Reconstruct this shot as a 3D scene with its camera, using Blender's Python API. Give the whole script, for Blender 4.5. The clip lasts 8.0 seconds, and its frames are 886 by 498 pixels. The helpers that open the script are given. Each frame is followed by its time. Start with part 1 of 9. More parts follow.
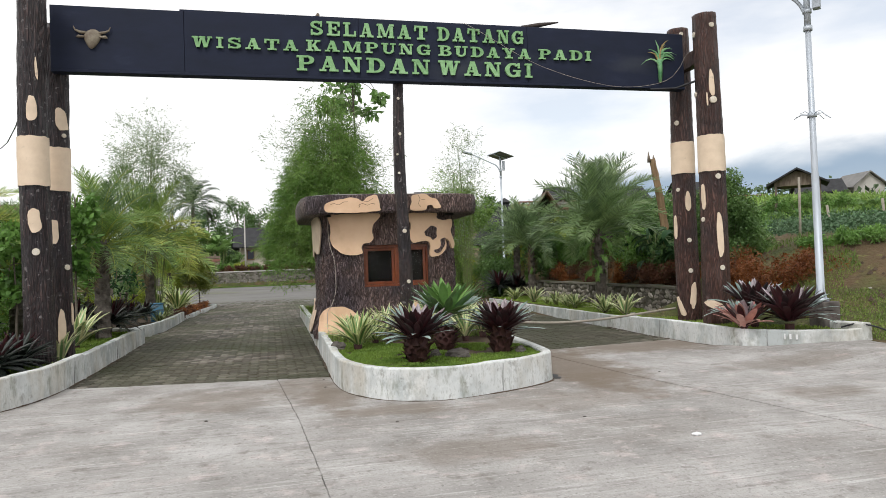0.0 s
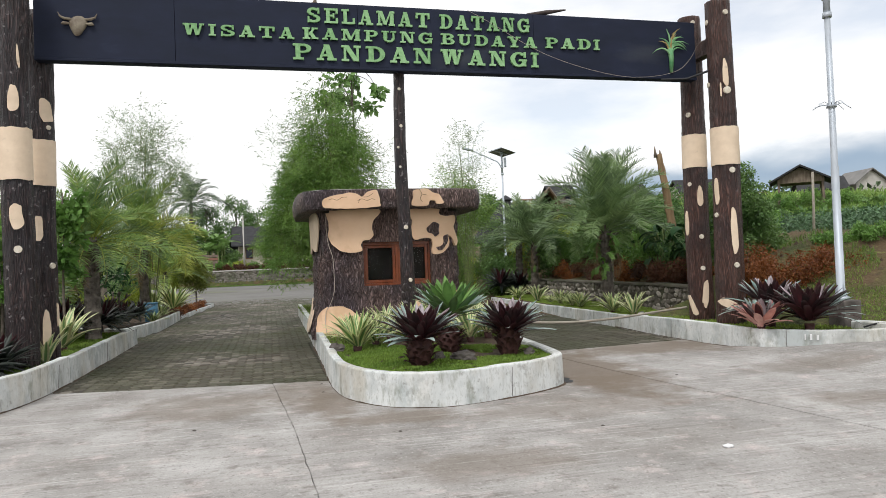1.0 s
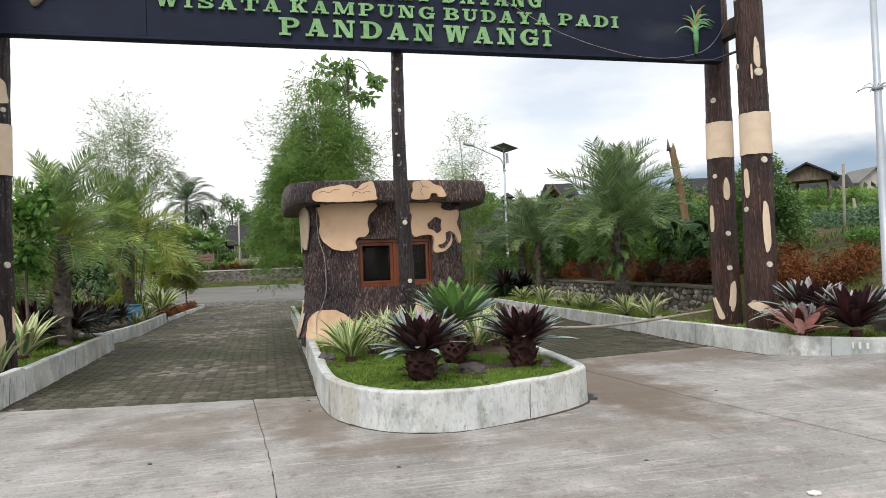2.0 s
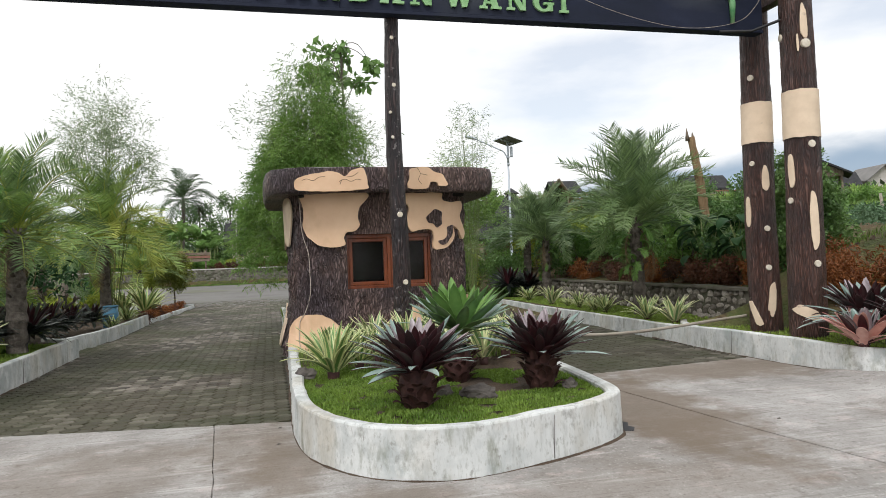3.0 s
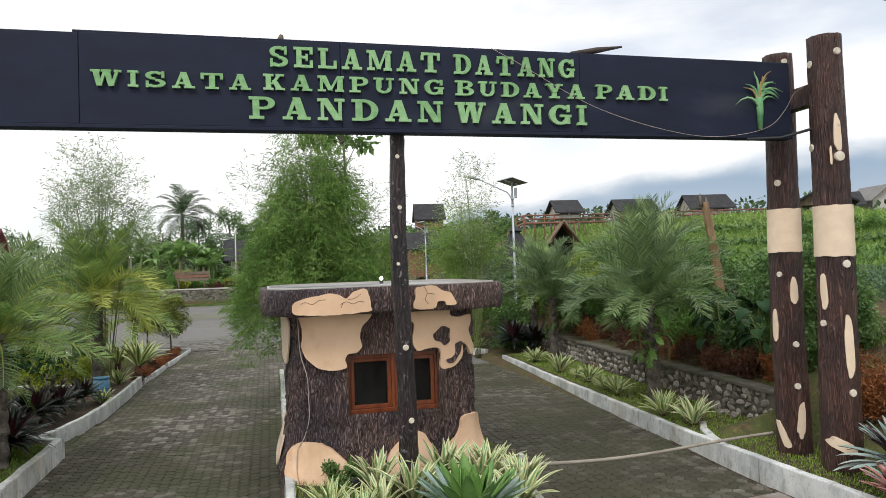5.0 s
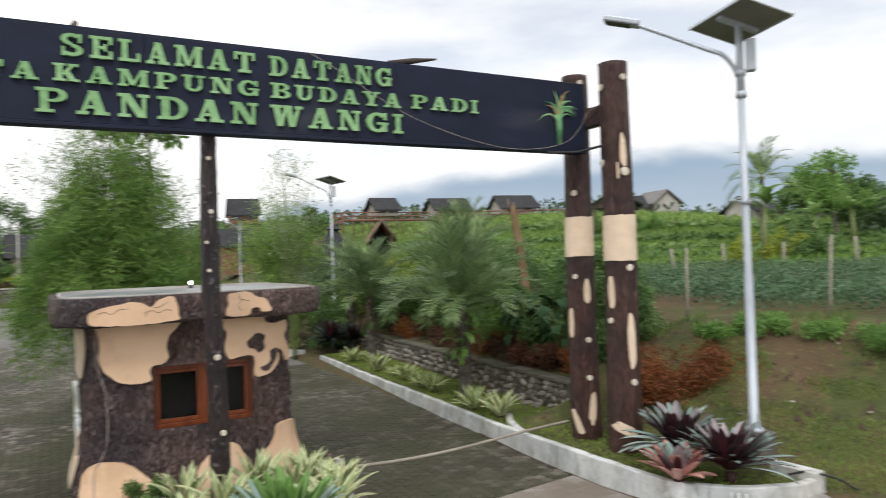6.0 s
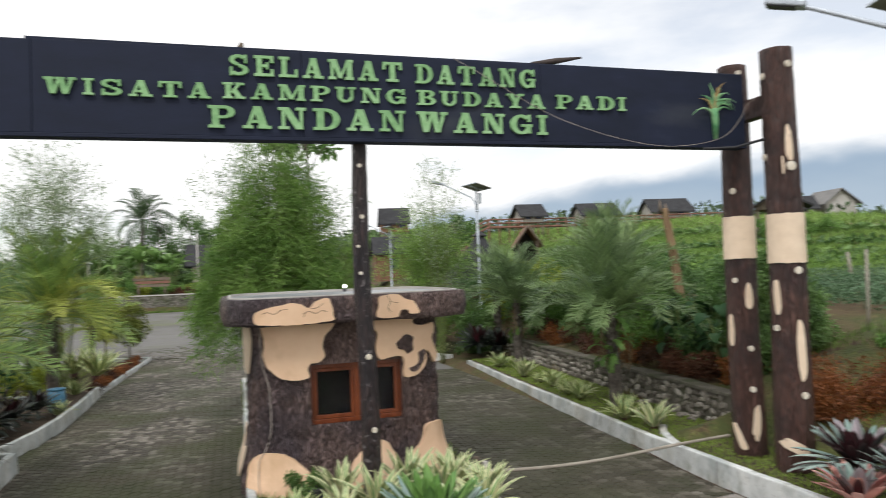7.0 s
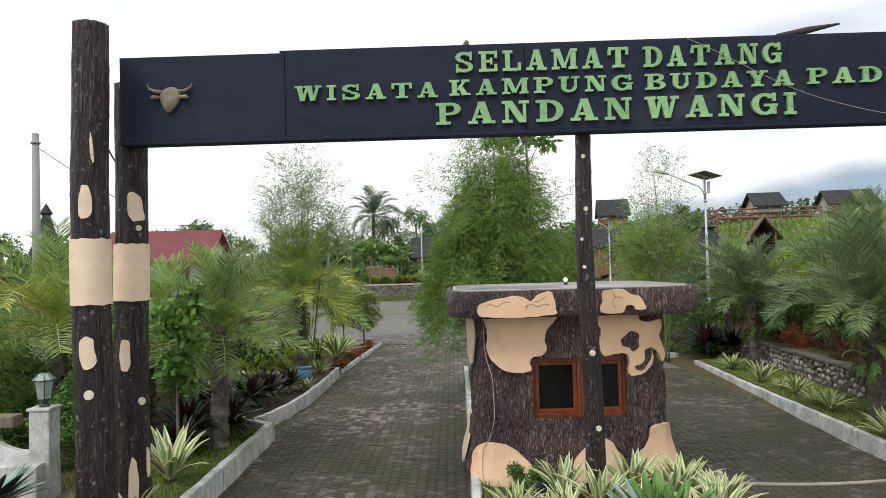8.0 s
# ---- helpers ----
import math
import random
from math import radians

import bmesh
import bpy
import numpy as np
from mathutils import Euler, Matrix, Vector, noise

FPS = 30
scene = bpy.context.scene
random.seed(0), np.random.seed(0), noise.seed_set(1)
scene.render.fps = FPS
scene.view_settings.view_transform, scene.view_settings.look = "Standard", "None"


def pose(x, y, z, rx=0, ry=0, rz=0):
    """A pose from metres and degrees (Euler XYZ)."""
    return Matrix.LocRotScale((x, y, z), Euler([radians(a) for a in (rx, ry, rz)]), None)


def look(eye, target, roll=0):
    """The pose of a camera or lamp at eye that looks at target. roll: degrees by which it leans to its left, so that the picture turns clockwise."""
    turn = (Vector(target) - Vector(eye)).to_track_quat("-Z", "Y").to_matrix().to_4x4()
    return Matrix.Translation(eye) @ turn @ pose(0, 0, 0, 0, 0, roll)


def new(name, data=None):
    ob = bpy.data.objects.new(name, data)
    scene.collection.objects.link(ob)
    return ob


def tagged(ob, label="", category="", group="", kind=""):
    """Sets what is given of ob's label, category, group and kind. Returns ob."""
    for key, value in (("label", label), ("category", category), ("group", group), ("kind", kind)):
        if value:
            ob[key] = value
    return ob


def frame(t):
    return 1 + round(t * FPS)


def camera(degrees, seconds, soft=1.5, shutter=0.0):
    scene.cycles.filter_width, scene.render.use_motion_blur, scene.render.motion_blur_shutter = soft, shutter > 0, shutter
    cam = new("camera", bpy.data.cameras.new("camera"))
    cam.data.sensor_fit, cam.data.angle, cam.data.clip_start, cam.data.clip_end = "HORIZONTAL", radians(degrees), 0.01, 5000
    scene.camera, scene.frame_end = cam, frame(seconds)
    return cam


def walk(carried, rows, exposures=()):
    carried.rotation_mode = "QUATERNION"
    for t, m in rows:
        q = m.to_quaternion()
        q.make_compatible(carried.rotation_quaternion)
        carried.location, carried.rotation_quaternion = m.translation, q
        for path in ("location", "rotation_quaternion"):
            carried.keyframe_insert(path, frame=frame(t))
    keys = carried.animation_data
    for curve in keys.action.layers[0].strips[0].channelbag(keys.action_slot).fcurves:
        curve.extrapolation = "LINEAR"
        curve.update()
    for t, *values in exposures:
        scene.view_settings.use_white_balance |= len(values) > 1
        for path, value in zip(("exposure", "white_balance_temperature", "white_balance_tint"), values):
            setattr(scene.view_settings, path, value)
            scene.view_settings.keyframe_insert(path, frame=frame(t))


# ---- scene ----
# ---- camera and walk ----
cam = camera(64.9, 8.0, soft=0.6, shutter=0.25)
PATH = [
    (0, (0.064, 0.002, 1.475), (0.548, 1.942, 1.523), -2.1),
    (0.5, (0.083, 0.155, 1.466), (0.568, 2.095, 1.512), -2.2),
    (1, (0.122, 0.499, 1.463), (0.608, 2.439, 1.507), -2.2),
    (1.5, (0.196, 0.987, 1.465), (0.684, 2.926, 1.506), -2.2),
    (2.8, (0.592, 2.669, 1.449), (1.086, 4.607, 1.496), -2.15),
    (3, (0.66, 2.925, 1.459), (1.148, 4.864, 1.498), -2.1),
    (3.5, (0.753, 3.44, 1.571), (1.241, 5.379, 1.607), -2.1),
    (3.8, (0.748, 3.584, 1.962), (1.243, 5.523, 1.992), -2.0),
    (4, (0.764, 3.608, 2.243), (1.25, 5.547, 2.284), -1.9),
    (4.2, (0.768, 3.61, 2.503), (1.253, 5.549, 2.564), -1.9),
    (5.5, (0.727, 3.468, 3.116), (1.228, 5.404, 3.158), -1.9),
    (5.7, (0.72, 3.47, 3.14), (1.399, 5.351, 3.169), -1.85),
    (6, (0.748, 3.441, 3.137), (1.716, 5.191, 3.161), -2.0),
    (6.2, (0.753, 3.452, 3.145), (1.875, 5.108, 3.165), -2.1),
    (6.5, (0.755, 3.441, 3.124), (1.845, 5.118, 3.153), -2.3),
    (6.8, (0.784, 3.446, 3.09), (1.572, 5.283, 3.145), -2.3),
    (7, (0.781, 3.481, 3.082), (1.365, 5.393, 3.142), -2.2),
    (7.2, (0.784, 3.498, 3.06), (1.138, 5.465, 3.13), -2.1),
    (7.5, (0.745, 3.563, 3.075), (0.796, 5.561, 3.141), -1.9),
    (7.7, (0.74, 3.585, 3.088), (0.716, 5.584, 3.15), -1.65),
    (8, (0.718, 3.598, 3.095), (0.695, 5.597, 3.154), -1.6),
]
walk(cam, [(t, look(eye, target, roll)) for t, eye, target, roll in PATH])

# ---- world, sun ----
SUN_UP, SUN_AZ = 52.0, 215.0            # degrees: height, compass direction from +y clockwise
world = bpy.data.worlds.new("overcast_sky")
scene.world = world
world.use_nodes = True
wn, wl = world.node_tree.nodes, world.node_tree.links
wn.clear()
w_out = wn.new("ShaderNodeOutputWorld")
w_sky = wn.new("ShaderNodeTexSky")
w_sky.sky_type = "NISHITA"
w_sky.sun_disc = False
w_sky.sun_elevation, w_sky.sun_rotation = radians(SUN_UP), radians(SUN_AZ)
w_bg_sky = wn.new("ShaderNodeBackground")
w_bg_sky.inputs["Strength"].default_value = 0.14
wl.new(w_sky.outputs["Color"], w_bg_sky.inputs["Color"])
w_co = wn.new("ShaderNodeTexCoord")
w_map = wn.new("ShaderNodeMapping")
w_map.inputs["Scale"].default_value = (1.0, 1.0, 3.2)
w_map.inputs["Location"].default_value = (0.35, 0.1, 0.0)
wl.new(w_co.outputs["Generated"], w_map.inputs["Vector"])
w_noise = wn.new("ShaderNodeTexNoise")
w_noise.inputs["Scale"].default_value = 1.9
w_noise.inputs["Detail"].default_value = 7
w_noise.inputs["Roughness"].default_value = 0.52
wl.new(w_map.outputs["Vector"], w_noise.inputs["Vector"])
w_cover = wn.new("ShaderNodeValToRGB")      # how thick the cloud is
w_cover.color_ramp.elements[0].position, w_cover.color_ramp.elements[0].color = 0.30, (0.55, 0.55, 0.55, 1)
w_cover.color_ramp.elements[1].position, w_cover.color_ramp.elements[1].color = 0.46, (1, 1, 1, 1)
wl.new(w_noise.outputs["Fac"], w_cover.inputs["Fac"])
w_shade = wn.new("ShaderNodeValToRGB")      # thick cloud is greyer underneath
w_shade.color_ramp.elements[0].position, w_shade.color_ramp.elements[0].color = 0.50, (1.0, 1.0, 1.0, 1)
w_shade.color_ramp.elements[1].position, w_shade.color_ramp.elements[1].color = 0.72, (0.57, 0.66, 0.77, 1)
w_dir = wn.new("ShaderNodeSeparateXYZ")
wl.new(w_co.outputs["Generated"], w_dir.inputs["Vector"])
w_side = wn.new("ShaderNodeMath")           # the cloud thickens towards +x
w_side.operation = "MULTIPLY_ADD"
w_side.inputs[1].default_value, w_side.inputs[2].default_value = 0.20, -0.115
wl.new(w_dir.outputs["X"], w_side.inputs[0])
w_thick = wn.new("ShaderNodeMath")
w_thick.operation = "ADD"
wl.new(w_noise.outputs["Fac"], w_thick.inputs[0])
wl.new(w_side.outputs["Value"], w_thick.inputs[1])
wl.new(w_thick.outputs["Value"], w_shade.inputs["Fac"])
w_bg_cloud = wn.new("ShaderNodeBackground")
w_bg_cloud.inputs["Strength"].default_value = 1.12
wl.new(w_shade.outputs["Color"], w_bg_cloud.inputs["Color"])
w_mix = wn.new("ShaderNodeMixShader")
wl.new(w_cover.outputs["Color"], w_mix.inputs["Fac"])
wl.new(w_bg_sky.outputs["Background"], w_mix.inputs[1])
wl.new(w_bg_cloud.outputs["Background"], w_mix.inputs[2])
wl.new(w_mix.outputs["Shader"], w_out.inputs["Surface"])

sun = new("sun", bpy.data.lights.new("sun", "SUN"))
sun.data.energy, sun.data.angle, sun.data.color = 1.65, radians(18), (0.995, 0.99, 0.985)
su, sa = radians(SUN_UP), radians(SUN_AZ)
sun.matrix_basis = look((0, 0, 0), (-math.sin(sa) * math.cos(su), -math.cos(sa) * math.cos(su), -math.sin(su)))

# ---- materials ----
def material(name, stops, scale=4.0, detail=6.0, rough=0.8, rough_vary=0.1, metal=0.0, bump=0.3, bump_scale=40.0,
             bump_dist=0.01, stretch=(1, 1, 1), random_vary=0.0, stains=None, spec=0.4):
    """A surface whose colour runs through stops [(position, colour), ...] by a noise of real-world size.
    stains: (colour, scale, from, to), a second, larger noise."""
    m = bpy.data.materials.new(name)
    m.use_nodes = True
    n, l = m.node_tree.nodes, m.node_tree.links
    b = n["Principled BSDF"]
    co = n.new("ShaderNodeTexCoord")
    mp = n.new("ShaderNodeMapping")
    mp.inputs["Scale"].default_value = stretch
    l.new(co.outputs["Object"], mp.inputs["Vector"])
    nz = n.new("ShaderNodeTexNoise")
    nz.inputs["Scale"].default_value, nz.inputs["Detail"].default_value = scale, detail
    nz.inputs["Roughness"].default_value = 0.62
    l.new(mp.outputs["Vector"], nz.inputs["Vector"])
    fac = nz.outputs["Fac"]
    if random_vary:
        oi = n.new("ShaderNodeObjectInfo")
        ma = n.new("ShaderNodeMath")
        ma.operation = "MULTIPLY_ADD"
        ma.inputs[1].default_value, ma.inputs[2].default_value = random_vary, -random_vary / 2
        l.new(oi.outputs["Random"], ma.inputs[0])
        ad = n.new("ShaderNodeMath")
        ad.operation = "ADD"
        l.new(fac, ad.inputs[0])
        l.new(ma.outputs["Value"], ad.inputs[1])
        fac = ad.outputs["Value"]
    rp = n.new("ShaderNodeValToRGB")
    e = rp.color_ramp.elements
    while len(e) < len(stops):
        e.new(0.5)
    for k, (p, c) in enumerate(stops):
        e[k].position, e[k].color = p, (*c, 1)
    l.new(fac, rp.inputs["Fac"])
    colour = rp.outputs["Color"]
    if stains:
        s_col, s_scale, s_from, s_to = stains
        sn = n.new("ShaderNodeTexNoise")
        sn.inputs["Scale"].default_value, sn.inputs["Detail"].default_value = s_scale, 5
        l.new(mp.outputs["Vector"], sn.inputs["Vector"])
        mr = n.new("ShaderNodeMapRange")
        mr.inputs["From Min"].default_value, mr.inputs["From Max"].default_value = s_from, s_to
        l.new(sn.outputs["Fac"], mr.inputs["Value"])
        mx = n.new("ShaderNodeMix")
        mx.data_type = "RGBA"
        mx.inputs["B"].default_value = (*s_col, 1)
        l.new(mr.outputs["Result"], mx.inputs["Factor"])
        l.new(colour, mx.inputs["A"])
        colour = mx.outputs["Result"]
    l.new(colour, b.inputs["Base Color"])
    rr = n.new("ShaderNodeMapRange")
    rr.inputs["To Min"].default_value, rr.inputs["To Max"].default_value = rough - rough_vary, min(1, rough + rough_vary)
    l.new(nz.outputs["Fac"], rr.inputs["Value"])
    l.new(rr.outputs["Result"], b.inputs["Roughness"])
    b.inputs["Metallic"].default_value = metal
    b.inputs["Specular IOR Level"].default_value = spec
    if bump:
        bn = n.new("ShaderNodeTexNoise")
        bn.inputs["Scale"].default_value, bn.inputs["Detail"].default_value = bump_scale, 6
        l.new(mp.outputs["Vector"], bn.inputs["Vector"])
        bp = n.new("ShaderNodeBump")
        bp.inputs["Strength"].default_value, bp.inputs["Distance"].default_value = bump, bump_dist
        l.new(bn.outputs["Fac"], bp.inputs["Height"])
        l.new(bp.outputs["Normal"], b.inputs["Normal"])
    return m


def leafy(name, low, high, rough=0.45, thin=0.25, scale=3.0, spec=0.4, random_vary=0.25):
    """Leaves: colour varied by noise and by leaf, and some light coming through."""
    m = material(name, [(0.25, low), (0.75, high)], scale=scale, rough=rough, bump=0.1, bump_scale=30, random_vary=random_vary, spec=spec)
    n, l = m.node_tree.nodes, m.node_tree.links
    b = n["Principled BSDF"]
    src = b.inputs["Base Color"].links[0].from_socket
    isl = n.new("ShaderNodeNewGeometry")
    hsv = n.new("ShaderNodeHueSaturation")
    mr = n.new("ShaderNodeMapRange")
    mr.inputs["To Min"].default_value, mr.inputs["To Max"].default_value = 0.72, 1.3
    l.new(isl.outputs["Random Per Island"], mr.inputs["Value"])
    l.new(mr.outputs["Result"], hsv.inputs["Value"])
    l.new(src, hsv.inputs["Color"])
    l.new(hsv.outputs["Color"], b.inputs["Base Color"])
    if thin:
        tr = n.new("ShaderNodeBsdfTranslucent")
        l.new(hsv.outputs["Color"], tr.inputs["Color"])
        mx = n.new("ShaderNodeMixShader")
        mx.inputs["Fac"].default_value = thin
        l.new(b.outputs["BSDF"], mx.inputs[1])
        l.new(tr.outputs["BSDF"], mx.inputs[2])
        l.new(mx.outputs["Shader"], n["Material Output"].inputs["Surface"])
    return m


def striped_leaf(name, middle, edge, at=0.28, rough=0.4):
    """A long leaf with a middle band and margins of another colour, across its width (u)."""
    m = bpy.data.materials.new(name)
    m.use_nodes = True
    n, l = m.node_tree.nodes, m.node_tree.links
    b = n["Principled BSDF"]
    uv = n.new("ShaderNodeUVMap")
    uv.uv_map = "across"
    sp = n.new("ShaderNodeSeparateXYZ")
    l.new(uv.outputs["UV"], sp.inputs["Vector"])
    d = n.new("ShaderNodeMath")
    d.operation = "SUBTRACT"
    d.inputs[1].default_value = 0.5
    l.new(sp.outputs["X"], d.inputs[0])
    a = n.new("ShaderNodeMath")
    a.operation = "ABSOLUTE"
    l.new(d.outputs["Value"], a.inputs[0])
    nz = n.new("ShaderNodeTexNoise")
    nz.inputs["Scale"].default_value = 14
    nz.inputs["Detail"].default_value = 3
    mad = n.new("ShaderNodeMath")
    mad.operation = "MULTIPLY_ADD"
    mad.inputs[1].default_value, mad.inputs[2].default_value = 0.12, -0.06
    l.new(nz.outputs["Fac"], mad.inputs[0])
    ad = n.new("ShaderNodeMath")
    ad.operation = "ADD"
    l.new(a.outputs["Value"], ad.inputs[0])
    l.new(mad.outputs["Value"], ad.inputs[1])
    rp = n.new("ShaderNodeValToRGB")
    rp.color_ramp.elements[0].position, rp.color_ramp.elements[0].color = at - 0.04, (*middle, 1)
    rp.color_ramp.elements[1].position, rp.color_ramp.elements[1].color = at + 0.04, (*edge, 1)
    l.new(ad.outputs["Value"], rp.inputs["Fac"])
    l.new(rp.outputs["Color"], b.inputs["Base Color"])
    b.inputs["Roughness"].default_value = rough
    return m


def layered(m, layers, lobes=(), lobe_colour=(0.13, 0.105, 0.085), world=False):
    """Adds stains over a material: layers (colour, scale, stretch, from, to, amount), each a noise of its own; lobes (x, y, rx, ry, amount): single large stains."""
    n, l = m.node_tree.nodes, m.node_tree.links
    b = n["Principled BSDF"]
    colour = b.inputs["Base Color"].links[0].from_socket
    place = n.new("ShaderNodeNewGeometry").outputs["Position"] if world else n.new("ShaderNodeTexCoord").outputs["Object"]

    def lay(fac, amount, tint, under):
        mu = n.new("ShaderNodeMath")
        mu.operation = "MULTIPLY"
        mu.inputs[1].default_value = amount
        l.new(fac, mu.inputs[0])
        mx = n.new("ShaderNodeMix")
        mx.data_type = "RGBA"
        mx.inputs["B"].default_value = (*tint, 1)
        l.new(mu.outputs["Value"], mx.inputs["Factor"])
        l.new(under, mx.inputs["A"])
        return mx.outputs["Result"]
    for k, (tint, scale, stretch, lo, hi, amount) in enumerate(layers):
        mp = n.new("ShaderNodeMapping")
        mp.inputs["Scale"].default_value = stretch
        mp.inputs["Location"].default_value = (3.7 * k, 1.9 * k, 0.6 * k)
        l.new(place, mp.inputs["Vector"])
        nz = n.new("ShaderNodeTexNoise")
        nz.inputs["Scale"].default_value, nz.inputs["Detail"].default_value, nz.inputs["Roughness"].default_value = scale, 9, 0.66
        l.new(mp.outputs["Vector"], nz.inputs["Vector"])
        mr = n.new("ShaderNodeMapRange")
        mr.inputs["From Min"].default_value, mr.inputs["From Max"].default_value = lo, hi
        l.new(nz.outputs["Fac"], mr.inputs["Value"])
        colour = lay(mr.outputs["Result"], amount, tint, colour)
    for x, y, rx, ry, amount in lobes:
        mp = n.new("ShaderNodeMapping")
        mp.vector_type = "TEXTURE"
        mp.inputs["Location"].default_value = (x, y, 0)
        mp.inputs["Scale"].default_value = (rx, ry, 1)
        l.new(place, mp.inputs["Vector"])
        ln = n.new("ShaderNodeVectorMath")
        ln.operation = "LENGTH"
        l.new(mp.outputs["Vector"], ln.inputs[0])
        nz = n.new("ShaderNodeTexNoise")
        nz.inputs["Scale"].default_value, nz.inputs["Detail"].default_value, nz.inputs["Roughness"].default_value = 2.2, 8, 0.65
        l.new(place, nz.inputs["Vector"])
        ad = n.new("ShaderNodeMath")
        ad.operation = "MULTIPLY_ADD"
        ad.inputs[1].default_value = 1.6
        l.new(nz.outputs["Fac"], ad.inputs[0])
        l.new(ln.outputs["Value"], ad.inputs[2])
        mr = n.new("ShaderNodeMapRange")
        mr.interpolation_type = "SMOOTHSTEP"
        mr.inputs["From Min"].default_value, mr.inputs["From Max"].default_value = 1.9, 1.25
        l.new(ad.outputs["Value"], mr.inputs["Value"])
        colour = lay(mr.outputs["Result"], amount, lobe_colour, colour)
    l.new(colour, b.inputs["Base Color"])
    return m


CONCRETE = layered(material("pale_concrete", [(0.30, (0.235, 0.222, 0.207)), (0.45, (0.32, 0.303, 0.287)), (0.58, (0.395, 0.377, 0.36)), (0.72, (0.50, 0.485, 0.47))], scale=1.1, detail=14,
                            rough=0.82, bump=0.5, bump_scale=45, bump_dist=0.008, random_vary=0.06),
                   [((0.17, 0.143, 0.118), 0.42, (1, 1, 1), 0.50, 0.66, 0.6), ((0.60, 0.505, 0.485), 3.2, (1, 1, 1), 0.55, 0.70, 0.6), ((0.15, 0.13, 0.11), 5.5, (1, 1, 1), 0.57, 0.68, 0.6),
                    ((0.10, 0.09, 0.08), 26, (1, 1, 1), 0.56, 0.66, 0.55), ((0.62, 0.60, 0.58), 34, (1, 1, 1), 0.58, 0.68, 0.55),
                    ((0.16, 0.145, 0.13), 9, (0.10, 2.2, 1), 0.54, 0.66, 0.5), ((0.62, 0.605, 0.585), 11, (0.10, 2.2, 1), 0.56, 0.68, 0.5), ((0.17, 0.155, 0.14), 70, (1, 1, 1), 0.52, 0.64, 0.45)],
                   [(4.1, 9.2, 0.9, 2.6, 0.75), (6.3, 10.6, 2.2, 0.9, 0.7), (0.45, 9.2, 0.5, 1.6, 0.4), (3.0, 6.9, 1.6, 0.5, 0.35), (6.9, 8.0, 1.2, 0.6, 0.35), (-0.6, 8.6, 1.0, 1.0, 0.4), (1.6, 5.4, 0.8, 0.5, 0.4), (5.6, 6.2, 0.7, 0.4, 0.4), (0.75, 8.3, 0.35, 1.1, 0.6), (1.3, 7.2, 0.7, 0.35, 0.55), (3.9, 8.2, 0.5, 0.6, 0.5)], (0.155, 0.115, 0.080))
PAVER = material("moss_grey_paver", [(0.2, (0.052, 0.044, 0.033)), (0.55, (0.114, 0.098, 0.078)), (0.88, (0.27, 0.242, 0.205))], scale=5, detail=7, rough=0.72,
                 bump=0.5, bump_scale=60, bump_dist=0.006, random_vary=0.75, stains=((0.050, 0.054, 0.022), 0.45, 0.42, 0.60))
layered(PAVER, [((0.062, 0.050, 0.034), 0.6, (1, 1, 1), 0.46, 0.60, 0.6), ((0.040, 0.044, 0.018), 1.3, (1, 1, 1), 0.54, 0.64, 0.7)], [(5.6, 12.6, 2.2, 3.0, 0.45), (6.4, 19.0, 1.6, 6.0, 0.4), (5.0, 16.5, 1.4, 4.0, 0.3), (-2.2, 14.5, 0.5, 5.0, 0.6), (0.6, 14.0, 0.4, 5.0, 0.6)], (0.038, 0.037, 0.019), world=True)
JOINT = material("dark_joint_sand", [(0.3, (0.035, 0.033, 0.026)), (0.7, (0.075, 0.07, 0.05))], scale=3, rough=0.95, bump=0.4)
ASPHALT = material("worn_asphalt", [(0.25, (0.12, 0.115, 0.11)), (0.75, (0.20, 0.19, 0.18))], scale=0.5, detail=8, rough=0.85, bump=0.3, bump_scale=30,
                   stains=((0.13, 0.14, 0.075), 0.12, 0.55, 0.7))
layered(ASPHALT, [((0.085, 0.082, 0.07), 0.25, (1, 1, 1), 0.46, 0.62, 0.7), ((0.12, 0.13, 0.06), 0.5, (1, 1, 1), 0.54, 0.66, 0.5), ((0.24, 0.23, 0.21), 1.4, (1, 1, 1), 0.56, 0.68, 0.5)])
WHITEWASH = layered(material("weathered_whitewash", [(0.30, (0.50, 0.515, 0.505)), (0.46, (0.62, 0.635, 0.625)), (0.65, (0.74, 0.75, 0.735))], scale=2.0, detail=12, rough=0.78,
                             bump=0.4, bump_scale=28, bump_dist=0.01, stretch=(1, 1, 0.6)),
                    [((0.36, 0.395, 0.395), 1.5, (1, 1, 0.7), 0.48, 0.60, 0.75), ((0.33, 0.33, 0.31), 9.0, (1, 1, 0.22), 0.56, 0.68, 0.4), ((0.74, 0.75, 0.74), 4.0, (1, 1, 0.8), 0.56, 0.64, 0.6),
                     ((0.17, 0.16, 0.14), 4.0, (1, 1, 0.9), 0.59, 0.67, 0.5), ((0.22, 0.215, 0.19), 15.0, (1, 1, 0.7), 0.60, 0.68, 0.6), ((0.20, 0.20, 0.17), 0.8, (1, 1, 1), 0.58, 0.70, 0.55),
                     ((0.40, 0.34, 0.24), 1.1, (1, 1, 0.5), 0.50, 0.66, 0.55), ((0.16, 0.17, 0.11), 6.0, (1, 1, 0.35), 0.55, 0.66, 0.55), ((0.30, 0.30, 0.27), 40.0, (1, 1, 0.4), 0.54, 0.64, 0.45)])


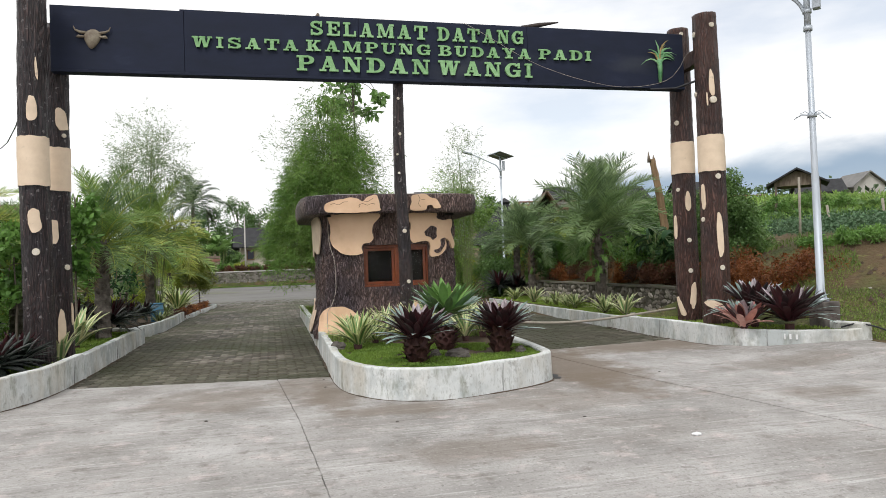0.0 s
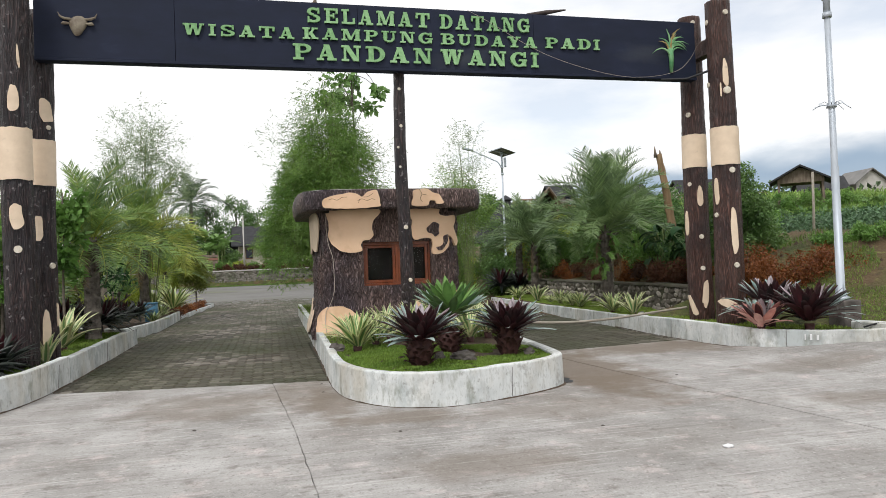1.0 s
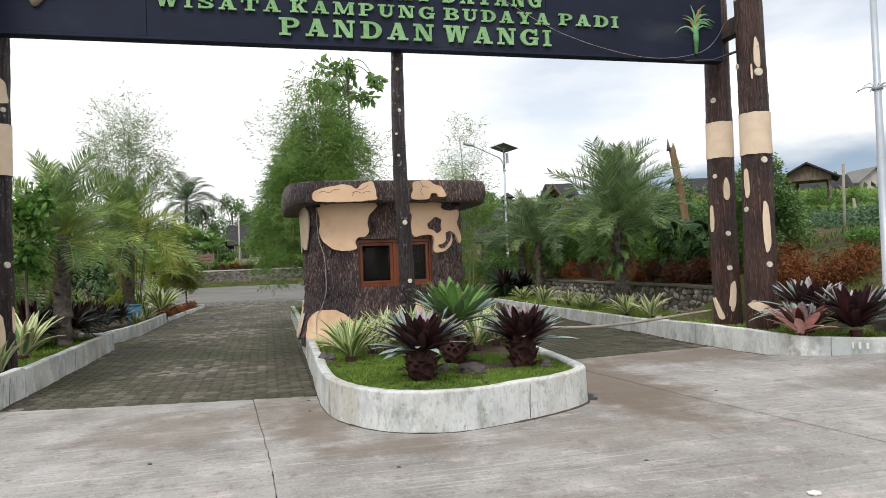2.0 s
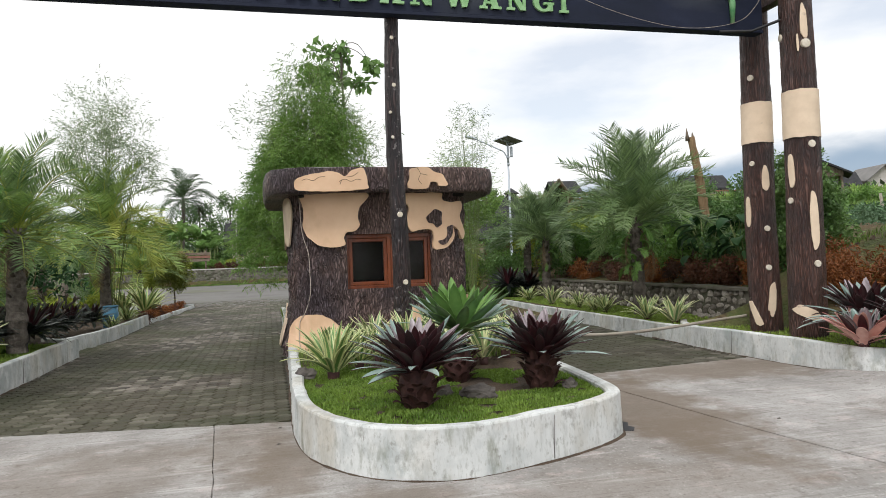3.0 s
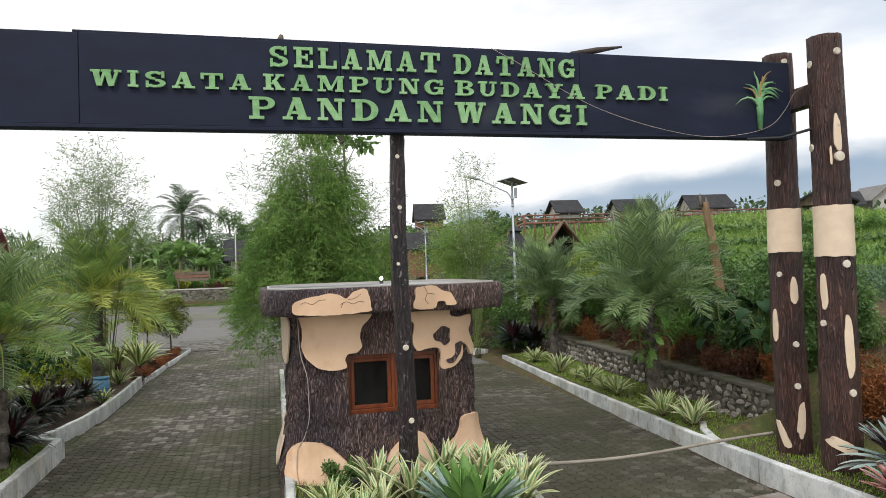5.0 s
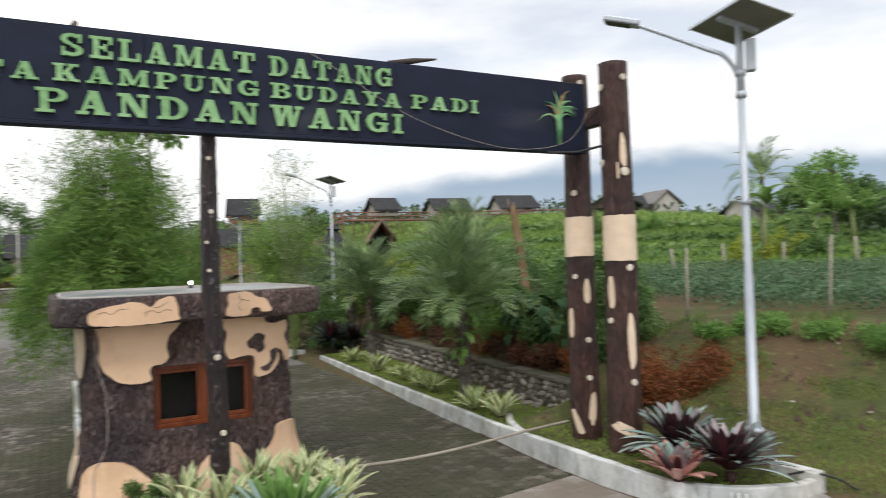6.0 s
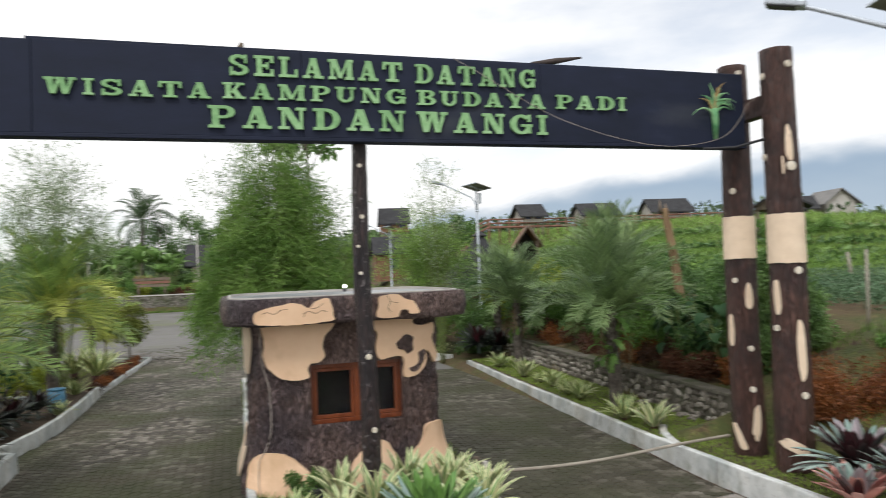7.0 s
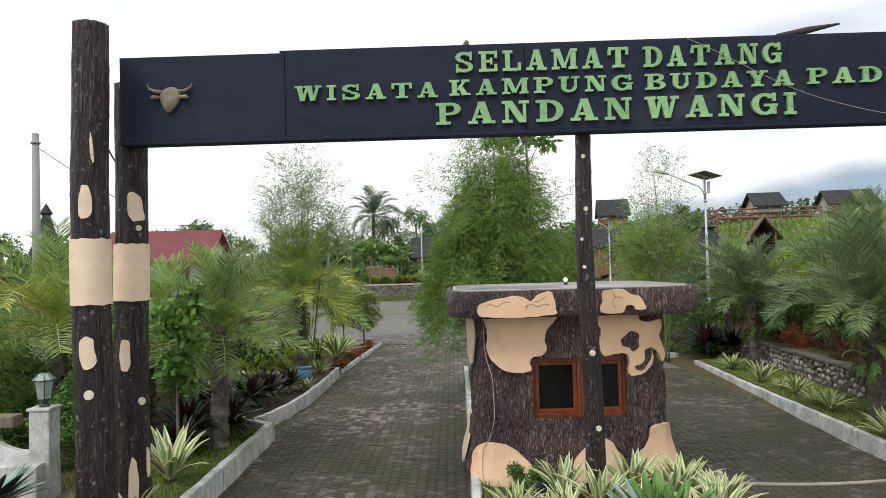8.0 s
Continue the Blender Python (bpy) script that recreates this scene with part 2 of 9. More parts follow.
def bark(name, deep, mid, high, flake=16.0, depth=0.035, worn=None, stretch=0.3):
    """Modelled, painted cement bark: upright flakes, groove shade coloured in dark, ridges paler."""
    m = bpy.data.materials.new(name)
    m.use_nodes = True
    n, l = m.node_tree.nodes, m.node_tree.links
    b = n["Principled BSDF"]
    co = n.new("ShaderNodeTexCoord")
    mp = n.new("ShaderNodeMapping")
    mp.inputs["Scale"].default_value = (1, 1, stretch)
    l.new(co.outputs["Object"], mp.inputs["Vector"])
    warp = n.new("ShaderNodeTexNoise")
    warp.inputs["Scale"].default_value, warp.inputs["Detail"].default_value = 6, 3
    l.new(mp.outputs["Vector"], warp.inputs["Vector"])
    sc = n.new("ShaderNodeVectorMath")
    sc.operation = "MULTIPLY_ADD"
    sc.inputs[1].default_value = (0.26, 0.26, 0.26)
    l.new(warp.outputs["Color"], sc.inputs[0])
    l.new(mp.outputs["Vector"], sc.inputs[2])
    vo = n.new("ShaderNodeTexVoronoi")
    vo.feature = "DISTANCE_TO_EDGE"
    vo.inputs["Scale"].default_value = flake
    l.new(sc.outputs["Vector"], vo.inputs["Vector"])
    groove = n.new("ShaderNodeMapRange")
    groove.interpolation_type = "SMOOTHSTEP"
    groove.inputs["From Max"].default_value = 0.36
    l.new(vo.outputs["Distance"], groove.inputs["Value"])
    nz = n.new("ShaderNodeTexNoise")
    nz.inputs["Scale"].default_value, nz.inputs["Detail"].default_value, nz.inputs["Roughness"].default_value = flake * 1.9, 7, 0.65
    l.new(sc.outputs["Vector"], nz.inputs["Vector"])
    hgt = n.new("ShaderNodeMath")
    hgt.operation = "MULTIPLY_ADD"
    hgt.inputs[1].default_value = 1.05
    gw = n.new("ShaderNodeMath")
    gw.operation = "MULTIPLY"
    gw.inputs[1].default_value = 0.58
    l.new(groove.outputs["Result"], gw.inputs[0])
    l.new(nz.outputs["Fac"], hgt.inputs[0])
    l.new(gw.outputs["Value"], hgt.inputs[2])
    rp = n.new("ShaderNodeValToRGB")
    e = rp.color_ramp.elements
    e.new(0.5)
    for k, (q, c) in enumerate(((0.28, deep), (0.62, mid), (0.86, high))):
        e[k].position, e[k].color = q, (*c, 1)
    half = n.new("ShaderNodeMath")
    half.operation = "MULTIPLY"
    half.inputs[1].default_value = 0.62
    l.new(hgt.outputs["Value"], half.inputs[0])
    l.new(half.outputs["Value"], rp.inputs["Fac"])
    big = n.new("ShaderNodeTexNoise")
    big.inputs["Scale"].default_value, big.inputs["Detail"].default_value = 1.3, 5
    l.new(co.outputs["Object"], big.inputs["Vector"])
    mr = n.new("ShaderNodeMapRange")
    mr.inputs["From Min"].default_value, mr.inputs["From Max"].default_value = 0.46, 0.64
    l.new(big.outputs["Fac"], mr.inputs["Value"])
    mx = n.new("ShaderNodeMix")
    mx.data_type, mx.blend_type = "RGBA", "MULTIPLY"
    mx.inputs["B"].default_value = (0.52, 0.58, 0.72, 1)
    l.new(mr.outputs["Result"], mx.inputs["Factor"])
    l.new(rp.outputs["Color"], mx.inputs["A"])
    out = mx.outputs["Result"]
    if worn:
        ch = n.new("ShaderNodeTexNoise")
        ch.inputs["Scale"].default_value, ch.inputs["Detail"].default_value = 14, 8
        l.new(co.outputs["Object"], ch.inputs["Vector"])
        cr = n.new("ShaderNodeMapRange")
        cr.inputs["From Min"].default_value, cr.inputs["From Max"].default_value = 0.64, 0.68
        l.new(ch.outputs["Fac"], cr.inputs["Value"])
        wx = n.new("ShaderNodeMix")
        wx.data_type = "RGBA"
        wx.inputs["B"].default_value = (*worn, 1)
        l.new(cr.outputs["Result"], wx.inputs["Factor"])
        l.new(out, wx.inputs["A"])
        out = wx.outputs["Result"]
    l.new(out, b.inputs["Base Color"])
    b.inputs["Roughness"].default_value = 0.44
    bp = n.new("ShaderNodeBump")
    bp.inputs["Strength"].default_value, bp.inputs["Distance"].default_value = 1.0, depth
    l.new(hgt.outputs["Value"], bp.inputs["Height"])
    l.new(bp.outputs["Normal"], b.inputs["Normal"])
    return m


BARK = bark("painted_cement_bark", (0.050, 0.030, 0.026), (0.295, 0.198, 0.178), (0.52, 0.40, 0.37), 33.0, 0.05, stretch=0.20)
BARK_POST = bark("dark_brown_cement_bark", (0.036, 0.017, 0.013), (0.120, 0.056, 0.043), (0.200, 0.108, 0.084), 36.0, 0.022, stretch=0.11)
BARK_LEFT = bark("weathered_black_bark", (0.014, 0.010, 0.012), (0.060, 0.038, 0.037), (0.14, 0.085, 0.078), 30.0, 0.028, (0.20, 0.18, 0.18), 0.13)
CREAM = material("cream_plaster", [(0.25, (0.70, 0.45, 0.28)), (0.55, (0.80, 0.55, 0.365)), (0.8, (0.86, 0.62, 0.43))], scale=1.8, detail=7, rough=0.7, bump=0.25, bump_scale=30,
                 bump_dist=0.008, stains=((0.56, 0.36, 0.21), 1.2, 0.56, 0.75))
CREAM_PALE = material("pale_cream_paint", [(0.25, (0.66, 0.51, 0.37)), (0.6, (0.80, 0.64, 0.48)), (0.8, (0.84, 0.70, 0.55))], scale=3.5, detail=7, rough=0.65, bump=0.2, bump_scale=40,
                      bump_dist=0.006, stains=((0.42, 0.32, 0.24), 6, 0.68, 0.78))
KNOT = material("cut_wood_cream", [(0.3, (0.55, 0.47, 0.36)), (0.7, (0.80, 0.75, 0.65))], scale=20, rough=0.7, bump=0.3)
CRACK = material("dark_plaster_crack", [(0.3, (0.10, 0.055, 0.035)), (0.7, (0.2, 0.12, 0.08))], scale=20, rough=0.8)
SIGN = material("black_blue_painted_board", [(0.3, (0.007, 0.011, 0.025)), (0.6, (0.013, 0.018, 0.040)), (0.85, (0.027, 0.037, 0.066))], scale=2.2, detail=8, rough=0.70,
                bump=0.25, bump_scale=60, bump_dist=0.004, stretch=(0.6, 1, 1.6), stains=((0.04, 0.046, 0.06), 0.8, 0.58, 0.8), spec=0.28)
GREEN_PAINT = material("worn_green_paint", [(0.25, (0.17, 0.34, 0.15)), (0.55, (0.27, 0.48, 0.23)), (0.85, (0.38, 0.58, 0.34))], scale=14, rough=0.75, bump=0.15, bump_scale=60,
                       bump_dist=0.002, random_vary=0.2, spec=0.2)
EMBLEM_BROWN = material("painted_emblem_brown", [(0.3, (0.12, 0.085, 0.06)), (0.5, (0.2, 0.165, 0.12)), (0.75, (0.33, 0.29, 0.22))], scale=9, rough=0.65, bump=0.5, bump_scale=20)
EMBLEM_GREEN = leafy("painted_emblem_green", (0.06, 0.24, 0.09), (0.30, 0.50, 0.26), rough=0.6, thin=0, scale=8)
EMBLEM_GOLD = material("painted_emblem_ochre", [(0.3, (0.27, 0.18, 0.06)), (0.7, (0.42, 0.32, 0.14))], scale=12, rough=0.6)
STEEL = material("galvanised_steel", [(0.3, (0.42, 0.46, 0.51)), (0.7, (0.56, 0.60, 0.65))], scale=5, rough=0.48, metal=0.3, bump=0.05, stretch=(1, 1, 0.3))
PANEL_BACK = material("panel_backsheet", [(0.3, (0.15, 0.15, 0.12)), (0.7, (0.22, 0.22, 0.18))], scale=3, rough=0.5, bump=0.05)
PANEL_FACE = material("solar_cells", [(0.3, (0.01, 0.014, 0.035)), (0.7, (0.02, 0.025, 0.06))], scale=5, rough=0.15, bump=0, spec=0.6)
DARK_METAL = material("dark_grey_metal", [(0.3, (0.05, 0.05, 0.055)), (0.7, (0.09, 0.09, 0.095))], scale=6, rough=0.5, metal=0.3, bump=0.05)
LIT = material("lit_lamp_glass", [(0.3, (0.8, 0.82, 0.8)), (0.7, (0.9, 0.9, 0.88))], scale=8, rough=0.3, bump=0)
LIT.node_tree.nodes["Principled BSDF"].inputs["Emission Color"].default_value = (1.0, 0.97, 0.9, 1)
LIT.node_tree.nodes["Principled BSDF"].inputs["Emission Strength"].default_value = 3.0
WOOD = material("varnished_orange_wood", [(0.25, (0.09, 0.020, 0.007)), (0.55, (0.19, 0.046, 0.014)), (0.85, (0.30, 0.085, 0.024))], scale=10, detail=7, rough=0.33, bump=0.12, bump_scale=40,
                stretch=(1, 1, 0.25), spec=0.5)
WOOD_GREY = material("weathered_wood", [(0.3, (0.10, 0.075, 0.055)), (0.7, (0.24, 0.19, 0.145))], scale=9, rough=0.85, bump=0.4, stretch=(1, 1, 0.2))
DARK_PLANK = material("dark_weathered_plank", [(0.3, (0.035, 0.026, 0.024)), (0.7, (0.09, 0.07, 0.062))], scale=9, rough=0.85, bump=0.4)
BAMBOO_POLE = material("dry_bamboo_pole", [(0.3, (0.22, 0.19, 0.15)), (0.7, (0.40, 0.36, 0.30))], scale=8, rough=0.6, bump=0.3, stretch=(0.3, 1, 1))
CABLE = material("grey_cable", [(0.3, (0.16, 0.15, 0.145)), (0.7, (0.26, 0.25, 0.24))], scale=8, rough=0.7, bump=0)
CABLE_PALE = material("pale_cable", [(0.3, (0.36, 0.31, 0.27)), (0.7, (0.5, 0.44, 0.38))], scale=8, rough=0.7, bump=0)
CABLE_BLACK = material("black_cable", [(0.3, (0.02, 0.02, 0.022)), (0.7, (0.035, 0.035, 0.04))], scale=8, rough=0.6, bump=0)
ROOF_WET = material("wet_roof_cement", [(0.3, (0.16, 0.17, 0.18)), (0.7, (0.32, 0.33, 0.345))], scale=1.5, detail=8, rough=0.35, bump=0.2, bump_scale=20)
STONE = material("river_stone", [(0.2, (0.11, 0.096, 0.078)), (0.55, (0.27, 0.242, 0.205)), (0.85, (0.46, 0.425, 0.37))], scale=6, detail=7, rough=0.8, bump=0.5, bump_scale=25, bump_dist=0.01,
                 random_vary=0.7)
MORTAR = material("mossy_mortar", [(0.3, (0.075, 0.068, 0.052)), (0.7, (0.17, 0.155, 0.125))], scale=4, rough=0.9, bump=0.5, stains=((0.06, 0.075, 0.03), 1.2, 0.5, 0.65))
SOIL = material("dark_soil", [(0.3, (0.045, 0.03, 0.02)), (0.7, (0.11, 0.075, 0.05))], scale=5, detail=8, rough=0.95, bump=0.8, bump_scale=30, bump_dist=0.03)
ROCK = material("grey_rock", [(0.3, (0.055, 0.047, 0.042)), (0.7, (0.17, 0.15, 0.135))], scale=6, detail=8, rough=0.85, bump=0.6, bump_scale=20)
GRASS_BLADE = leafy("lawn_grass", (0.12, 0.22, 0.03), (0.30, 0.42, 0.07), rough=0.55, thin=0.3, scale=2)
GRASS_ROUGH = leafy("rough_grass", (0.09, 0.16, 0.03), (0.24, 0.33, 0.07), rough=0.6, thin=0.3, scale=1.2)
BLADE_BRIGHT = leafy("paddy_grass", (0.15, 0.27, 0.05), (0.31, 0.45, 0.12), rough=0.6, thin=0.3, scale=0.3)
MAROON = leafy("maroon_underleaf", (0.016, 0.004, 0.006), (0.075, 0.013, 0.018), rough=0.45, thin=0.0, scale=6, spec=0.5)
SILVER_GREEN = leafy("waxy_grey_green", (0.14, 0.22, 0.19), (0.40, 0.50, 0.45), rough=0.38, thin=0.0, scale=5, spec=0.5)
SILVER_PLUM = leafy("waxy_plum_grey", (0.22, 0.165, 0.18), (0.50, 0.45, 0.47), rough=0.38, thin=0.0, scale=5, spec=0.5)
CORAL_LEAF = leafy("coral_leaf", (0.40, 0.13, 0.12), (0.66, 0.40, 0.33), rough=0.4, thin=0.0, scale=6)
BROM_GREEN = leafy("fresh_green_leaf", (0.10, 0.23, 0.05), (0.26, 0.43, 0.12), rough=0.32, thin=0.1, scale=4, spec=0.5)
BROM_UNDER = leafy("dull_green_underleaf", (0.07, 0.15, 0.04), (0.17, 0.27, 0.085), rough=0.4, thin=0.0, scale=4)
BLACK_LEAF = leafy("blackish_green_leaf", (0.010, 0.016, 0.013), (0.034, 0.042, 0.034), rough=0.3, thin=0.0, scale=5, spec=0.5)
AGAVE = striped_leaf("variegated_leaf", (0.13, 0.25, 0.075), (0.60, 0.62, 0.30), at=0.22)
AGAVE_CREAM = striped_leaf("cream_edged_leaf", (0.16, 0.29, 0.10), (0.70, 0.69, 0.40), at=0.20)
DEAD_SHEATH = material("old_leaf_bases", [(0.3, (0.035, 0.014, 0.013)), (0.6, (0.085, 0.035, 0.03)), (0.85, (0.2, 0.12, 0.09))], scale=12, rough=0.7, bump=0.6)
PALM_LEAF = leafy("date_palm_leaf", (0.105, 0.185, 0.065), (0.31, 0.42, 0.18), rough=0.42, thin=0.36, scale=2)
PALM_GREY = leafy("grey_green_palm_leaf", (0.060, 0.110, 0.048), (0.25, 0.34, 0.17), rough=0.42, thin=0.30, scale=2.5)
PALM_FRESH = leafy("fresh_palm_leaf", (0.135, 0.245, 0.06), (0.38, 0.50, 0.15), rough=0.42, thin=0.40, scale=2)
PALM_YELLOW = leafy("yellowing_palm_leaf", (0.26, 0.33, 0.06), (0.54, 0.56, 0.14), rough=0.45, thin=0.35, scale=2)
OLIVE_LEAF = leafy("olive_clipped_leaf", (0.085, 0.115, 0.020), (0.27, 0.30, 0.055), rough=0.45, thin=0.25, scale=4)
PALM_TRUNK = material("palm_trunk", [(0.3, (0.055, 0.045, 0.038)), (0.7, (0.19, 0.165, 0.14))], scale=10, rough=0.9, bump=0.9, bump_scale=18, bump_dist=0.03)
BAMBOO_LEAF = leafy("bamboo_leaf", (0.12, 0.235, 0.045), (0.34, 0.49, 0.125), rough=0.5, thin=0.42, scale=1.4)
BAMBOO_CULM = material("green_bamboo", [(0.3, (0.10, 0.14, 0.04)), (0.7, (0.22, 0.25, 0.09))], scale=8, rough=0.5, bump=0.1)
TREE_LEAF = leafy("tree_leaf", (0.060, 0.135, 0.036), (0.20, 0.32, 0.095), rough=0.45, thin=0.25, scale=1.0)
FRESH_LEAF = leafy("fresh_tree_leaf", (0.09, 0.20, 0.04), (0.22, 0.38, 0.09), rough=0.45, thin=0.3, scale=1.0)
GREY_LEAF = leafy("pale_fine_leaf", (0.19, 0.26, 0.13), (0.38, 0.46, 0.28), rough=0.5, thin=0.3, scale=1.0)
YELLOW_LEAF = leafy("lime_leaf", (0.20, 0.27, 0.03), (0.38, 0.42, 0.06), rough=0.45, thin=0.3, scale=1.0)
DARK_LEAF = leafy("large_dark_leaf", (0.018, 0.055, 0.020), (0.05, 0.11, 0.04), rough=0.6, thin=0.12, scale=2, spec=0.2)
RED_LEAF = leafy("red_brown_leaf", (0.045, 0.024, 0.014), (0.165, 0.062, 0.032), rough=0.5, thin=0.2, scale=1.5)
ORANGE_LEAF = leafy("orange_brown_leaf", (0.15, 0.045, 0.014), (0.38, 0.14, 0.035), rough=0.5, thin=0.2, scale=1.5)
BANANA_LEAF = leafy("banana_leaf", (0.12, 0.24, 0.06), (0.28, 0.42, 0.14), rough=0.4, thin=0.35, scale=1.0)
FAR_LEAF = leafy("distant_foliage", (0.055, 0.10, 0.045), (0.15, 0.21, 0.10), rough=0.7, thin=0.1, scale=0.3)
TWIG = material("grey_twig", [(0.3, (0.08, 0.065, 0.05)), (0.7, (0.2, 0.17, 0.14))], scale=12, rough=0.9, bump=0.4)
THATCH = material("black_thatch", [(0.3, (0.018, 0.018, 0.02)), (0.7, (0.05, 0.05, 0.053))], scale=2, detail=8, rough=0.85, bump=0.5, bump_scale=12, bump_dist=0.03)
WALL_PALE = material("pale_hut_wall", [(0.3, (0.42, 0.39, 0.36)), (0.7, (0.60, 0.57, 0.53))], scale=1, rough=0.8, bump=0.1)
WALL_WOOD = material("brown_board_wall", [(0.3, (0.14, 0.07, 0.04)), (0.7, (0.26, 0.14, 0.085))], scale=2, rough=0.8, bump=0.2, stretch=(3, 3, 0.4))
FENCE_RED = material("red_brown_rail", [(0.3, (0.17, 0.075, 0.05)), (0.7, (0.29, 0.15, 0.11))], scale=2, rough=0.8, bump=0.1)
ROOF_RED = material("maroon_sheet_roof", [(0.3, (0.13, 0.025, 0.03)), (0.7, (0.21, 0.05, 0.06))], scale=1, rough=0.55, bump=0.1)
BLUE_PLASTIC = material("faded_blue_plastic", [(0.3, (0.05, 0.15, 0.25)), (0.7, (0.09, 0.24, 0.36))], scale=5, rough=0.45, bump=0.05)
WHITE_PAINT = material("chalk_white_paint", [(0.3, (0.7, 0.7, 0.7)), (0.7, (0.82, 0.82, 0.82))], scale=9, rough=0.8, bump=0.1)
POLE_GREY = material("grey_concrete_pole", [(0.3, (0.25, 0.25, 0.245)), (0.7, (0.37, 0.37, 0.36))], scale=3, rough=0.85, bump=0.2, stretch=(1, 1, 0.3))


def glass():
    m = bpy.data.materials.new("dark_window_glass")
    m.use_nodes = True
    n, l = m.node_tree.nodes, m.node_tree.links
    b = n["Principled BSDF"]
    b.inputs["Base Color"].default_value = (0.9, 0.95, 0.95, 1)
    b.inputs["Roughness"].default_value = 0.04
    b.inputs["Transmission Weight"].default_value = 1.0
    b.inputs["IOR"].default_value = 1.14
    return m


GLASS = glass()


def ground_material():
    """Grass over soil: bare patches, dead grass and tufts, each a noise of its own."""
    m = material("grass_and_soil", [(0.30, (0.036, 0.048, 0.014)), (0.5, (0.068, 0.080, 0.022)), (0.7, (0.11, 0.115, 0.036))], scale=2.2, detail=12, rough=0.95, bump=0.9, bump_scale=16, bump_dist=0.06)
    return layered(m, [((0.105, 0.066, 0.036), 0.30, (1, 1, 1), 0.44, 0.55, 0.9), ((0.145, 0.092, 0.05), 1.6, (1, 1, 1), 0.54, 0.64, 0.7), ((0.05, 0.033, 0.02), 4.5, (1, 1, 1), 0.57, 0.65, 0.7), ((0.19, 0.21, 0.06), 7.0, (1, 1, 1), 0.58, 0.66, 0.6)])


GROUND = ground_material()


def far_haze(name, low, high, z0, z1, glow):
    """Distant slope: air haze painted in as glowing colour, fading out at the crest."""
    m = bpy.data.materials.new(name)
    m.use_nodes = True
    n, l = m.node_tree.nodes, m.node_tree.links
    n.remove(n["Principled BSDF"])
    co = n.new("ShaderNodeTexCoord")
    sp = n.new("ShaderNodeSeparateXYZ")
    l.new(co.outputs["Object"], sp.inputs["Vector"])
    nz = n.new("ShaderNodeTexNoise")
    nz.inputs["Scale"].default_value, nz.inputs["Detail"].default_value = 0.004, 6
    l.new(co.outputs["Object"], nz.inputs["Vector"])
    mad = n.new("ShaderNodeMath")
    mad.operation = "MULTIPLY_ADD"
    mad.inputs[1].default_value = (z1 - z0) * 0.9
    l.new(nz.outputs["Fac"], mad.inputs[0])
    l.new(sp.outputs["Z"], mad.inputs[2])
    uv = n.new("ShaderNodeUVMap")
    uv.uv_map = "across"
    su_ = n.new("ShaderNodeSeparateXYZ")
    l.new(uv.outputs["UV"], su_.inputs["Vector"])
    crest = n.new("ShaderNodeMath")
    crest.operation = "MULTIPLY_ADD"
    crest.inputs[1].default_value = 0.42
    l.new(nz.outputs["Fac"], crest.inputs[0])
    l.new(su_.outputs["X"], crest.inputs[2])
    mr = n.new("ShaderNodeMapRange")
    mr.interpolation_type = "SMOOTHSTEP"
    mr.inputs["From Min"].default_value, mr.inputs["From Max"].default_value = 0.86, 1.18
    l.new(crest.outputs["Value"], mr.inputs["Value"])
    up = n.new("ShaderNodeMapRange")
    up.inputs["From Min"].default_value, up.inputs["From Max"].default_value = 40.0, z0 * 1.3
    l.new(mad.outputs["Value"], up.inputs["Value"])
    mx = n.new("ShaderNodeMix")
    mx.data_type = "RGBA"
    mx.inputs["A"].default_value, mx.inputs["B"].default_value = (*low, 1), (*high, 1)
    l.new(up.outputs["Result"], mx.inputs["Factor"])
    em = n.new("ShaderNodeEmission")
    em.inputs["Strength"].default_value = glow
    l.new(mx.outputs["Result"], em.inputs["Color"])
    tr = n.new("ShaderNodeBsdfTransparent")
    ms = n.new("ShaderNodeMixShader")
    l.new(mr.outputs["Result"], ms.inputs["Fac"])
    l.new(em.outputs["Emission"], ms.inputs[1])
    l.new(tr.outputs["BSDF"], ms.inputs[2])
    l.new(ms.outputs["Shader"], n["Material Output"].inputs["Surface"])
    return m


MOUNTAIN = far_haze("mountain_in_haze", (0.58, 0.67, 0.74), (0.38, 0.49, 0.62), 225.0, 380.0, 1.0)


# ---- building helpers ----
def data(name, verts, faces, mats, smooth=False, slots=None, uvs=None):
    me = bpy.data.meshes.new(name)
    me.from_pydata([tuple(map(float, v)) for v in verts], [], [tuple(map(int, f)) for f in faces])
    for m in (mats if isinstance(mats, (list, tuple)) else [mats]):
        me.materials.append(m)
    if slots is not None:
        me.polygons.foreach_set("material_index", np.array(slots, dtype=np.int32))
    if smooth:
        me.polygons.foreach_set("use_smooth", np.ones(len(me.polygons), dtype=bool))
    if uvs is not None:
        lay = me.uv_layers.new(name="across")
        idx = np.zeros(len(me.loops), dtype=np.int32)
        me.loops.foreach_get("vertex_index", idx)
        lay.data.foreach_set("uv", np.array(uvs, dtype=np.float32)[idx].ravel())
    me.update()
    return me


def piece(name, me, parent=None, m=None, label=""):
    ob = new(name, me)
    ob.parent = parent
    if m is not None:
        ob.matrix_basis = m
    return tagged(ob, label)


def part(name, bm, mat, parent, label="", smooth=False):
    """Links a bmesh as one mesh object under a thing or a part."""
    me = bpy.data.meshes.new(name)
    bm.normal_update()
    bm.to_mesh(me)
    bm.free()
    me.materials.append(mat)
    if smooth:
        me.polygons.foreach_set("use_smooth", np.ones(len(me.polygons), dtype=bool))
    return piece(name, me, parent, None, label)


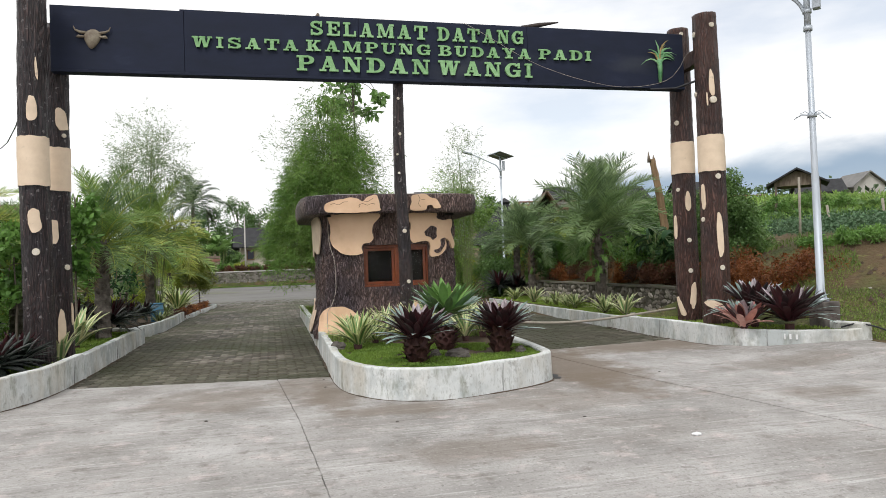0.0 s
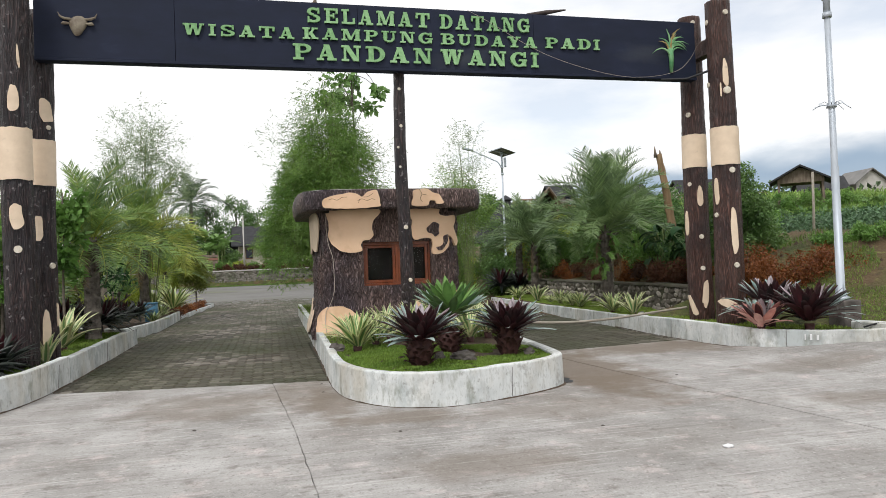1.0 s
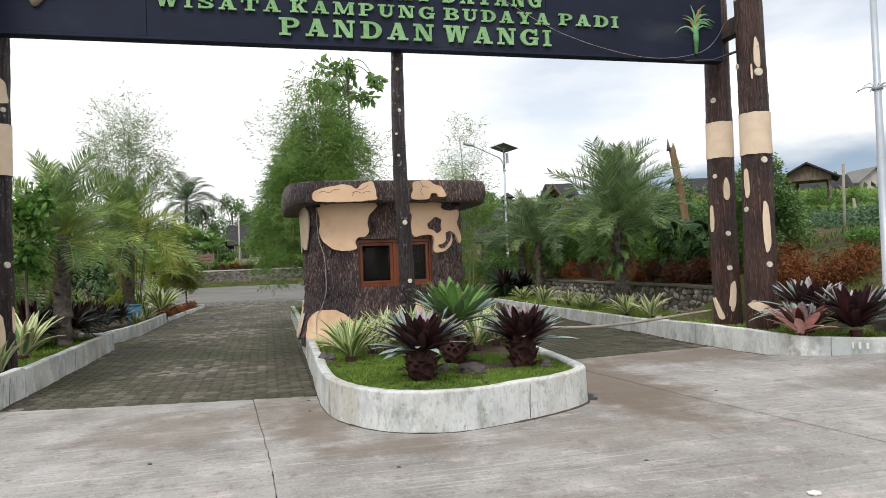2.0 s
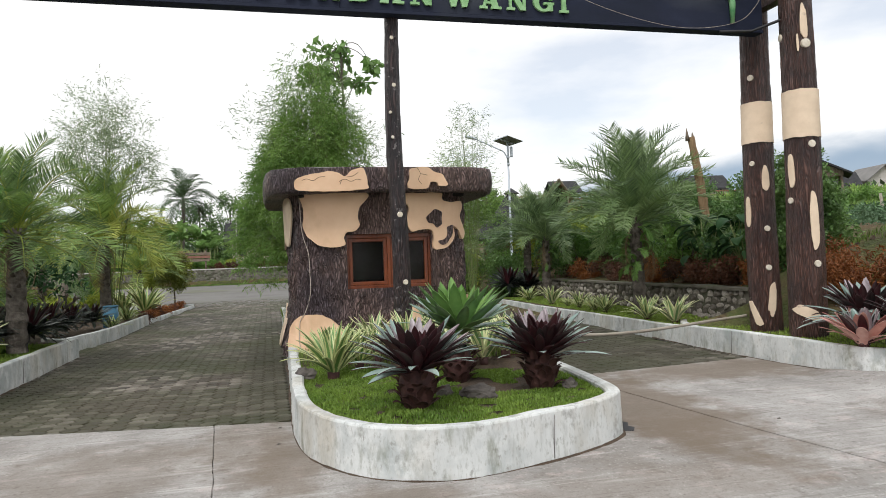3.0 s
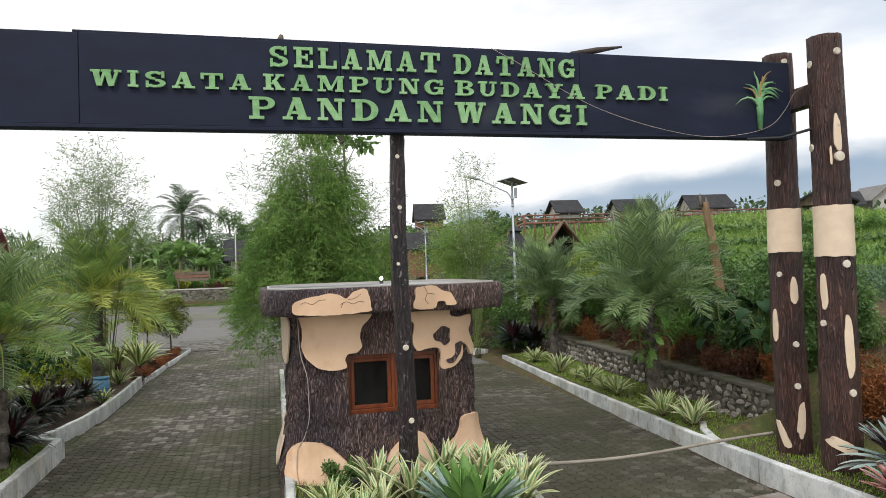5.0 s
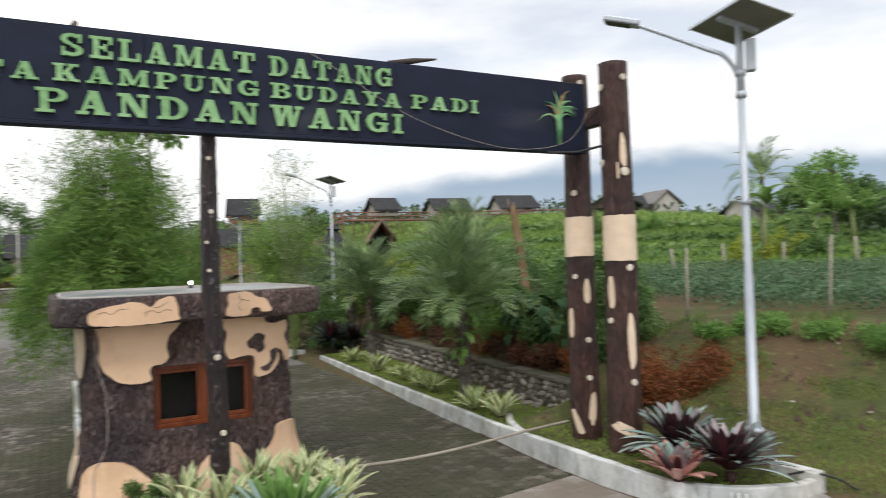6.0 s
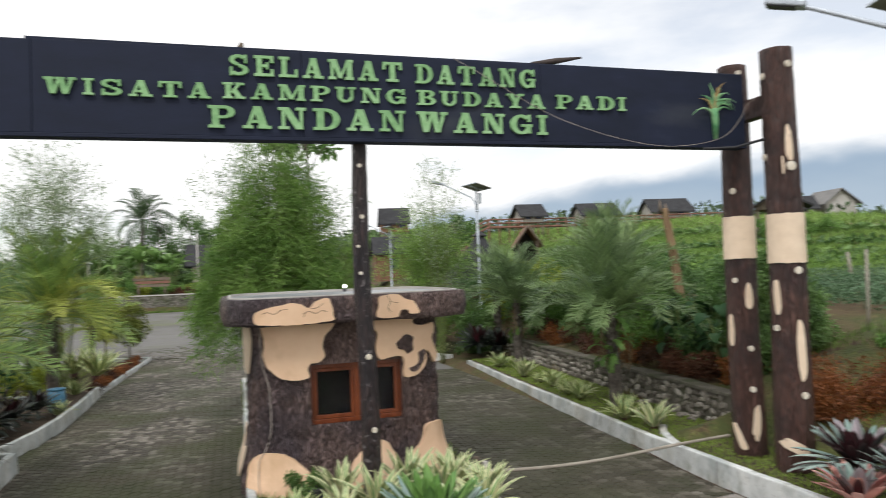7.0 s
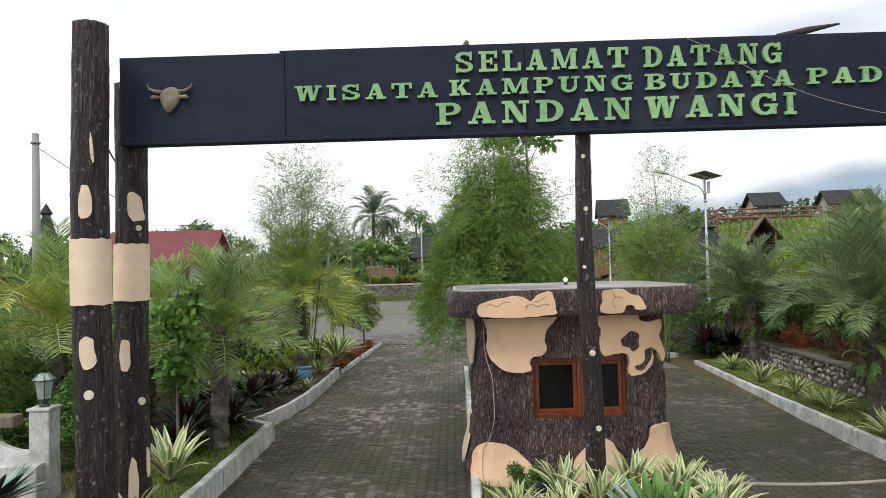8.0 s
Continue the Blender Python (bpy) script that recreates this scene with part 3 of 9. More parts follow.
def thing(name, m, label, category, group="", kind=""):
    ob = new(name)
    ob.empty_display_size = 0.2
    ob.matrix_basis = m
    return tagged(ob, label, category, group, kind)


def box(x0, x1, y0, y1, z0, z1, bevel=0.0, bm=None):
    bm = bm or bmesh.new()
    made = bmesh.ops.create_cube(bm, size=1.0, matrix=Matrix.Translation(((x0 + x1) / 2, (y0 + y1) / 2, (z0 + z1) / 2)) @ Matrix.Diagonal((x1 - x0, y1 - y0, z1 - z0, 1)))
    if bevel:
        es = list({e for v in made["verts"] for e in v.link_edges})
        bmesh.ops.bevel(bm, geom=es, offset=bevel, segments=2, affect="EDGES", profile=0.5)
    return bm


def tube(points, radii, sides=8, caps=True, wobble=0.0, rnd=None):
    """Vertices and faces of a round bar along points."""
    pts = [Vector(p) for p in points]
    vs, fs = [], []
    up = Vector((0, 0, 1))
    for i, p in enumerate(pts):
        d = (pts[min(i + 1, len(pts) - 1)] - pts[max(i - 1, 0)]).normalized()
        a = d.cross(up if abs(d.z) < 0.95 else Vector((1, 0, 0))).normalized()
        b = d.cross(a)
        r = radii[i] if isinstance(radii, (list, tuple)) else radii
        for k in range(sides):
            t = 2 * math.pi * k / sides
            rr = r * (1 + (rnd.uniform(-wobble, wobble) if wobble else 0))
            vs.append(p + a * (rr * math.cos(t)) + b * (rr * math.sin(t)))
    for i in range(len(pts) - 1):
        for k in range(sides):
            k2 = (k + 1) % sides
            fs.append((i * sides + k, i * sides + k2, (i + 1) * sides + k2, (i + 1) * sides + k))
    if caps:
        fs.append(tuple(range(sides))[::-1])
        fs.append(tuple((len(pts) - 1) * sides + k for k in range(sides)))
    return vs, fs


def bar(name, points, radii, mat, parent=None, sides=8, label="", smooth=True):
    vs, fs = tube(points, radii, sides)
    return piece(name, data(name, vs, fs, mat, smooth), parent, None, label)


class Soup:
    """Collects many small faces into one mesh."""

    def __init__(self):
        self.v, self.f, self.s, self.n = [], [], [], 0

    def add(self, vs, fs, slot=0):
        vs = np.asarray([tuple(v) for v in vs], dtype=float)
        self.v.append(vs)
        self.f.extend([tuple(i + self.n for i in f) for f in fs])
        self.s.extend([slot] * len(fs))
        self.n += len(vs)

    def mesh(self, name, mats, smooth=False):
        return data(name, np.concatenate(self.v), self.f, mats, smooth, self.s)


def smoothstep(a, b, x):
    t = min(1.0, max(0.0, (x - a) / (b - a)))
    return t * t * (3 - 2 * t)


def curve_through(points, steps=8, closed=False):
    """A smooth line through points (Catmull-Rom)."""
    pts = [Vector(p) for p in points]
    n = len(pts)
    out = []
    for i in range(n if closed else n - 1):
        p0, p1, p2, p3 = (pts[(i + k) % n] if closed else pts[min(max(i + k, 0), n - 1)] for k in (-1, 0, 1, 2))
        for s in range(steps):
            t = s / steps
            out.append(0.5 * ((2 * p1) + (p2 - p0) * t + (2 * p0 - 5 * p1 + 4 * p2 - p3) * t * t + (3 * p1 - p0 - 3 * p2 + p3) * t ** 3))
    if not closed:
        out.append(pts[-1])
    return out


def ragged(points, amount, seed, steps=8):
    """A closed outline with small irregular bends."""
    out = []
    for i, p in enumerate(curve_through([(*q, 0) for q in points], steps, True)):
        out.append((p.x + amount * noise.noise((p.x * 9, p.y * 9, seed)), p.y + amount * noise.noise((p.x * 9, p.y * 9, seed + 7))))
    return out


def fill_outline(outline, grid):
    """Triangles inside an outline, with inner points on a grid, so that the sheet can follow a curved surface."""
    from mathutils.geometry import delaunay_2d_cdt
    xs, ys = [p[0] for p in outline], [p[1] for p in outline]

    def inside(x, y):
        hit = False
        j = len(outline) - 1
        for i in range(len(outline)):
            if (ys[i] > y) != (ys[j] > y) and x < (xs[j] - xs[i]) * (y - ys[i]) / (ys[j] - ys[i]) + xs[i]:
                hit = not hit
            j = i
        return hit
    pts = [Vector(p) for p in outline]
    n = len(pts)
    gx = np.arange(min(xs) + grid / 2, max(xs), grid)
    gy = np.arange(min(ys) + grid / 2, max(ys), grid)
    pts += [Vector((x, y)) for x in gx for y in gy if inside(x, y)]
    vs, _, fs, _, _, _ = delaunay_2d_cdt(pts, [(i, (i + 1) % n) for i in range(n)], [], 0, 1e-5)
    keep = []
    for f in fs:
        c = sum((vs[i] for i in f), Vector((0, 0))) / len(f)
        if inside(c.x, c.y):
            keep.append(tuple(f))
    return [tuple(v) for v in vs], keep


def sheet_on(outline, grid, place, thick):
    """A sheet of that thickness over a surface: place(a, b, d) is the point d above the surface at (a, b)."""
    vs2, fs = fill_outline(outline, grid)
    n = len(vs2)
    vs = [place(a, b, thick) for a, b in vs2] + [place(a, b, -0.02) for a, b in vs2]
    edges = {}
    for f in fs:
        for i in range(len(f)):
            e = (f[i], f[(i + 1) % len(f)])
            edges[e] = edges.get(e, 0) + 1
    out = list(fs)
    for a, b in edges:
        if (b, a) not in edges:
            out.append((a, a + n, b + n, b))
    return vs, out


# ---- the lie of the land ----
def wall_x(y):
    return 8.75 + max(0.0, y - 13.7) * 0.055


def land(x, y):
    """Height of the ground."""
    z = -0.06
    u = (x - 11.2) * 0.845 + (y - 12.75) * 0.535
    bank = 0.04 + 0.26 * smoothstep(-4.6, -3.4, u) + 1.55 * smoothstep(-3.6, 0.3, u) ** 0.9 if x > 7.4 else z
    xw = wall_x(y)
    behind = 0.10 if x < xw + 0.12 else 0.78 + 1.1 * smoothstep(0.0, 4.5, x - xw)
    k = smoothstep(12.3, 14.2, y)
    if x > 7.4:
        edge = smoothstep(7.4, 7.6, x)
        right = bank * (1 - k) + behind * k
        if y < 12.9 and x < 8.6 + max(0, (10.0 - y)) * 0.1 and y > 9.0:
            right = min(right, 0.2)
        z = z * (1 - edge) + right * edge
        k2 = 1 - 0.62 * smoothstep(0.62, 1.15, math.atan2(x, max(y, 0.1)))
        z += 0.8 * smoothstep(2, 24, u) + 4.7 * k2 * smoothstep(22, 66, u)
    if x < -2.9:
        bed = 0.16 * smoothstep(-2.9, -3.1, x) if y < 33 else 0
        if y > 17.2:
            bed *= 0.45
        if y < 9.2:
            bed *= smoothstep(8.2, 9.2, y)
        z = z + bed
        z += 0.5 * smoothstep(-12, -40, x)
    if y > 78.2:
        z = max(z, 1.5 + 3.0 * smoothstep(80, 140, y))
    z += 0.03 * noise.noise((x * 0.8, y * 0.8, 3.1)) * (1 if (x > 8.3 or x < -3.2) else 0)
    if x > 9 and y < 30:
        z += 0.10 * noise.noise((x * 0.55, y * 0.55, 8.0)) * smoothstep(9, 10.5, x)
    return z


# ---- ground, paved surfaces, walls of the beds ----
def build_ground():
    """One sheet out to the horizon, fine near the way and coarse far off."""
    def axis(lo, near0, near1, hi, fine):
        a = list(np.arange(near0, near1 + 1e-6, fine))
        step, p = fine, near1
        while p < hi:
            step *= 1.22
            p += step
            a.append(p)
        step, p = fine, near0
        while p > lo:
            step *= 1.22
            p -= step
            a.insert(0, p)
        return a
    xs, ys = axis(-3000, -7, 22, 3000, 0.22), axis(-400, 6, 34, 3500, 0.25)
    ys = sorted(ys + [74.0, 77.7, 78.4])
    vs = [(x, y, land(x, y)) for y in ys for x in xs]
    nx = len(xs)
    fs = [(j * nx + i, j * nx + i + 1, (j + 1) * nx + i + 1, (j + 1) * nx + i) for j in range(len(ys) - 1) for i in range(nx - 1)]
    tagged(piece("ground", data("ground", vs, fs, GROUND, True)), "uneven grassy ground with bare brown soil on the bank", "ground", kind="structure")


build_ground()


def slab(name, outline, z0, z1, mat, parent=None, label="", bevel=0.006):
    """A flat slab with the given outline, its upper edge softened."""
    bm = bmesh.new()
    low = [bm.verts.new((x, y, z0)) for x, y in outline]
    f = bm.faces.new(low)
    if f.normal.z > 0 or f.calc_area() and (f.normal_update() or f.normal.z > 0):
        f.normal_flip()
    r = bmesh.ops.extrude_face_region(bm, geom=[f])
    for v in r["geom"]:
        if isinstance(v, bmesh.types.BMVert):
            v.co.z = z1
    bm.normal_update()
    bmesh.ops.recalc_face_normals(bm, faces=bm.faces)
    if bevel:
        es = [e for e in bm.edges if all(abs(v.co.z - z1) < 1e-5 for v in e.verts)]
        bmesh.ops.bevel(bm, geom=es, offset=bevel, segments=2, affect="EDGES")
    return part(name, bm, mat, parent, label)


def fine(line, step=0.12):
    """The line with points about step apart."""
    out = []
    for a, b in zip(line[:-1], line[1:]):
        a, b = Vector((*a[:2], 0)), Vector((*b[:2], 0))
        k = max(1, int((b - a).length / step))
        out += [tuple((a + (b - a) * i / k)[:2]) for i in range(k)]
    return out + [tuple(line[-1][:2])]


# concrete forecourt, cast in four fields
forecourt = tagged(new("forecourt"), "pale worn concrete forecourt cast in fields", "pavement", kind="structure")
def worn_edge(line, seed, off=0.0, step=0.09):
    """A joint's edge, broken unevenly."""
    out = []
    for k, (x, y) in enumerate(fine(line, step)):
        out.append((x + off + 0.010 * noise.noise((x * 6, y * 6, 1.0)) + 0.007 * noise.noise((x * 17, y * 17, seed)), y))
    return out


J1 = [(0.66, -14), (0.52, 0.0), (0.40, 4.6), (0.30, 7.1), (0.12, 9.86)]
J2 = [(6.3, -14), (5.35, 0.0), (4.90, 4.72), (4.72, 6.2), (4.50, 7.8), (4.40, 8.8), (4.30, 9.9), (4.25, 10.9)]
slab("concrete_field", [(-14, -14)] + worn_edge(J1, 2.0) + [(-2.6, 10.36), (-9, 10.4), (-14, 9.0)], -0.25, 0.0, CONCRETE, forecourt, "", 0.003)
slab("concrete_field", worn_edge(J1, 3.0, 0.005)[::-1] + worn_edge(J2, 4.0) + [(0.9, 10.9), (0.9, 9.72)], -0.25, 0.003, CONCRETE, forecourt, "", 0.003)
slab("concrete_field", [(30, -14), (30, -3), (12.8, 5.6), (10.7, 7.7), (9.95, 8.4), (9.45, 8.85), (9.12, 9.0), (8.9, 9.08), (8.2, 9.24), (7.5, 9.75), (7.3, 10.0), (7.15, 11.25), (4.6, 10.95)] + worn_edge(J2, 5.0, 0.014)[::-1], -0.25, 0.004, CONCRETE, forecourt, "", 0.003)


def rise(x):
    x = max(0.0, min(1.0, x))
    return x * x * (3 - 2 * x)


def concrete_apron():
    """The gently rising verge of the forecourt, up to the grass and the foot of the roadside bed."""
    def along(v, table):
        for (a, p), (b, q) in zip(table, table[1:]):
            if v <= b:
                return p + (q - p) * max(0.0, v - a) / (b - a)
        return table[-1][1]
    edge = [(3.5, 11.5), (4.5, 10.4), (6.0, 9.45), (7.5, 8.74), (8.4, 8.64), (9.0, 8.91), (10.0, 9.0)]
    foot = [(6.6, 9.75), (7.0, 10.05), (7.22, 9.66), (7.46, 9.26), (7.8, 8.96), (8.2, 8.76), (8.6, 8.71), (9.0, 8.72)]
    nu, nv = 26, 40
    vs, fs = [], []
    for j in range(nv + 1):
        for i in range(nu + 1):
            y = 3.8 + 6.3 * j / nv
            x = 6.6 + (along(y, edge) - 6.6) * i / nu
            y = min(y, along(x, foot))
            h = 0.125 * rise((x - 6.65) / 1.6) * rise((y - 4.2) / 3.6)
            vs.append((x, y, 0.0045 * (h > 0.002) + h + 0.003 * noise.noise((x * 1.3, y * 1.3, 4.0)) * (h > 0.02) - 0.012 * (h <= 0.002)))
    for j in range(nv):
        for i in range(nu):
            k = j * (nu + 1) + i
            fs.append((k, k + 1, k + nu + 2, k + nu + 1))
    rim = [j * (nu + 1) + nu for j in range(nv + 1)]
    low = len(vs)
    vs += [(vs[k][0] + 0.03, vs[k][1], -0.2) for k in rim]
    for j in range(nv):
        fs.append((rim[j], low + j, low + j + 1, rim[j + 1]))
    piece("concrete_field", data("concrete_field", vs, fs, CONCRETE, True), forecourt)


concrete_apron()

plaza = slab("plaza", [(-60, 33.2), (-2.2, 33.2), (1.0, 33.2), (1.0, 26.0), (3.8, 26.0), (4.3, 24.4), (7.9, 24.4), (9.5, 30), (14, 45), (20, 78), (-60, 78)], -0.3, -0.01, ASPHALT)
tagged(plaza, "wide grey asphalt yard with faint green stains", "pavement", kind="structure")


def kerb(name, line, height, width, label, z0=-0.1, wob=0.012, seed=1, side=1, sink=None):
    """A low whitewashed wall along a line (its outer foot), of that width to the line's left (side=1) or right (-1).
    sink: how much lower its top lies at a given y."""
    top = height
    pts = [Vector((x, y, 0)) for x, y in line]
    vs, fs = [], []
    n = len(pts)
    for i, p in enumerate(pts):
        height = top - (sink(p.y) if sink else 0.0)
        prof = [(0.0, z0), (0.004, 0.02), (0.014, height - 0.018), (0.020, height - 0.006), (0.032, height), (width - 0.02, height - 0.004), (width, height - 0.02), (width + 0.005, z0)]
        d = (pts[min(i + 1, n - 1)] - pts[max(i - 1, 0)]).normalized()
        nor = Vector((-d.y, d.x, 0)) * side
        for a, z in prof:
            q = p + nor * a
            w = wob * (noise.noise((q.x * 2.2, q.y * 2.2, z * 3 + seed)) + 0.35 * noise.noise((q.x * 9, q.y * 9, z * 9 + seed))) if z > 0 else 0
            vs.append((q.x + nor.x * w, q.y + nor.y * w, z + (w * 0.7 if z > height * 0.7 else 0)))
    m = len(prof)
    for i in range(n - 1):
        for k in range(m - 1):
            f = (i * m + k, (i + 1) * m + k, (i + 1) * m + k + 1, i * m + k + 1)
            fs.append(f if side > 0 else f[::-1])
    fs += [tuple(range(m)), tuple((n - 1) * m + k for k in range(m))[::-1]]
    return tagged(piece(name, data(name, vs, fs, WHITEWASH)), label, "planter wall", kind="structure")


# island: rounded front, straight sides
ISLAND = [(0.98, 23.4), (0.94, 18), (0.90, 14), (0.86, 11), (0.83, 9.4), (0.88, 8.6), (1.05, 8.05), (1.32, 7.68), (1.72, 7.47), (2.1, 7.48), (2.6, 7.63), (3.02, 7.82), (3.36, 8.05), (3.50, 8.28), (3.58, 8.75), (3.66, 9.6), (3.8, 11.5)]
isl = [tuple(p[:2]) for p in curve_through([(*p, 0) for p in ISLAND], 10)]
kerb("kerb_island", fine(isl, 0.1), 0.36, 0.13, "whitewashed low concrete wall round the planted island, stained", side=1)
kerb("kerb_island_back", fine([(3.8, 11.5), (4.0, 13.2)], 0.2), 0.30, 0.13, "whitewashed low concrete wall beside the booth", side=1, seed=4)
# left bed: two lengths, the second set back, then a low edging
kerb("kerb_left_mid", fine([(-2.612, 11.31), (-2.63, 13.5), (-2.66, 16.5)], 0.12), 0.36, 0.14, "whitewashed straight length of the bed wall beside the drive", side=1, seed=12)
LEFT1 = [(-9.0, 7.3), (-6.0, 7.55), (-4.2, 7.95), (-3.3, 8.45), (-2.85, 9.1), (-2.66, 10.0), (-2.62, 11.29)]
kerb("kerb_left_near", fine([tuple(p[:2]) for p in curve_through([(*p, 0) for p in LEFT1], 8)], 0.12), 0.38, 0.14, "whitewashed low bed wall with grey stains beside the drive", side=1, seed=2)
kerb("kerb_left_turn", fine([(-2.66, 16.64), (-3.05, 16.9), (-3.35, 17.3)], 0.15), 0.34, 0.12, "short returning end of a whitewashed bed wall", side=1, seed=5)
kerb("kerb_left_far", fine([(-3.30, 17.2), (-3.05, 17.75), (-2.86, 18.7), (-2.74, 20.0), (-2.68, 22), (-2.70, 24.4)], 0.15), 0.28, 0.12, "whitewashed bed wall set back from the drive", side=1, seed=3)
kerb("kerb_left_edging", fine([(-2.78, 24.6), (-2.55, 29), (-2.3, 33.0)], 0.3), 0.10, 0.10, "low stained edging of the flower bed", side=1, seed=6)
kerb("kerb_left_end", fine([(-2.3, 33.0), (-4.2, 33.6), (-7.2, 34.4)], 0.3), 0.13, 0.14, "low white edging towards the yard", side=1, seed=7)
# right bed
RIGHT = [(7.78, 24.3), (7.55, 20), (7.36, 16.5), (7.2, 14.0), (7.06, 12.2), (7.04, 11.0), (7.08, 10.2), (7.20, 9.62), (7.44, 9.22), (7.78, 8.92), (8.2, 8.72), (8.46, 8.67), (8.68, 8.67)]
kerb("kerb_right", fine([tuple(p[:2]) for p in curve_through([(*p, 0) for p in RIGHT], 8)], 0.12), 0.345, 0.14, "whitewashed low wall of the roadside bed, scuffed", side=1, seed=8, sink=lambda y: 0.035 * (1 - smoothstep(9.3, 10.6, y)) + 0.075 * smoothstep(11.6, 14.2, y) + 0.04 * smoothstep(14.2, 20.0, y))
kerb("kerb_right_end", fine([(8.87, 8.69), (8.86, 8.95), (8.84, 9.3)], 0.08), 0.38, 0.185, "blunt white end of the bed wall", side=1, seed=9)
kerb("kerb_right_inner", fine([(7.32, 12.70), (7.42, 13.05), (7.60, 13.5), (7.85, 13.9)], 0.12), 0.30, 0.13, "short white wall across the bed", side=1, seed=10)
kerb("kerb_right_far", fine([(7.95, 31.5), (7.5, 27.8), (7.35, 26.4), (7.7, 25.8)], 0.3), 0.25, 0.14, "white kerb beyond the side drive", side=1, seed=11)


# washed-up dirt along the foot of the walls
def grime(line, seed, side):
    pts = [Vector((x, y, 0)) for x, y in fine(line, 0.05)]
    vs, fs = [], []
    for i, p in enumerate(pts):
        d = (pts[min(i + 1, len(pts) - 1)] - pts[max(i - 1, 0)]).normalized()
        nor = Vector((-d.y, d.x, 0)) * side
        w = max(0.003, 0.012 + 0.028 * noise.noise((p.x * 1.6, p.y * 1.6, seed)) + 0.022 * noise.noise((p.x * 7, p.y * 7, seed)))
        vs += [p + nor * 0.02 + Vector((0, 0, 0.006 + 0.5 * w)), p - nor * w * 0.4 + Vector((0, 0, 0.007)), p - nor * w + Vector((0, 0, 0.002))]
    for i in range(len(pts) - 1):
        for k in (0, 1):
            fs.append((i * 3 + k, i * 3 + k + 1, i * 3 + 4 + k, i * 3 + 3 + k))
    tagged(piece("dirt_line", data("dirt_line", vs, fs, SOIL, True)), "dark dirt washed up along the foot of a bed wall", "dirt", kind="stuff")


grime(isl[20:-20], 1.0, 1)
grime([tuple(p[:2]) for p in curve_through([(*p, 0) for p in LEFT1], 8)], 2.0, 1)
grime([tuple(p[:2]) for p in curve_through([(*p, 0) for p in RIGHT[3:]], 8)], 3.0, 1)
grime([(-2.612, 11.31), (-2.63, 13.5), (-2.66, 16.5)], 4.0, 1)


# joints between the lengths of the bed walls
for x, y in ((7.435, 9.222), (-2.625, 10.72), (-2.632, 13.6), (7.032, 11.6), (2.62, 7.64)):
    tagged(bar("wall_joint", [(x, y, 0.02), (x + 0.004, y + 0.004, 0.17), (x + 0.014, y + 0.006, 0.33)], 0.0045, CABLE, None, 5), "thin dark joint in a whitewashed bed wall", "joint", "wall joints")


# soil in the beds
def bed(name, outline, z, label):
    tagged(slab(name, outline, z - 0.25, z, SOIL, None, "", 0.0), label, "soil", kind="structure")


inner = [(x + 0.14, y) for x, y in [(0.9, 23.4), (0.88, 18), (0.84, 14), (0.8, 11), (0.78, 9.4)]] + [(1.0, 8.7), (1.15, 8.15), (1.4, 7.8), (1.74, 7.58), (2.1, 7.58), (2.6, 7.73), (3.0, 7.92), (3.28, 8.12), (3.42, 8.35), (3.48, 8.75), (3.56, 9.6), (3.7, 11.5), (3.9, 13.2), (4.1, 15.8), (4.1, 23.4)]
bed("bed_soil_island", inner, 0.29, "dark soil of the planted island")
bed("bed_soil_left", [(-9.5, 7.45), (-6.0, 7.68), (-4.2, 8.08), (-3.35, 8.58), (-2.95, 9.2), (-2.76, 10.0), (-2.72, 11.3), (-2.73, 13.5), (-2.77, 16.45), (-3.3, 17.1), (-4.4, 17.3), (-4.6, 9.9), (-9.5, 9.4)], 0.27, "dark soil of the roadside bed")
bed("bed_soil_left_far", [(-3.12, 17.9), (-2.95, 19.5), (-2.9, 22), (-2.84, 24.4), (-4.4, 24.4), (-4.4, 17.4)], 0.18, "dark soil under the palms")
bed("bed_soil_right", [(7.9, 24.3), (7.66, 20), (7.46, 16.5), (7.3, 14.0), (7.16, 12.2), (7.15, 11.0), (7.19, 10.22), (7.31, 9.68), (7.54, 9.30), (7.85, 9.02), (8.24, 8.83), (8.82, 8.79), (8.86, 9.3), (8.9, 12.0), (8.8, 13.0), (8.85, 14.2), (9.4, 23.0), (9.5, 24.3)], 0.225, "dark soil beside the side drive")

# concrete pedestal of the lamp
tagged(part("lamp_pedestal", box(8.76, 9.08, 9.50, 9.84, 0.0, 0.66, 0.02), ROCK, None), "dark weathered concrete pedestal under the street lamp", "pedestal")


MORTAR_STONE = layered(material("mossy_wall_stone", [(0.3, (0.11, 0.10, 0.085)), (0.7, (0.24, 0.22, 0.19))], scale=2.5, rough=0.9, bump=0.3), [((0.07, 0.09, 0.04), 0.5, (1, 1, 1), 0.5, 0.62, 0.7), ((0.36, 0.34, 0.31), 3.0, (1, 1, 1), 0.58, 0.66, 0.6)])


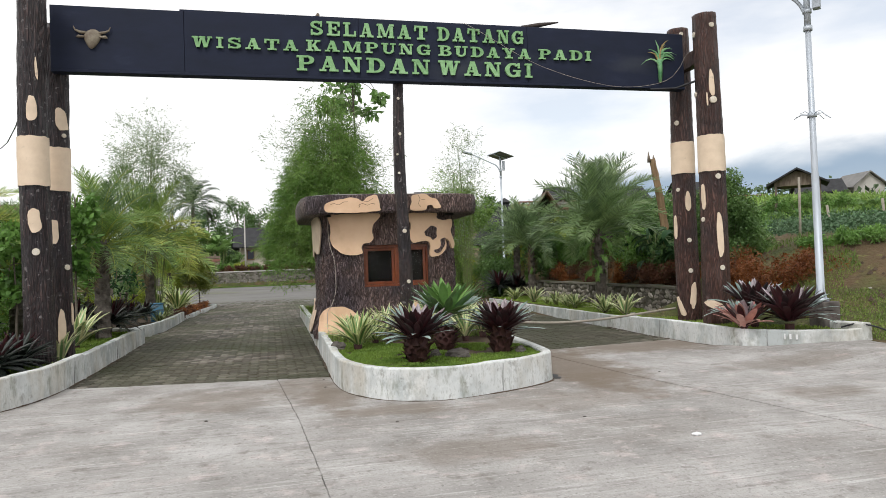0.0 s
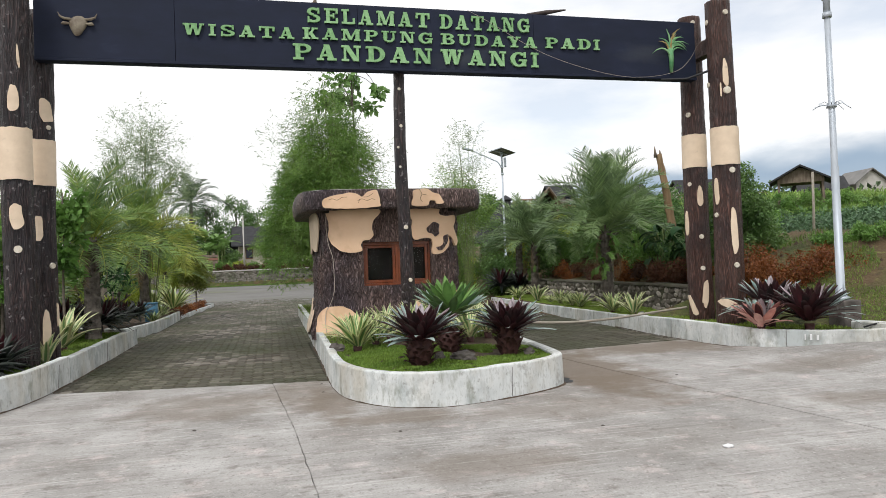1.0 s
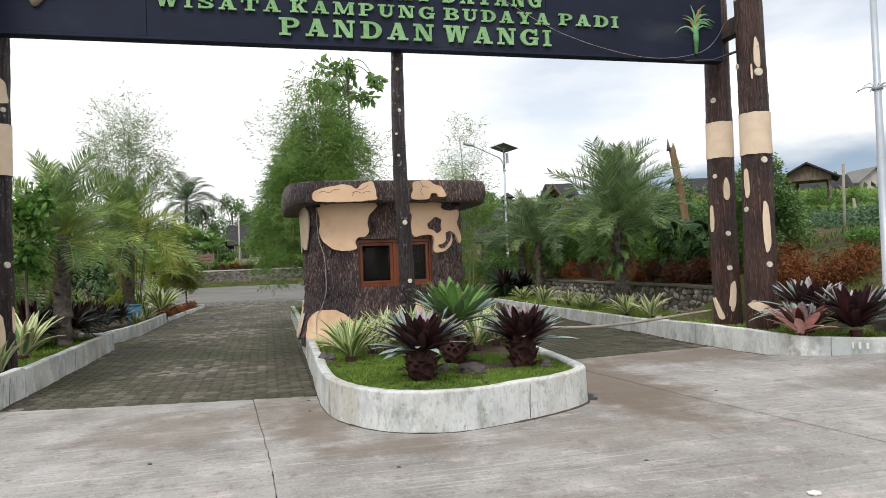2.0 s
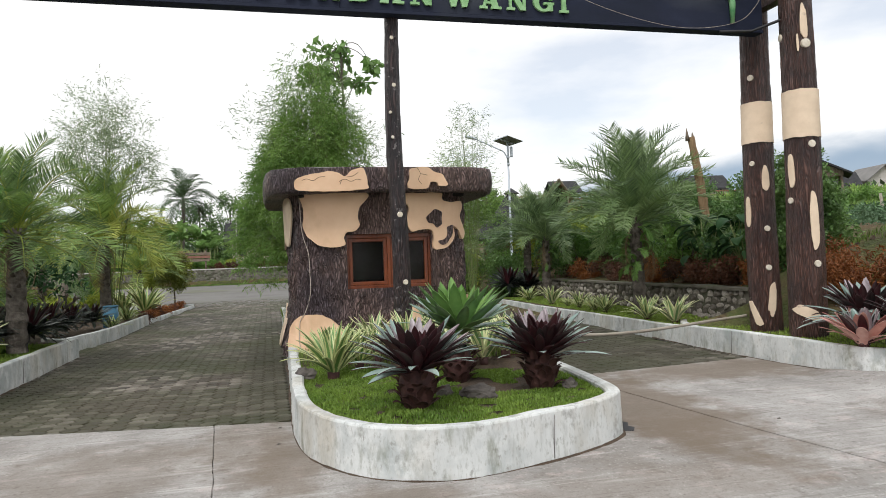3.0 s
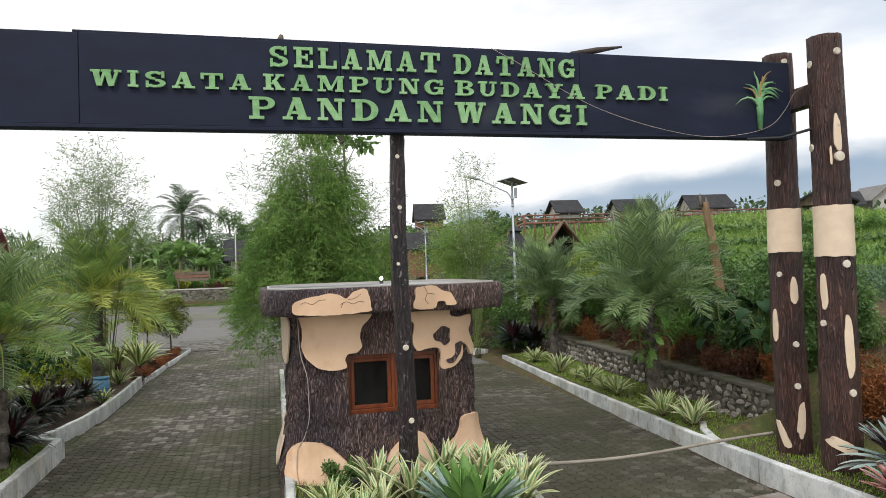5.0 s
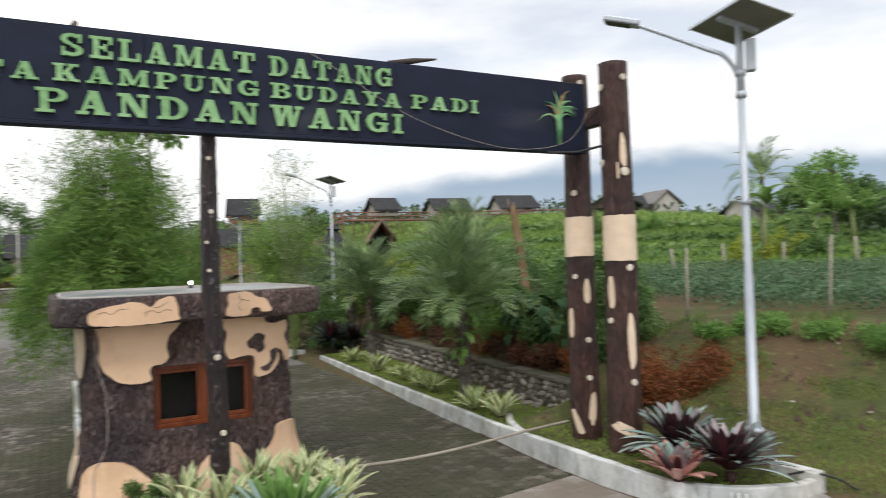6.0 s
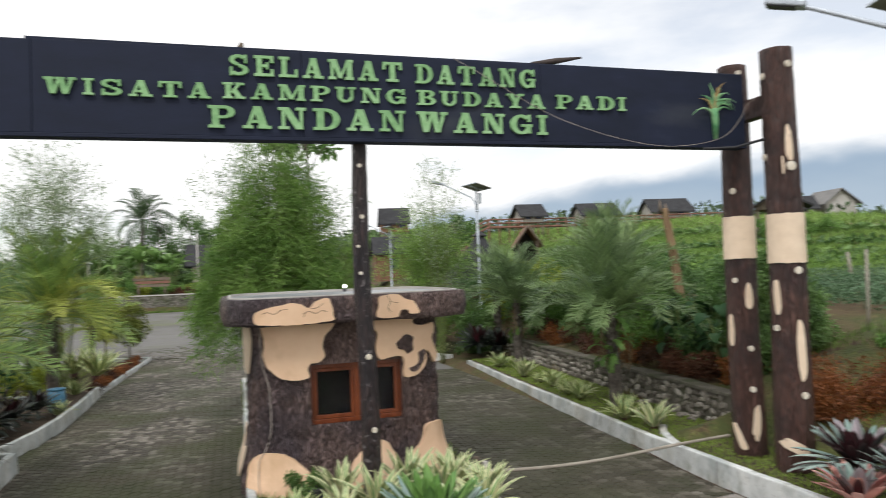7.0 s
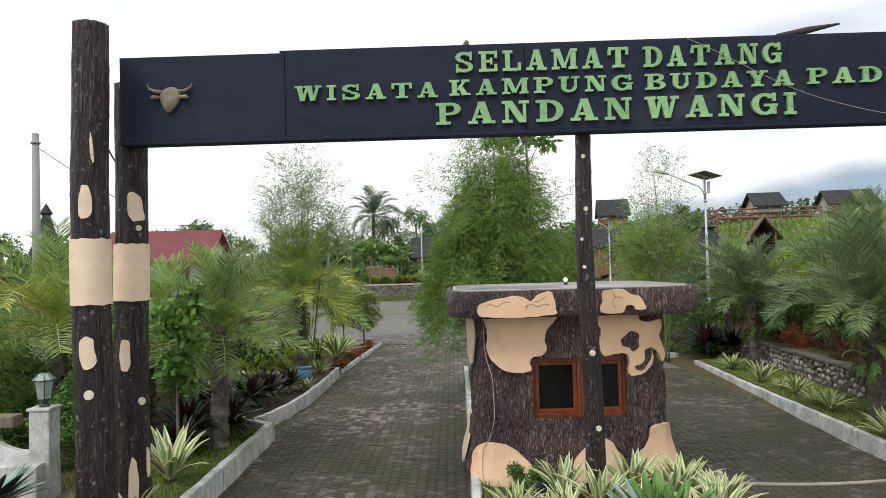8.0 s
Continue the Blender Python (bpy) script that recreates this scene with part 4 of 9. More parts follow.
# far stone wall of the yard
def build_far_wall():
    bm = bmesh.new()
    for x in np.arange(-42, 12, 1.5):
        box(x, x + 1.5, 78.0, 78.5, -0.1, 1.55 + 0.05 * math.sin(x), 0.0, bm)
    w = tagged(part("wall_yard", bm, MORTAR, None), "long low stone retaining wall with pale coping across the yard", "wall", kind="structure")
    part("coping", box(-42, 12, 77.93, 78.56, 1.58, 1.70, 0.02), WALL_PALE, w, "pale cement coping")
    rs = random.Random(5)
    sp = Soup()
    for k in range(1500):
        x, z = rs.uniform(-41.8, 11.8), rs.uniform(0.1, 1.45)
        r = rs.uniform(0.12, 0.22)
        vs = [(x + r * math.cos(t) * rs.uniform(0.8, 1.2), 77.95, z + r * 0.8 * math.sin(t) * rs.uniform(0.8, 1.2)) for t in np.linspace(0, 2 * math.pi, 8)[:-1]]
        c = [(x, 77.90, z)]
        sp.add(vs + c, [(i, (i + 1) % 7, 7) for i in range(7)])
    tagged(piece("stones", sp.mesh("stones", MORTAR_STONE), w), "grey river stones set in mortar", kind="stuff")


build_far_wall()


# ---- the gate ----
def bark_cylinder(h, r0, r1, seed, sides=72, rows=110, ridge=0.022):
    """A post of modelled bark: long ridges that wander and fork, a few swellings."""
    vs, fs = [], []
    for j in range(rows + 1):
        z = h * j / rows
        r = r0 + (r1 - r0) * j / rows
        for k in range(sides):
            t = 2 * math.pi * k / sides
            c, s = math.cos(t), math.sin(t)
            a = noise.noise((c * 3.2, s * 3.2, z * 0.9 + seed))
            b = noise.noise((c * 4.6, s * 4.6, z * 1.3 + seed * 3)) * 0.6 + 0.5 * noise.noise((c * 9.5, s * 9.5, z * 3.0 + seed * 2))
            rr = r + ridge * (1 - 2 * abs(b)) * 0.7 + 0.012 * a
            vs.append((rr * c + 0.015 * math.sin(z * 1.1 + seed), rr * s + 0.012 * math.cos(z * 0.9 + seed), z))
    for j in range(rows):
        for k in range(sides):
            k2 = (k + 1) % sides
            fs.append((j * sides + k, j * sides + k2, (j + 1) * sides + k2, (j + 1) * sides + k))
    fs.append(tuple(rows * sides + k for k in range(sides)))
    fs.append(tuple(range(sides))[::-1])
    return vs, fs


def gate_post(x, y, z0, top, r0, r1, seed, band, scars, knots, label, bark, turn):
    """A cement post shaped as a tree trunk, with a painted band, bare scars (angle, height, width, length, tilt) and cut knots (angle, height, radius).
    Angles in degrees from the side that turn names, itself measured from -y towards +x."""
    h = top - z0
    post = thing("gate_post", pose(x, y, z0), label, "gate post", "gate posts")
    vs, fs = bark_cylinder(h, r0, r1, seed)
    piece("trunk", data("trunk", vs, fs, bark, True), post)

    def on(a, b, d):
        r = r0 + (r1 - r0) * b / h + 0.012 + d
        t = radians(-90 + a + turn)
        return (r * math.cos(t) + 0.015 * math.sin(b * 1.1 + seed), r * math.sin(t) + 0.012 * math.cos(b * 0.9 + seed), b)
    lo, hi = band[0] - z0, band[1] - z0
    rows = []
    rnd = random.Random(seed * 10)
    for j in range(9):
        rows.append([on(360 * k / 48, lo + (hi - lo) * j / 8 + (0.014 * noise.noise((math.cos(k * 0.1309) * 2.5, math.sin(k * 0.1309) * 2.5, j + seed)) if j in (0, 8) else 0), 0.014 + 0.004 * noise.noise((k * 0.3, j * 0.6, seed))) for k in range(48)])
    bv = [p for r in rows for p in r]
    bf = [(j * 48 + k, j * 48 + (k + 1) % 48, (j + 1) * 48 + (k + 1) % 48, (j + 1) * 48 + k) for j in range(8) for k in range(48)]
    piece("band", data("band", bv, bf, CREAM_PALE, True), post, None, "cream painted band")
    for a, z, w, ln, tilt in scars:
        c_, s_ = math.cos(radians(tilt)), math.sin(radians(tilt))
        out = []
        for k, t in enumerate(np.linspace(0, 2 * math.pi, 29)[:-1]):
            k_ = 1 + 0.24 * noise.noise((math.cos(t) * 1.6 + a, math.sin(t) * 1.6, z * 3 + seed))
            p_, q_ = w / 2 * k_ * math.copysign(abs(math.cos(t)) ** 0.75, math.cos(t)), ln / 2 * k_ * math.copysign(abs(math.sin(t)) ** 0.75, math.sin(t))
            p_ *= 1 - 0.25 * q_ / ln
            out.append((a + math.degrees((p_ * c_ - q_ * s_) / r0), z - z0 + p_ * s_ + q_ * c_))
        sc = [(p[0] / 60.0, p[1]) for p in out]
        v, f = sheet_on(sc, 0.12, lambda p, q, d: on(p * 60.0, q, d + 0.008), 0.006)
        piece("scar", data("scar", v, f, CREAM_PALE), post, None, "bare cream scar in the bark")
    for a, z, r in knots:
        v1 = Vector(on(a, z - z0, -0.03))
        v2 = Vector(on(a, z - z0, 0.016))
        d = (v2 - v1).normalized()
        vs, fs = tube([v1, v2 - d * 0.01, v2], [r * 0.9, r * 0.86, r * 0.78], 14)
        piece("knot", data("knot", vs, fs, KNOT, False), post, None, "pale cut branch stub")
    return post


gate_post(7.93, 11.98, 0.15, 5.90, 0.215, 0.185, 3.0, (3.08, 3.69), [(-46, 2.04, 0.09, 0.44, 0), (26, 2.54, 0.10, 0.36, 0), (28, 0.75, 0.10, 0.48, -6), (-38, 0.53, 0.10, 0.40, 24)],
          [(-22, 2.77, 0.045), (24, 1.79, 0.05), (22, 1.21, 0.05), (-18, 4.06, 0.055), (26, 5.77, 0.045)], "dark brown tree-trunk gate post with cream band, at the bed", BARK_POST, -40)
gate_post(7.93, 11.10, 0.15, 5.88, 0.235, 0.195, 5.0, (3.00, 3.66), [(-40, 2.55, 0.10, 0.44, 3), (28, 1.85, 0.115, 0.78, 2), (23, 4.58, 0.10, 0.46, 0), (-4, 0.60, 0.36, 0.15, -24), (0, 4.30, 0.03, 0.25, 0)],
          [(30, 2.90, 0.06), (-46, 2.14, 0.05), (34, 1.26, 0.055), (27, 4.28, 0.075), (40, 5.64, 0.055), (-72, 4.43, 0.06), (-58, 5.52, 0.055)], "dark brown tree-trunk gate post, forward of its twin", BARK_POST, -40)
gate_post(-3.17, 11.10, 0.15, 5.88, 0.19, 0.172, 7.0, (2.82, 3.53), [(-12, 2.33, 0.15, 0.34, 0), (-10, 3.92, 0.12, 0.38, 0), (8, 4.50, 0.03, 0.3, 4)], [(-12, 1.88, 0.06)],
          "blackened tree-trunk gate post with a cream band", BARK_LEFT, 24)
gate_post(-3.08, 11.83, 0.15, 5.40, 0.185, 0.165, 9.0, (2.83, 3.50), [(10, 3.93, 0.17, 0.36, 14), (-22, 2.20, 0.11, 0.38, 0), (-2, 0.72, 0.10, 0.58, 0), (50, 0.95, 0.05, 0.35, 0)], [(22, 3.68, 0.04), (32, 1.66, 0.05)],
          "blackened tree-trunk gate post behind the sign's end", BARK_LEFT, 26)


def build_pole():
    """The slim trunk that carries the middle of the board."""
    post = thing("gate_pole", pose(2.33, 11.74, 0.2), "slim dark bark-covered pole holding up the sign board", "pole")
    rows, sides, h = 60, 20, 4.44
    vs, fs = [], []
    for j in range(rows + 1):
        z = h * j / rows
        cx = -0.055 * (z / h) + 0.025 * math.sin(z * 1.7) * (z / h)
        r = 0.112 - 0.032 * z / h
        for k in range(sides):
            t = 2 * math.pi * k / sides
            b = noise.noise((math.cos(t) * 5, math.sin(t) * 5, z * 1.6 + 11))
            rr = r + 0.012 * (1 - 2 * abs(b)) + 0.012 * max(0, noise.noise((math.cos(t) * 2, math.sin(t) * 2, z * 2.4)))
            vs.append((cx + rr * math.cos(t), rr * math.sin(t), z))
    for j in range(rows):
        for k in range(sides):
            k2 = (k + 1) % sides
            fs.append((j * sides + k, j * sides + k2, (j + 1) * sides + k2, (j + 1) * sides + k))
    piece("trunk", data("trunk", vs, fs, BARK_LEFT, True), post)
    for z, dx, r in ((1.03, 0.03, 0.035), (1.89, 0.0, 0.038), (2.88, -0.045, 0.022), (3.55, 0.0, 0.028), (4.16, 0.0, 0.026), (3.2, -0.06, 0.02)):
        cx = -0.055 * (z / h)
        v, f = tube([(cx + dx, -0.07, z), (cx + dx, -0.118 + 0.03 * z / h, z), (cx + dx, -0.128 + 0.03 * z / h, z)], [r, r, r * 0.8], 10)
        piece("knot", data("knot", v, f, KNOT), post, None, "pale cut branch stub")


build_pole()

# --- the sign board ---
SIGN_Y = 11.53
sign = thing("gate_sign", pose(0, SIGN_Y, 4.64), "long black painted sign board with raised green lettering over the entrance", "sign")


def build_board():
    for x0, x1, zt, dy in ((-3.05, -1.14, 1.00, 0.0), (-1.136, 1.62, 1.005, 0.003), (1.624, 4.62, 1.015, 0.0), (4.624, 7.74, 1.02, 0.002)):
        part("panel", box(x0, x1, dy, 0.17, 0.023, zt, 0.006), SIGN, sign)
    part("lower_edge", box(-3.05, 7.74, -0.012, 0.18, -0.02, 0.022, 0.006), SIGN, sign, "dark lower batten")
    part("upper_edge", box(-1.2, 7.74, 0.02, 0.16, 1.005, 1.035, 0.006), SIGN, sign, "dark upper batten")


build_board()

# letters: slab serifs, thick and thin strokes. Each letter is bars (x0, x1, z0, z1), slants (foot x0, x1, head x0, x1, z0, z1)
# and bows (centre x, z, outer radii, inner radii, from, to), in a box one wide and one high
T = 0.135
STROKES = {
    "I": ([(0.27, 0.73, 0, 1), (0, 1, 0, T), (0, 1, 1 - T, 1)], [], []),
    "L": ([(0.14, 0.41, 0, 1), (0, 0.56, 1 - T, 1), (0, 1, 0, T), (0.84, 1, 0, 0.40)], [], []),
    "E": ([(0.14, 0.41, 0, 1), (0, 1, 1 - T, 1), (0, 1, 0, T), (0.3, 0.7, 0.44, 0.57), (0.84, 1, 0, 0.36), (0.84, 1, 0.66, 1), (0.62, 0.74, 0.34, 0.67)], [], []),
    "T": ([(0.37, 0.64, 0, 1), (0.2, 0.8, 0, T), (0, 1, 1 - T, 1), (0, 0.14, 0.62, 1), (0.86, 1, 0.62, 1)], [], []),
    "A": ([(0.25, 0.72, 0.26, 0.39), (0, 0.36, 0, T), (0.52, 1, 0, T)], [(0.09, 0.22, 0.40, 0.54, 0, 1), (0.60, 0.90, 0.36, 0.64, 0, 1)], []),
    "M": ([(0.09, 0.20, 0, 1), (0.74, 0.95, 0, 1), (0, 0.30, 0, T), (0.66, 1, 0, T), (0, 0.26, 1 - T, 1), (0.74, 1, 1 - T, 1)], [(0.40, 0.56, 0.08, 0.32, 0.06, 1), (0.42, 0.52, 0.74, 0.84, 0.06, 1)], []),
    "N": ([(0.12, 0.24, 0, 1), (0.77, 0.89, 0, 1), (0, 0.38, 0, T), (0, 0.3, 1 - T, 1), (0.63, 1, 1 - T, 1)], [(0.62, 0.90, 0.10, 0.38, 0, 1)], []),
    "W": ([(0, 0.33, 1 - T, 1), (0.36, 0.66, 1 - T, 1), (0.76, 1, 1 - T, 1)], [(0.20, 0.36, 0.06, 0.27, 0, 1), (0.24, 0.36, 0.44, 0.53, 0, 1), (0.58, 0.74, 0.42, 0.63, 0, 1), (0.63, 0.74, 0.83, 0.93, 0, 1)], []),
    "Y": ([(0.37, 0.63, 0, 0.46), (0.2, 0.8, 0, T), (0, 0.44, 1 - T, 1), (0.62, 1, 1 - T, 1)], [(0.37, 0.63, 0.08, 0.37, 0.40, 1), (0.44, 0.63, 0.74, 0.87, 0.40, 1)], []),
    "K": ([(0.12, 0.37, 0, 1), (0, 0.48, 0, T), (0, 0.48, 1 - T, 1), (0.56, 1, 0, T), (0.58, 0.97, 1 - T, 1)], [(0.33, 0.48, 0.70, 0.86, 0.36, 1), (0.62, 0.92, 0.40, 0.62, 0, 0.60)], []),
    "P": ([(0.14, 0.40, 0, 1), (0, 0.58, 0, T), (0, 0.58, 1 - T, 1), (0.38, 0.58, 0.43, 0.54)], [], [(0.57, 0.715, 0.43, 0.285, 0.17, 0.165, -90, 90)]),
    "B": ([(0.14, 0.40, 0, 1), (0, 0.58, 0, T), (0, 0.58, 1 - T, 1), (0.38, 0.58, 0.46, 0.565)], [], [(0.56, 0.755, 0.38, 0.245, 0.14, 0.125, -90, 90), (0.57, 0.275, 0.43, 0.275, 0.18, 0.15, -90, 90)]),
    "D": ([(0.14, 0.40, 0, 1), (0, 0.48, 0, T), (0, 0.48, 1 - T, 1)], [], [(0.46, 0.5, 0.54, 0.5, 0.28, 0.365, -90, 90)]),
    "U": ([(0.12, 0.38, 0.32, 1), (0.74, 0.87, 0.32, 1), (0, 0.48, 1 - T, 1), (0.62, 1, 1 - T, 1)], [], [(0.495, 0.34, 0.375, 0.35, 0.18, 0.20, 180, 360)]),
    "G": ([(0.70, 0.94, 0.05, 0.46), (0.50, 1, 0.39, 0.51), (0.79, 0.93, 0.64, 1)], [], [(0.5, 0.5, 0.5, 0.5, 0.23, 0.36, 42, 322)]),
    "S": ([(0.79, 0.93, 0.60, 1), (0.06, 0.20, 0, 0.40)], [], [(0.5, 0.735, 0.46, 0.265, 0.20, 0.125, 28, 272), (0.5, 0.265, 0.49, 0.265, 0.22, 0.125, -152, 92)]),
}


def letter_mesh(ch, w, h):
    """One raised letter, w wide and h high, standing on its lower left corner, facing -y."""
    vs, fs = [], []

    def prism(outline, deep):
        n, m = len(outline), len(vs)
        vs.extend([(x * w, -deep, z * h) for x, z in outline] + [(x * w, 0.0, z * h) for x, z in outline])
        fs.append(tuple(m + k for k in range(n)))
        fs.extend((m + k, m + n + k, m + n + (k + 1) % n, m + (k + 1) % n) for k in range(n))
    bars, slants, bows = STROKES[ch]
    deep = 0.034
    for x0, x1, z0, z1 in bars:
        prism([(x0, z0), (x1, z0), (x1, z1), (x0, z1)], deep)
        deep += 0.0009
    for a0, a1, b0, b1, z0, z1 in slants:
        prism([(a0, z0), (a1, z0), (b1, z1), (b0, z1)], deep)
        deep += 0.0009
    for cx, cz, rx, rz, qx, qz, a, b in bows:
        steps = max(6, int(abs(b - a) / 15))
        ts = [radians(a + (b - a) * k / steps) for k in range(steps + 1)]
        for t, u in zip(ts[:-1], ts[1:]):
            prism([(cx + qx * math.cos(t), cz + qz * math.sin(t)), (cx + rx * math.cos(t), cz + rz * math.sin(t)), (cx + rx * math.cos(u), cz + rz * math.sin(u)), (cx + qx * math.cos(u), cz + qz * math.sin(u))], deep)
        deep += 0.0009
    return data("letter", vs, fs, GREEN_PAINT)


WIDE = {"I": 0.45, "M": 1.25, "W": 1.3, "T": 1.0, "L": 0.9, "E": 0.92, "P": 0.92, "S": 0.92}


def word(text, x0, x1, z0, h, gap=0.26):
    """Letters of a word spread from x0 to x1."""
    ws = [WIDE.get(c, 1.0) for c in text]
    unit = (x1 - x0) / (sum(ws) + gap * (len(text) - 1))
    x = x0
    for c, w in zip(text, ws):
        key = (c, round(unit * w, 3), round(h, 3))
        if key not in LETTERS:
            LETTERS[key] = letter_mesh(c, unit * w, h)
        piece("letter", LETTERS[key], sign, pose(x, -0.002, z0 - 4.64), "green painted raised letter " + c)
        x += unit * (w + gap)


LETTERS = {}
word("SELAMAT", 0.82, 2.80, 5.34, 0.235)
word("DATANG", 2.97, 4.54, 5.335, 0.235)
word("WISATA", -1.02, 0.62, 5.065, 0.175)
word("KAMPUNG", 0.75, 2.84, 5.075, 0.18)
word("BUDAYA", 2.98, 4.66, 5.075, 0.18)
word("PADI", 4.82, 5.83, 5.085, 0.18)
word("PANDAN", 0.59, 2.82, 4.745, 0.25)
word("WANGI", 2.97, 4.68, 4.745, 0.25)


def build_emblems():
    # buffalo head in relief
    bm = bmesh.new()
    bmesh.ops.create_uvsphere(bm, u_segments=20, v_segments=12, radius=1.0)
    for v in bm.verts:
        w = 0.075 + 0.055 * smoothstep(-0.9, 0.6, v.co.z)
        v.co = (v.co.x * w * 1.05 + 0.015 * v.co.z, v.co.y * 0.045, v.co.z * 0.15)
    head = part("buffalo_head", bm, EMBLEM_BROWN, sign, "painted buffalo head in relief", True)
    head.matrix_basis = pose(-2.46, -0.02, 0.49)
    for s in (-1, 1):
        v, f = tube([(s * 0.08, 0, 0.09), (s * 0.17, -0.01, 0.10), (s * 0.235, -0.01, 0.13), (s * 0.262, -0.01, 0.19)], [0.024, 0.022, 0.014, 0.004], 8)
        piece("horn", data("horn", v, f, EMBLEM_BROWN, True), head)
        v, f = tube([(s * 0.10, -0.01, 0.03), (s * 0.19, -0.02, 0.03), (s * 0.22, -0.02, 0.015)], [0.016, 0.026, 0.006], 8)
        piece("ear", data("ear", v, f, EMBLEM_BROWN, True), head)
    # rice plant in relief
    rnd = random.Random(3)
    stem = [(0.01, -0.02, 0.0), (0.015, -0.03, 0.25), (0.0, -0.03, 0.42)]
    v, f = tube(stem, [0.03, 0.045, 0.05], 10)
    plant = piece("rice_plant", data("rice_plant", v, f, EMBLEM_GREEN, True), sign, pose(7.21, 0.0, 0.10), "painted green rice plant in relief")
    for k in range(22):
        a = rnd.uniform(-1.15, 1.15)
        ln = rnd.uniform(0.28, 0.50)
        z0 = rnd.uniform(0.22, 0.45)
        pts = []
        for j in range(7):
            t = j / 6
            bend = a * (0.35 + 0.9 * t * t)
            pts.append((ln * t * math.sin(bend) * 0.85, -0.03 - 0.02 * rnd.random(), z0 + ln * t * math.cos(bend) * (1 - 0.25 * t * abs(a))))
        w = [0.012, 0.017, 0.018, 0.016, 0.013, 0.008, 0.002]
        vs, fs = tube(pts, w, 5)
        piece("rice_blade", data("rice_blade", vs, fs, EMBLEM_GREEN if k % 5 else EMBLEM_GOLD, True), plant)


build_emblems()

for xa in (7.84,):
    b = thing("tie_beam", pose(xa + 0.09, 11.54, 5.18), "dark timber block tying the post pair to the sign", "beam", "tie beams")
    part("timber", box(-0.09, 0.09, -0.42, 0.42, -0.14, 0.14, 0.01), BARK_POST, b)
tagged(bar("plank_end", [(4.55, 11.62, 5.68), (4.9, 11.6, 5.735), (5.25, 11.58, 5.79)], [0.03, 0.04, 0.012], DARK_PLANK, None, 6), "dark weathered stick lying over the top of the sign", "stick")
tagged(bar("small_stub", [(0.95, 11.62, 5.66), (0.97, 11.6, 5.74)], [0.05, 0.02], WOOD_GREY, None, 6), "short broken stub on top of the sign", "stick")
cab = [Vector((3.45, 11.51, 5.67)), Vector((3.8, 11.475, 5.48)), Vector((4.4, 11.47, 5.15)), Vector((4.9, 11.47, 4.93)), Vector((5.6, 11.49, 4.74)), Vector((6.3, 11.49, 4.63)), Vector((6.9, 11.49, 4.66)), Vector((7.35, 11.48, 4.78)), Vector((7.6, 11.48, 5.0)), Vector((7.72, 11.44, 5.22)), Vector((7.74, 11.3, 5.27))]
tagged(bar("sign_cable", curve_through(cab, 5), 0.0032, CABLE_PALE, None, 5), "thin pale cable hanging slack across the sign", "cable")
tagged(bar("sign_strap", [(7.0, 11.5, 4.60), (7.5, 11.46, 4.62), (7.86, 10.95, 4.72)], 0.02, CABLE_BLACK, None, 6), "dark metal tie between the sign and the front post", "tie")


# ---- the ticket booth, a cement tree stump ----
BX, BY = 2.30, 14.04
booth = thing("ticket_booth", pose(BX, BY, 0.0), "ticket booth shaped as a brown tree stump with cream plaster patches", "booth")


def swell(z):
    """Half width of the stump at a height."""
    return 1.325 + 0.13 * (1 - smoothstep(0.25, 1.0, z)) ** 1.5 + 0.015 * smoothstep(1.9, 2.5, z)


def stump(t, a, b, n=4.0):
    c, s = math.cos(t), math.sin(t)
    return a * math.copysign(abs(c) ** (2 / n), c), b * math.copysign(abs(s) ** (2 / n), s)


WIN_X0, WIN_X1, WIN_Z0, WIN_Z1 = 1.735 - BX, 2.955 - BX, 1.135, 1.905


def angle_at(x, a, n=4.0):
    """The angle at which the front of the stump reaches x."""
    c = math.copysign((abs(x) / a) ** (n / 2), x)
    return -math.acos(max(-1, min(1, c)))


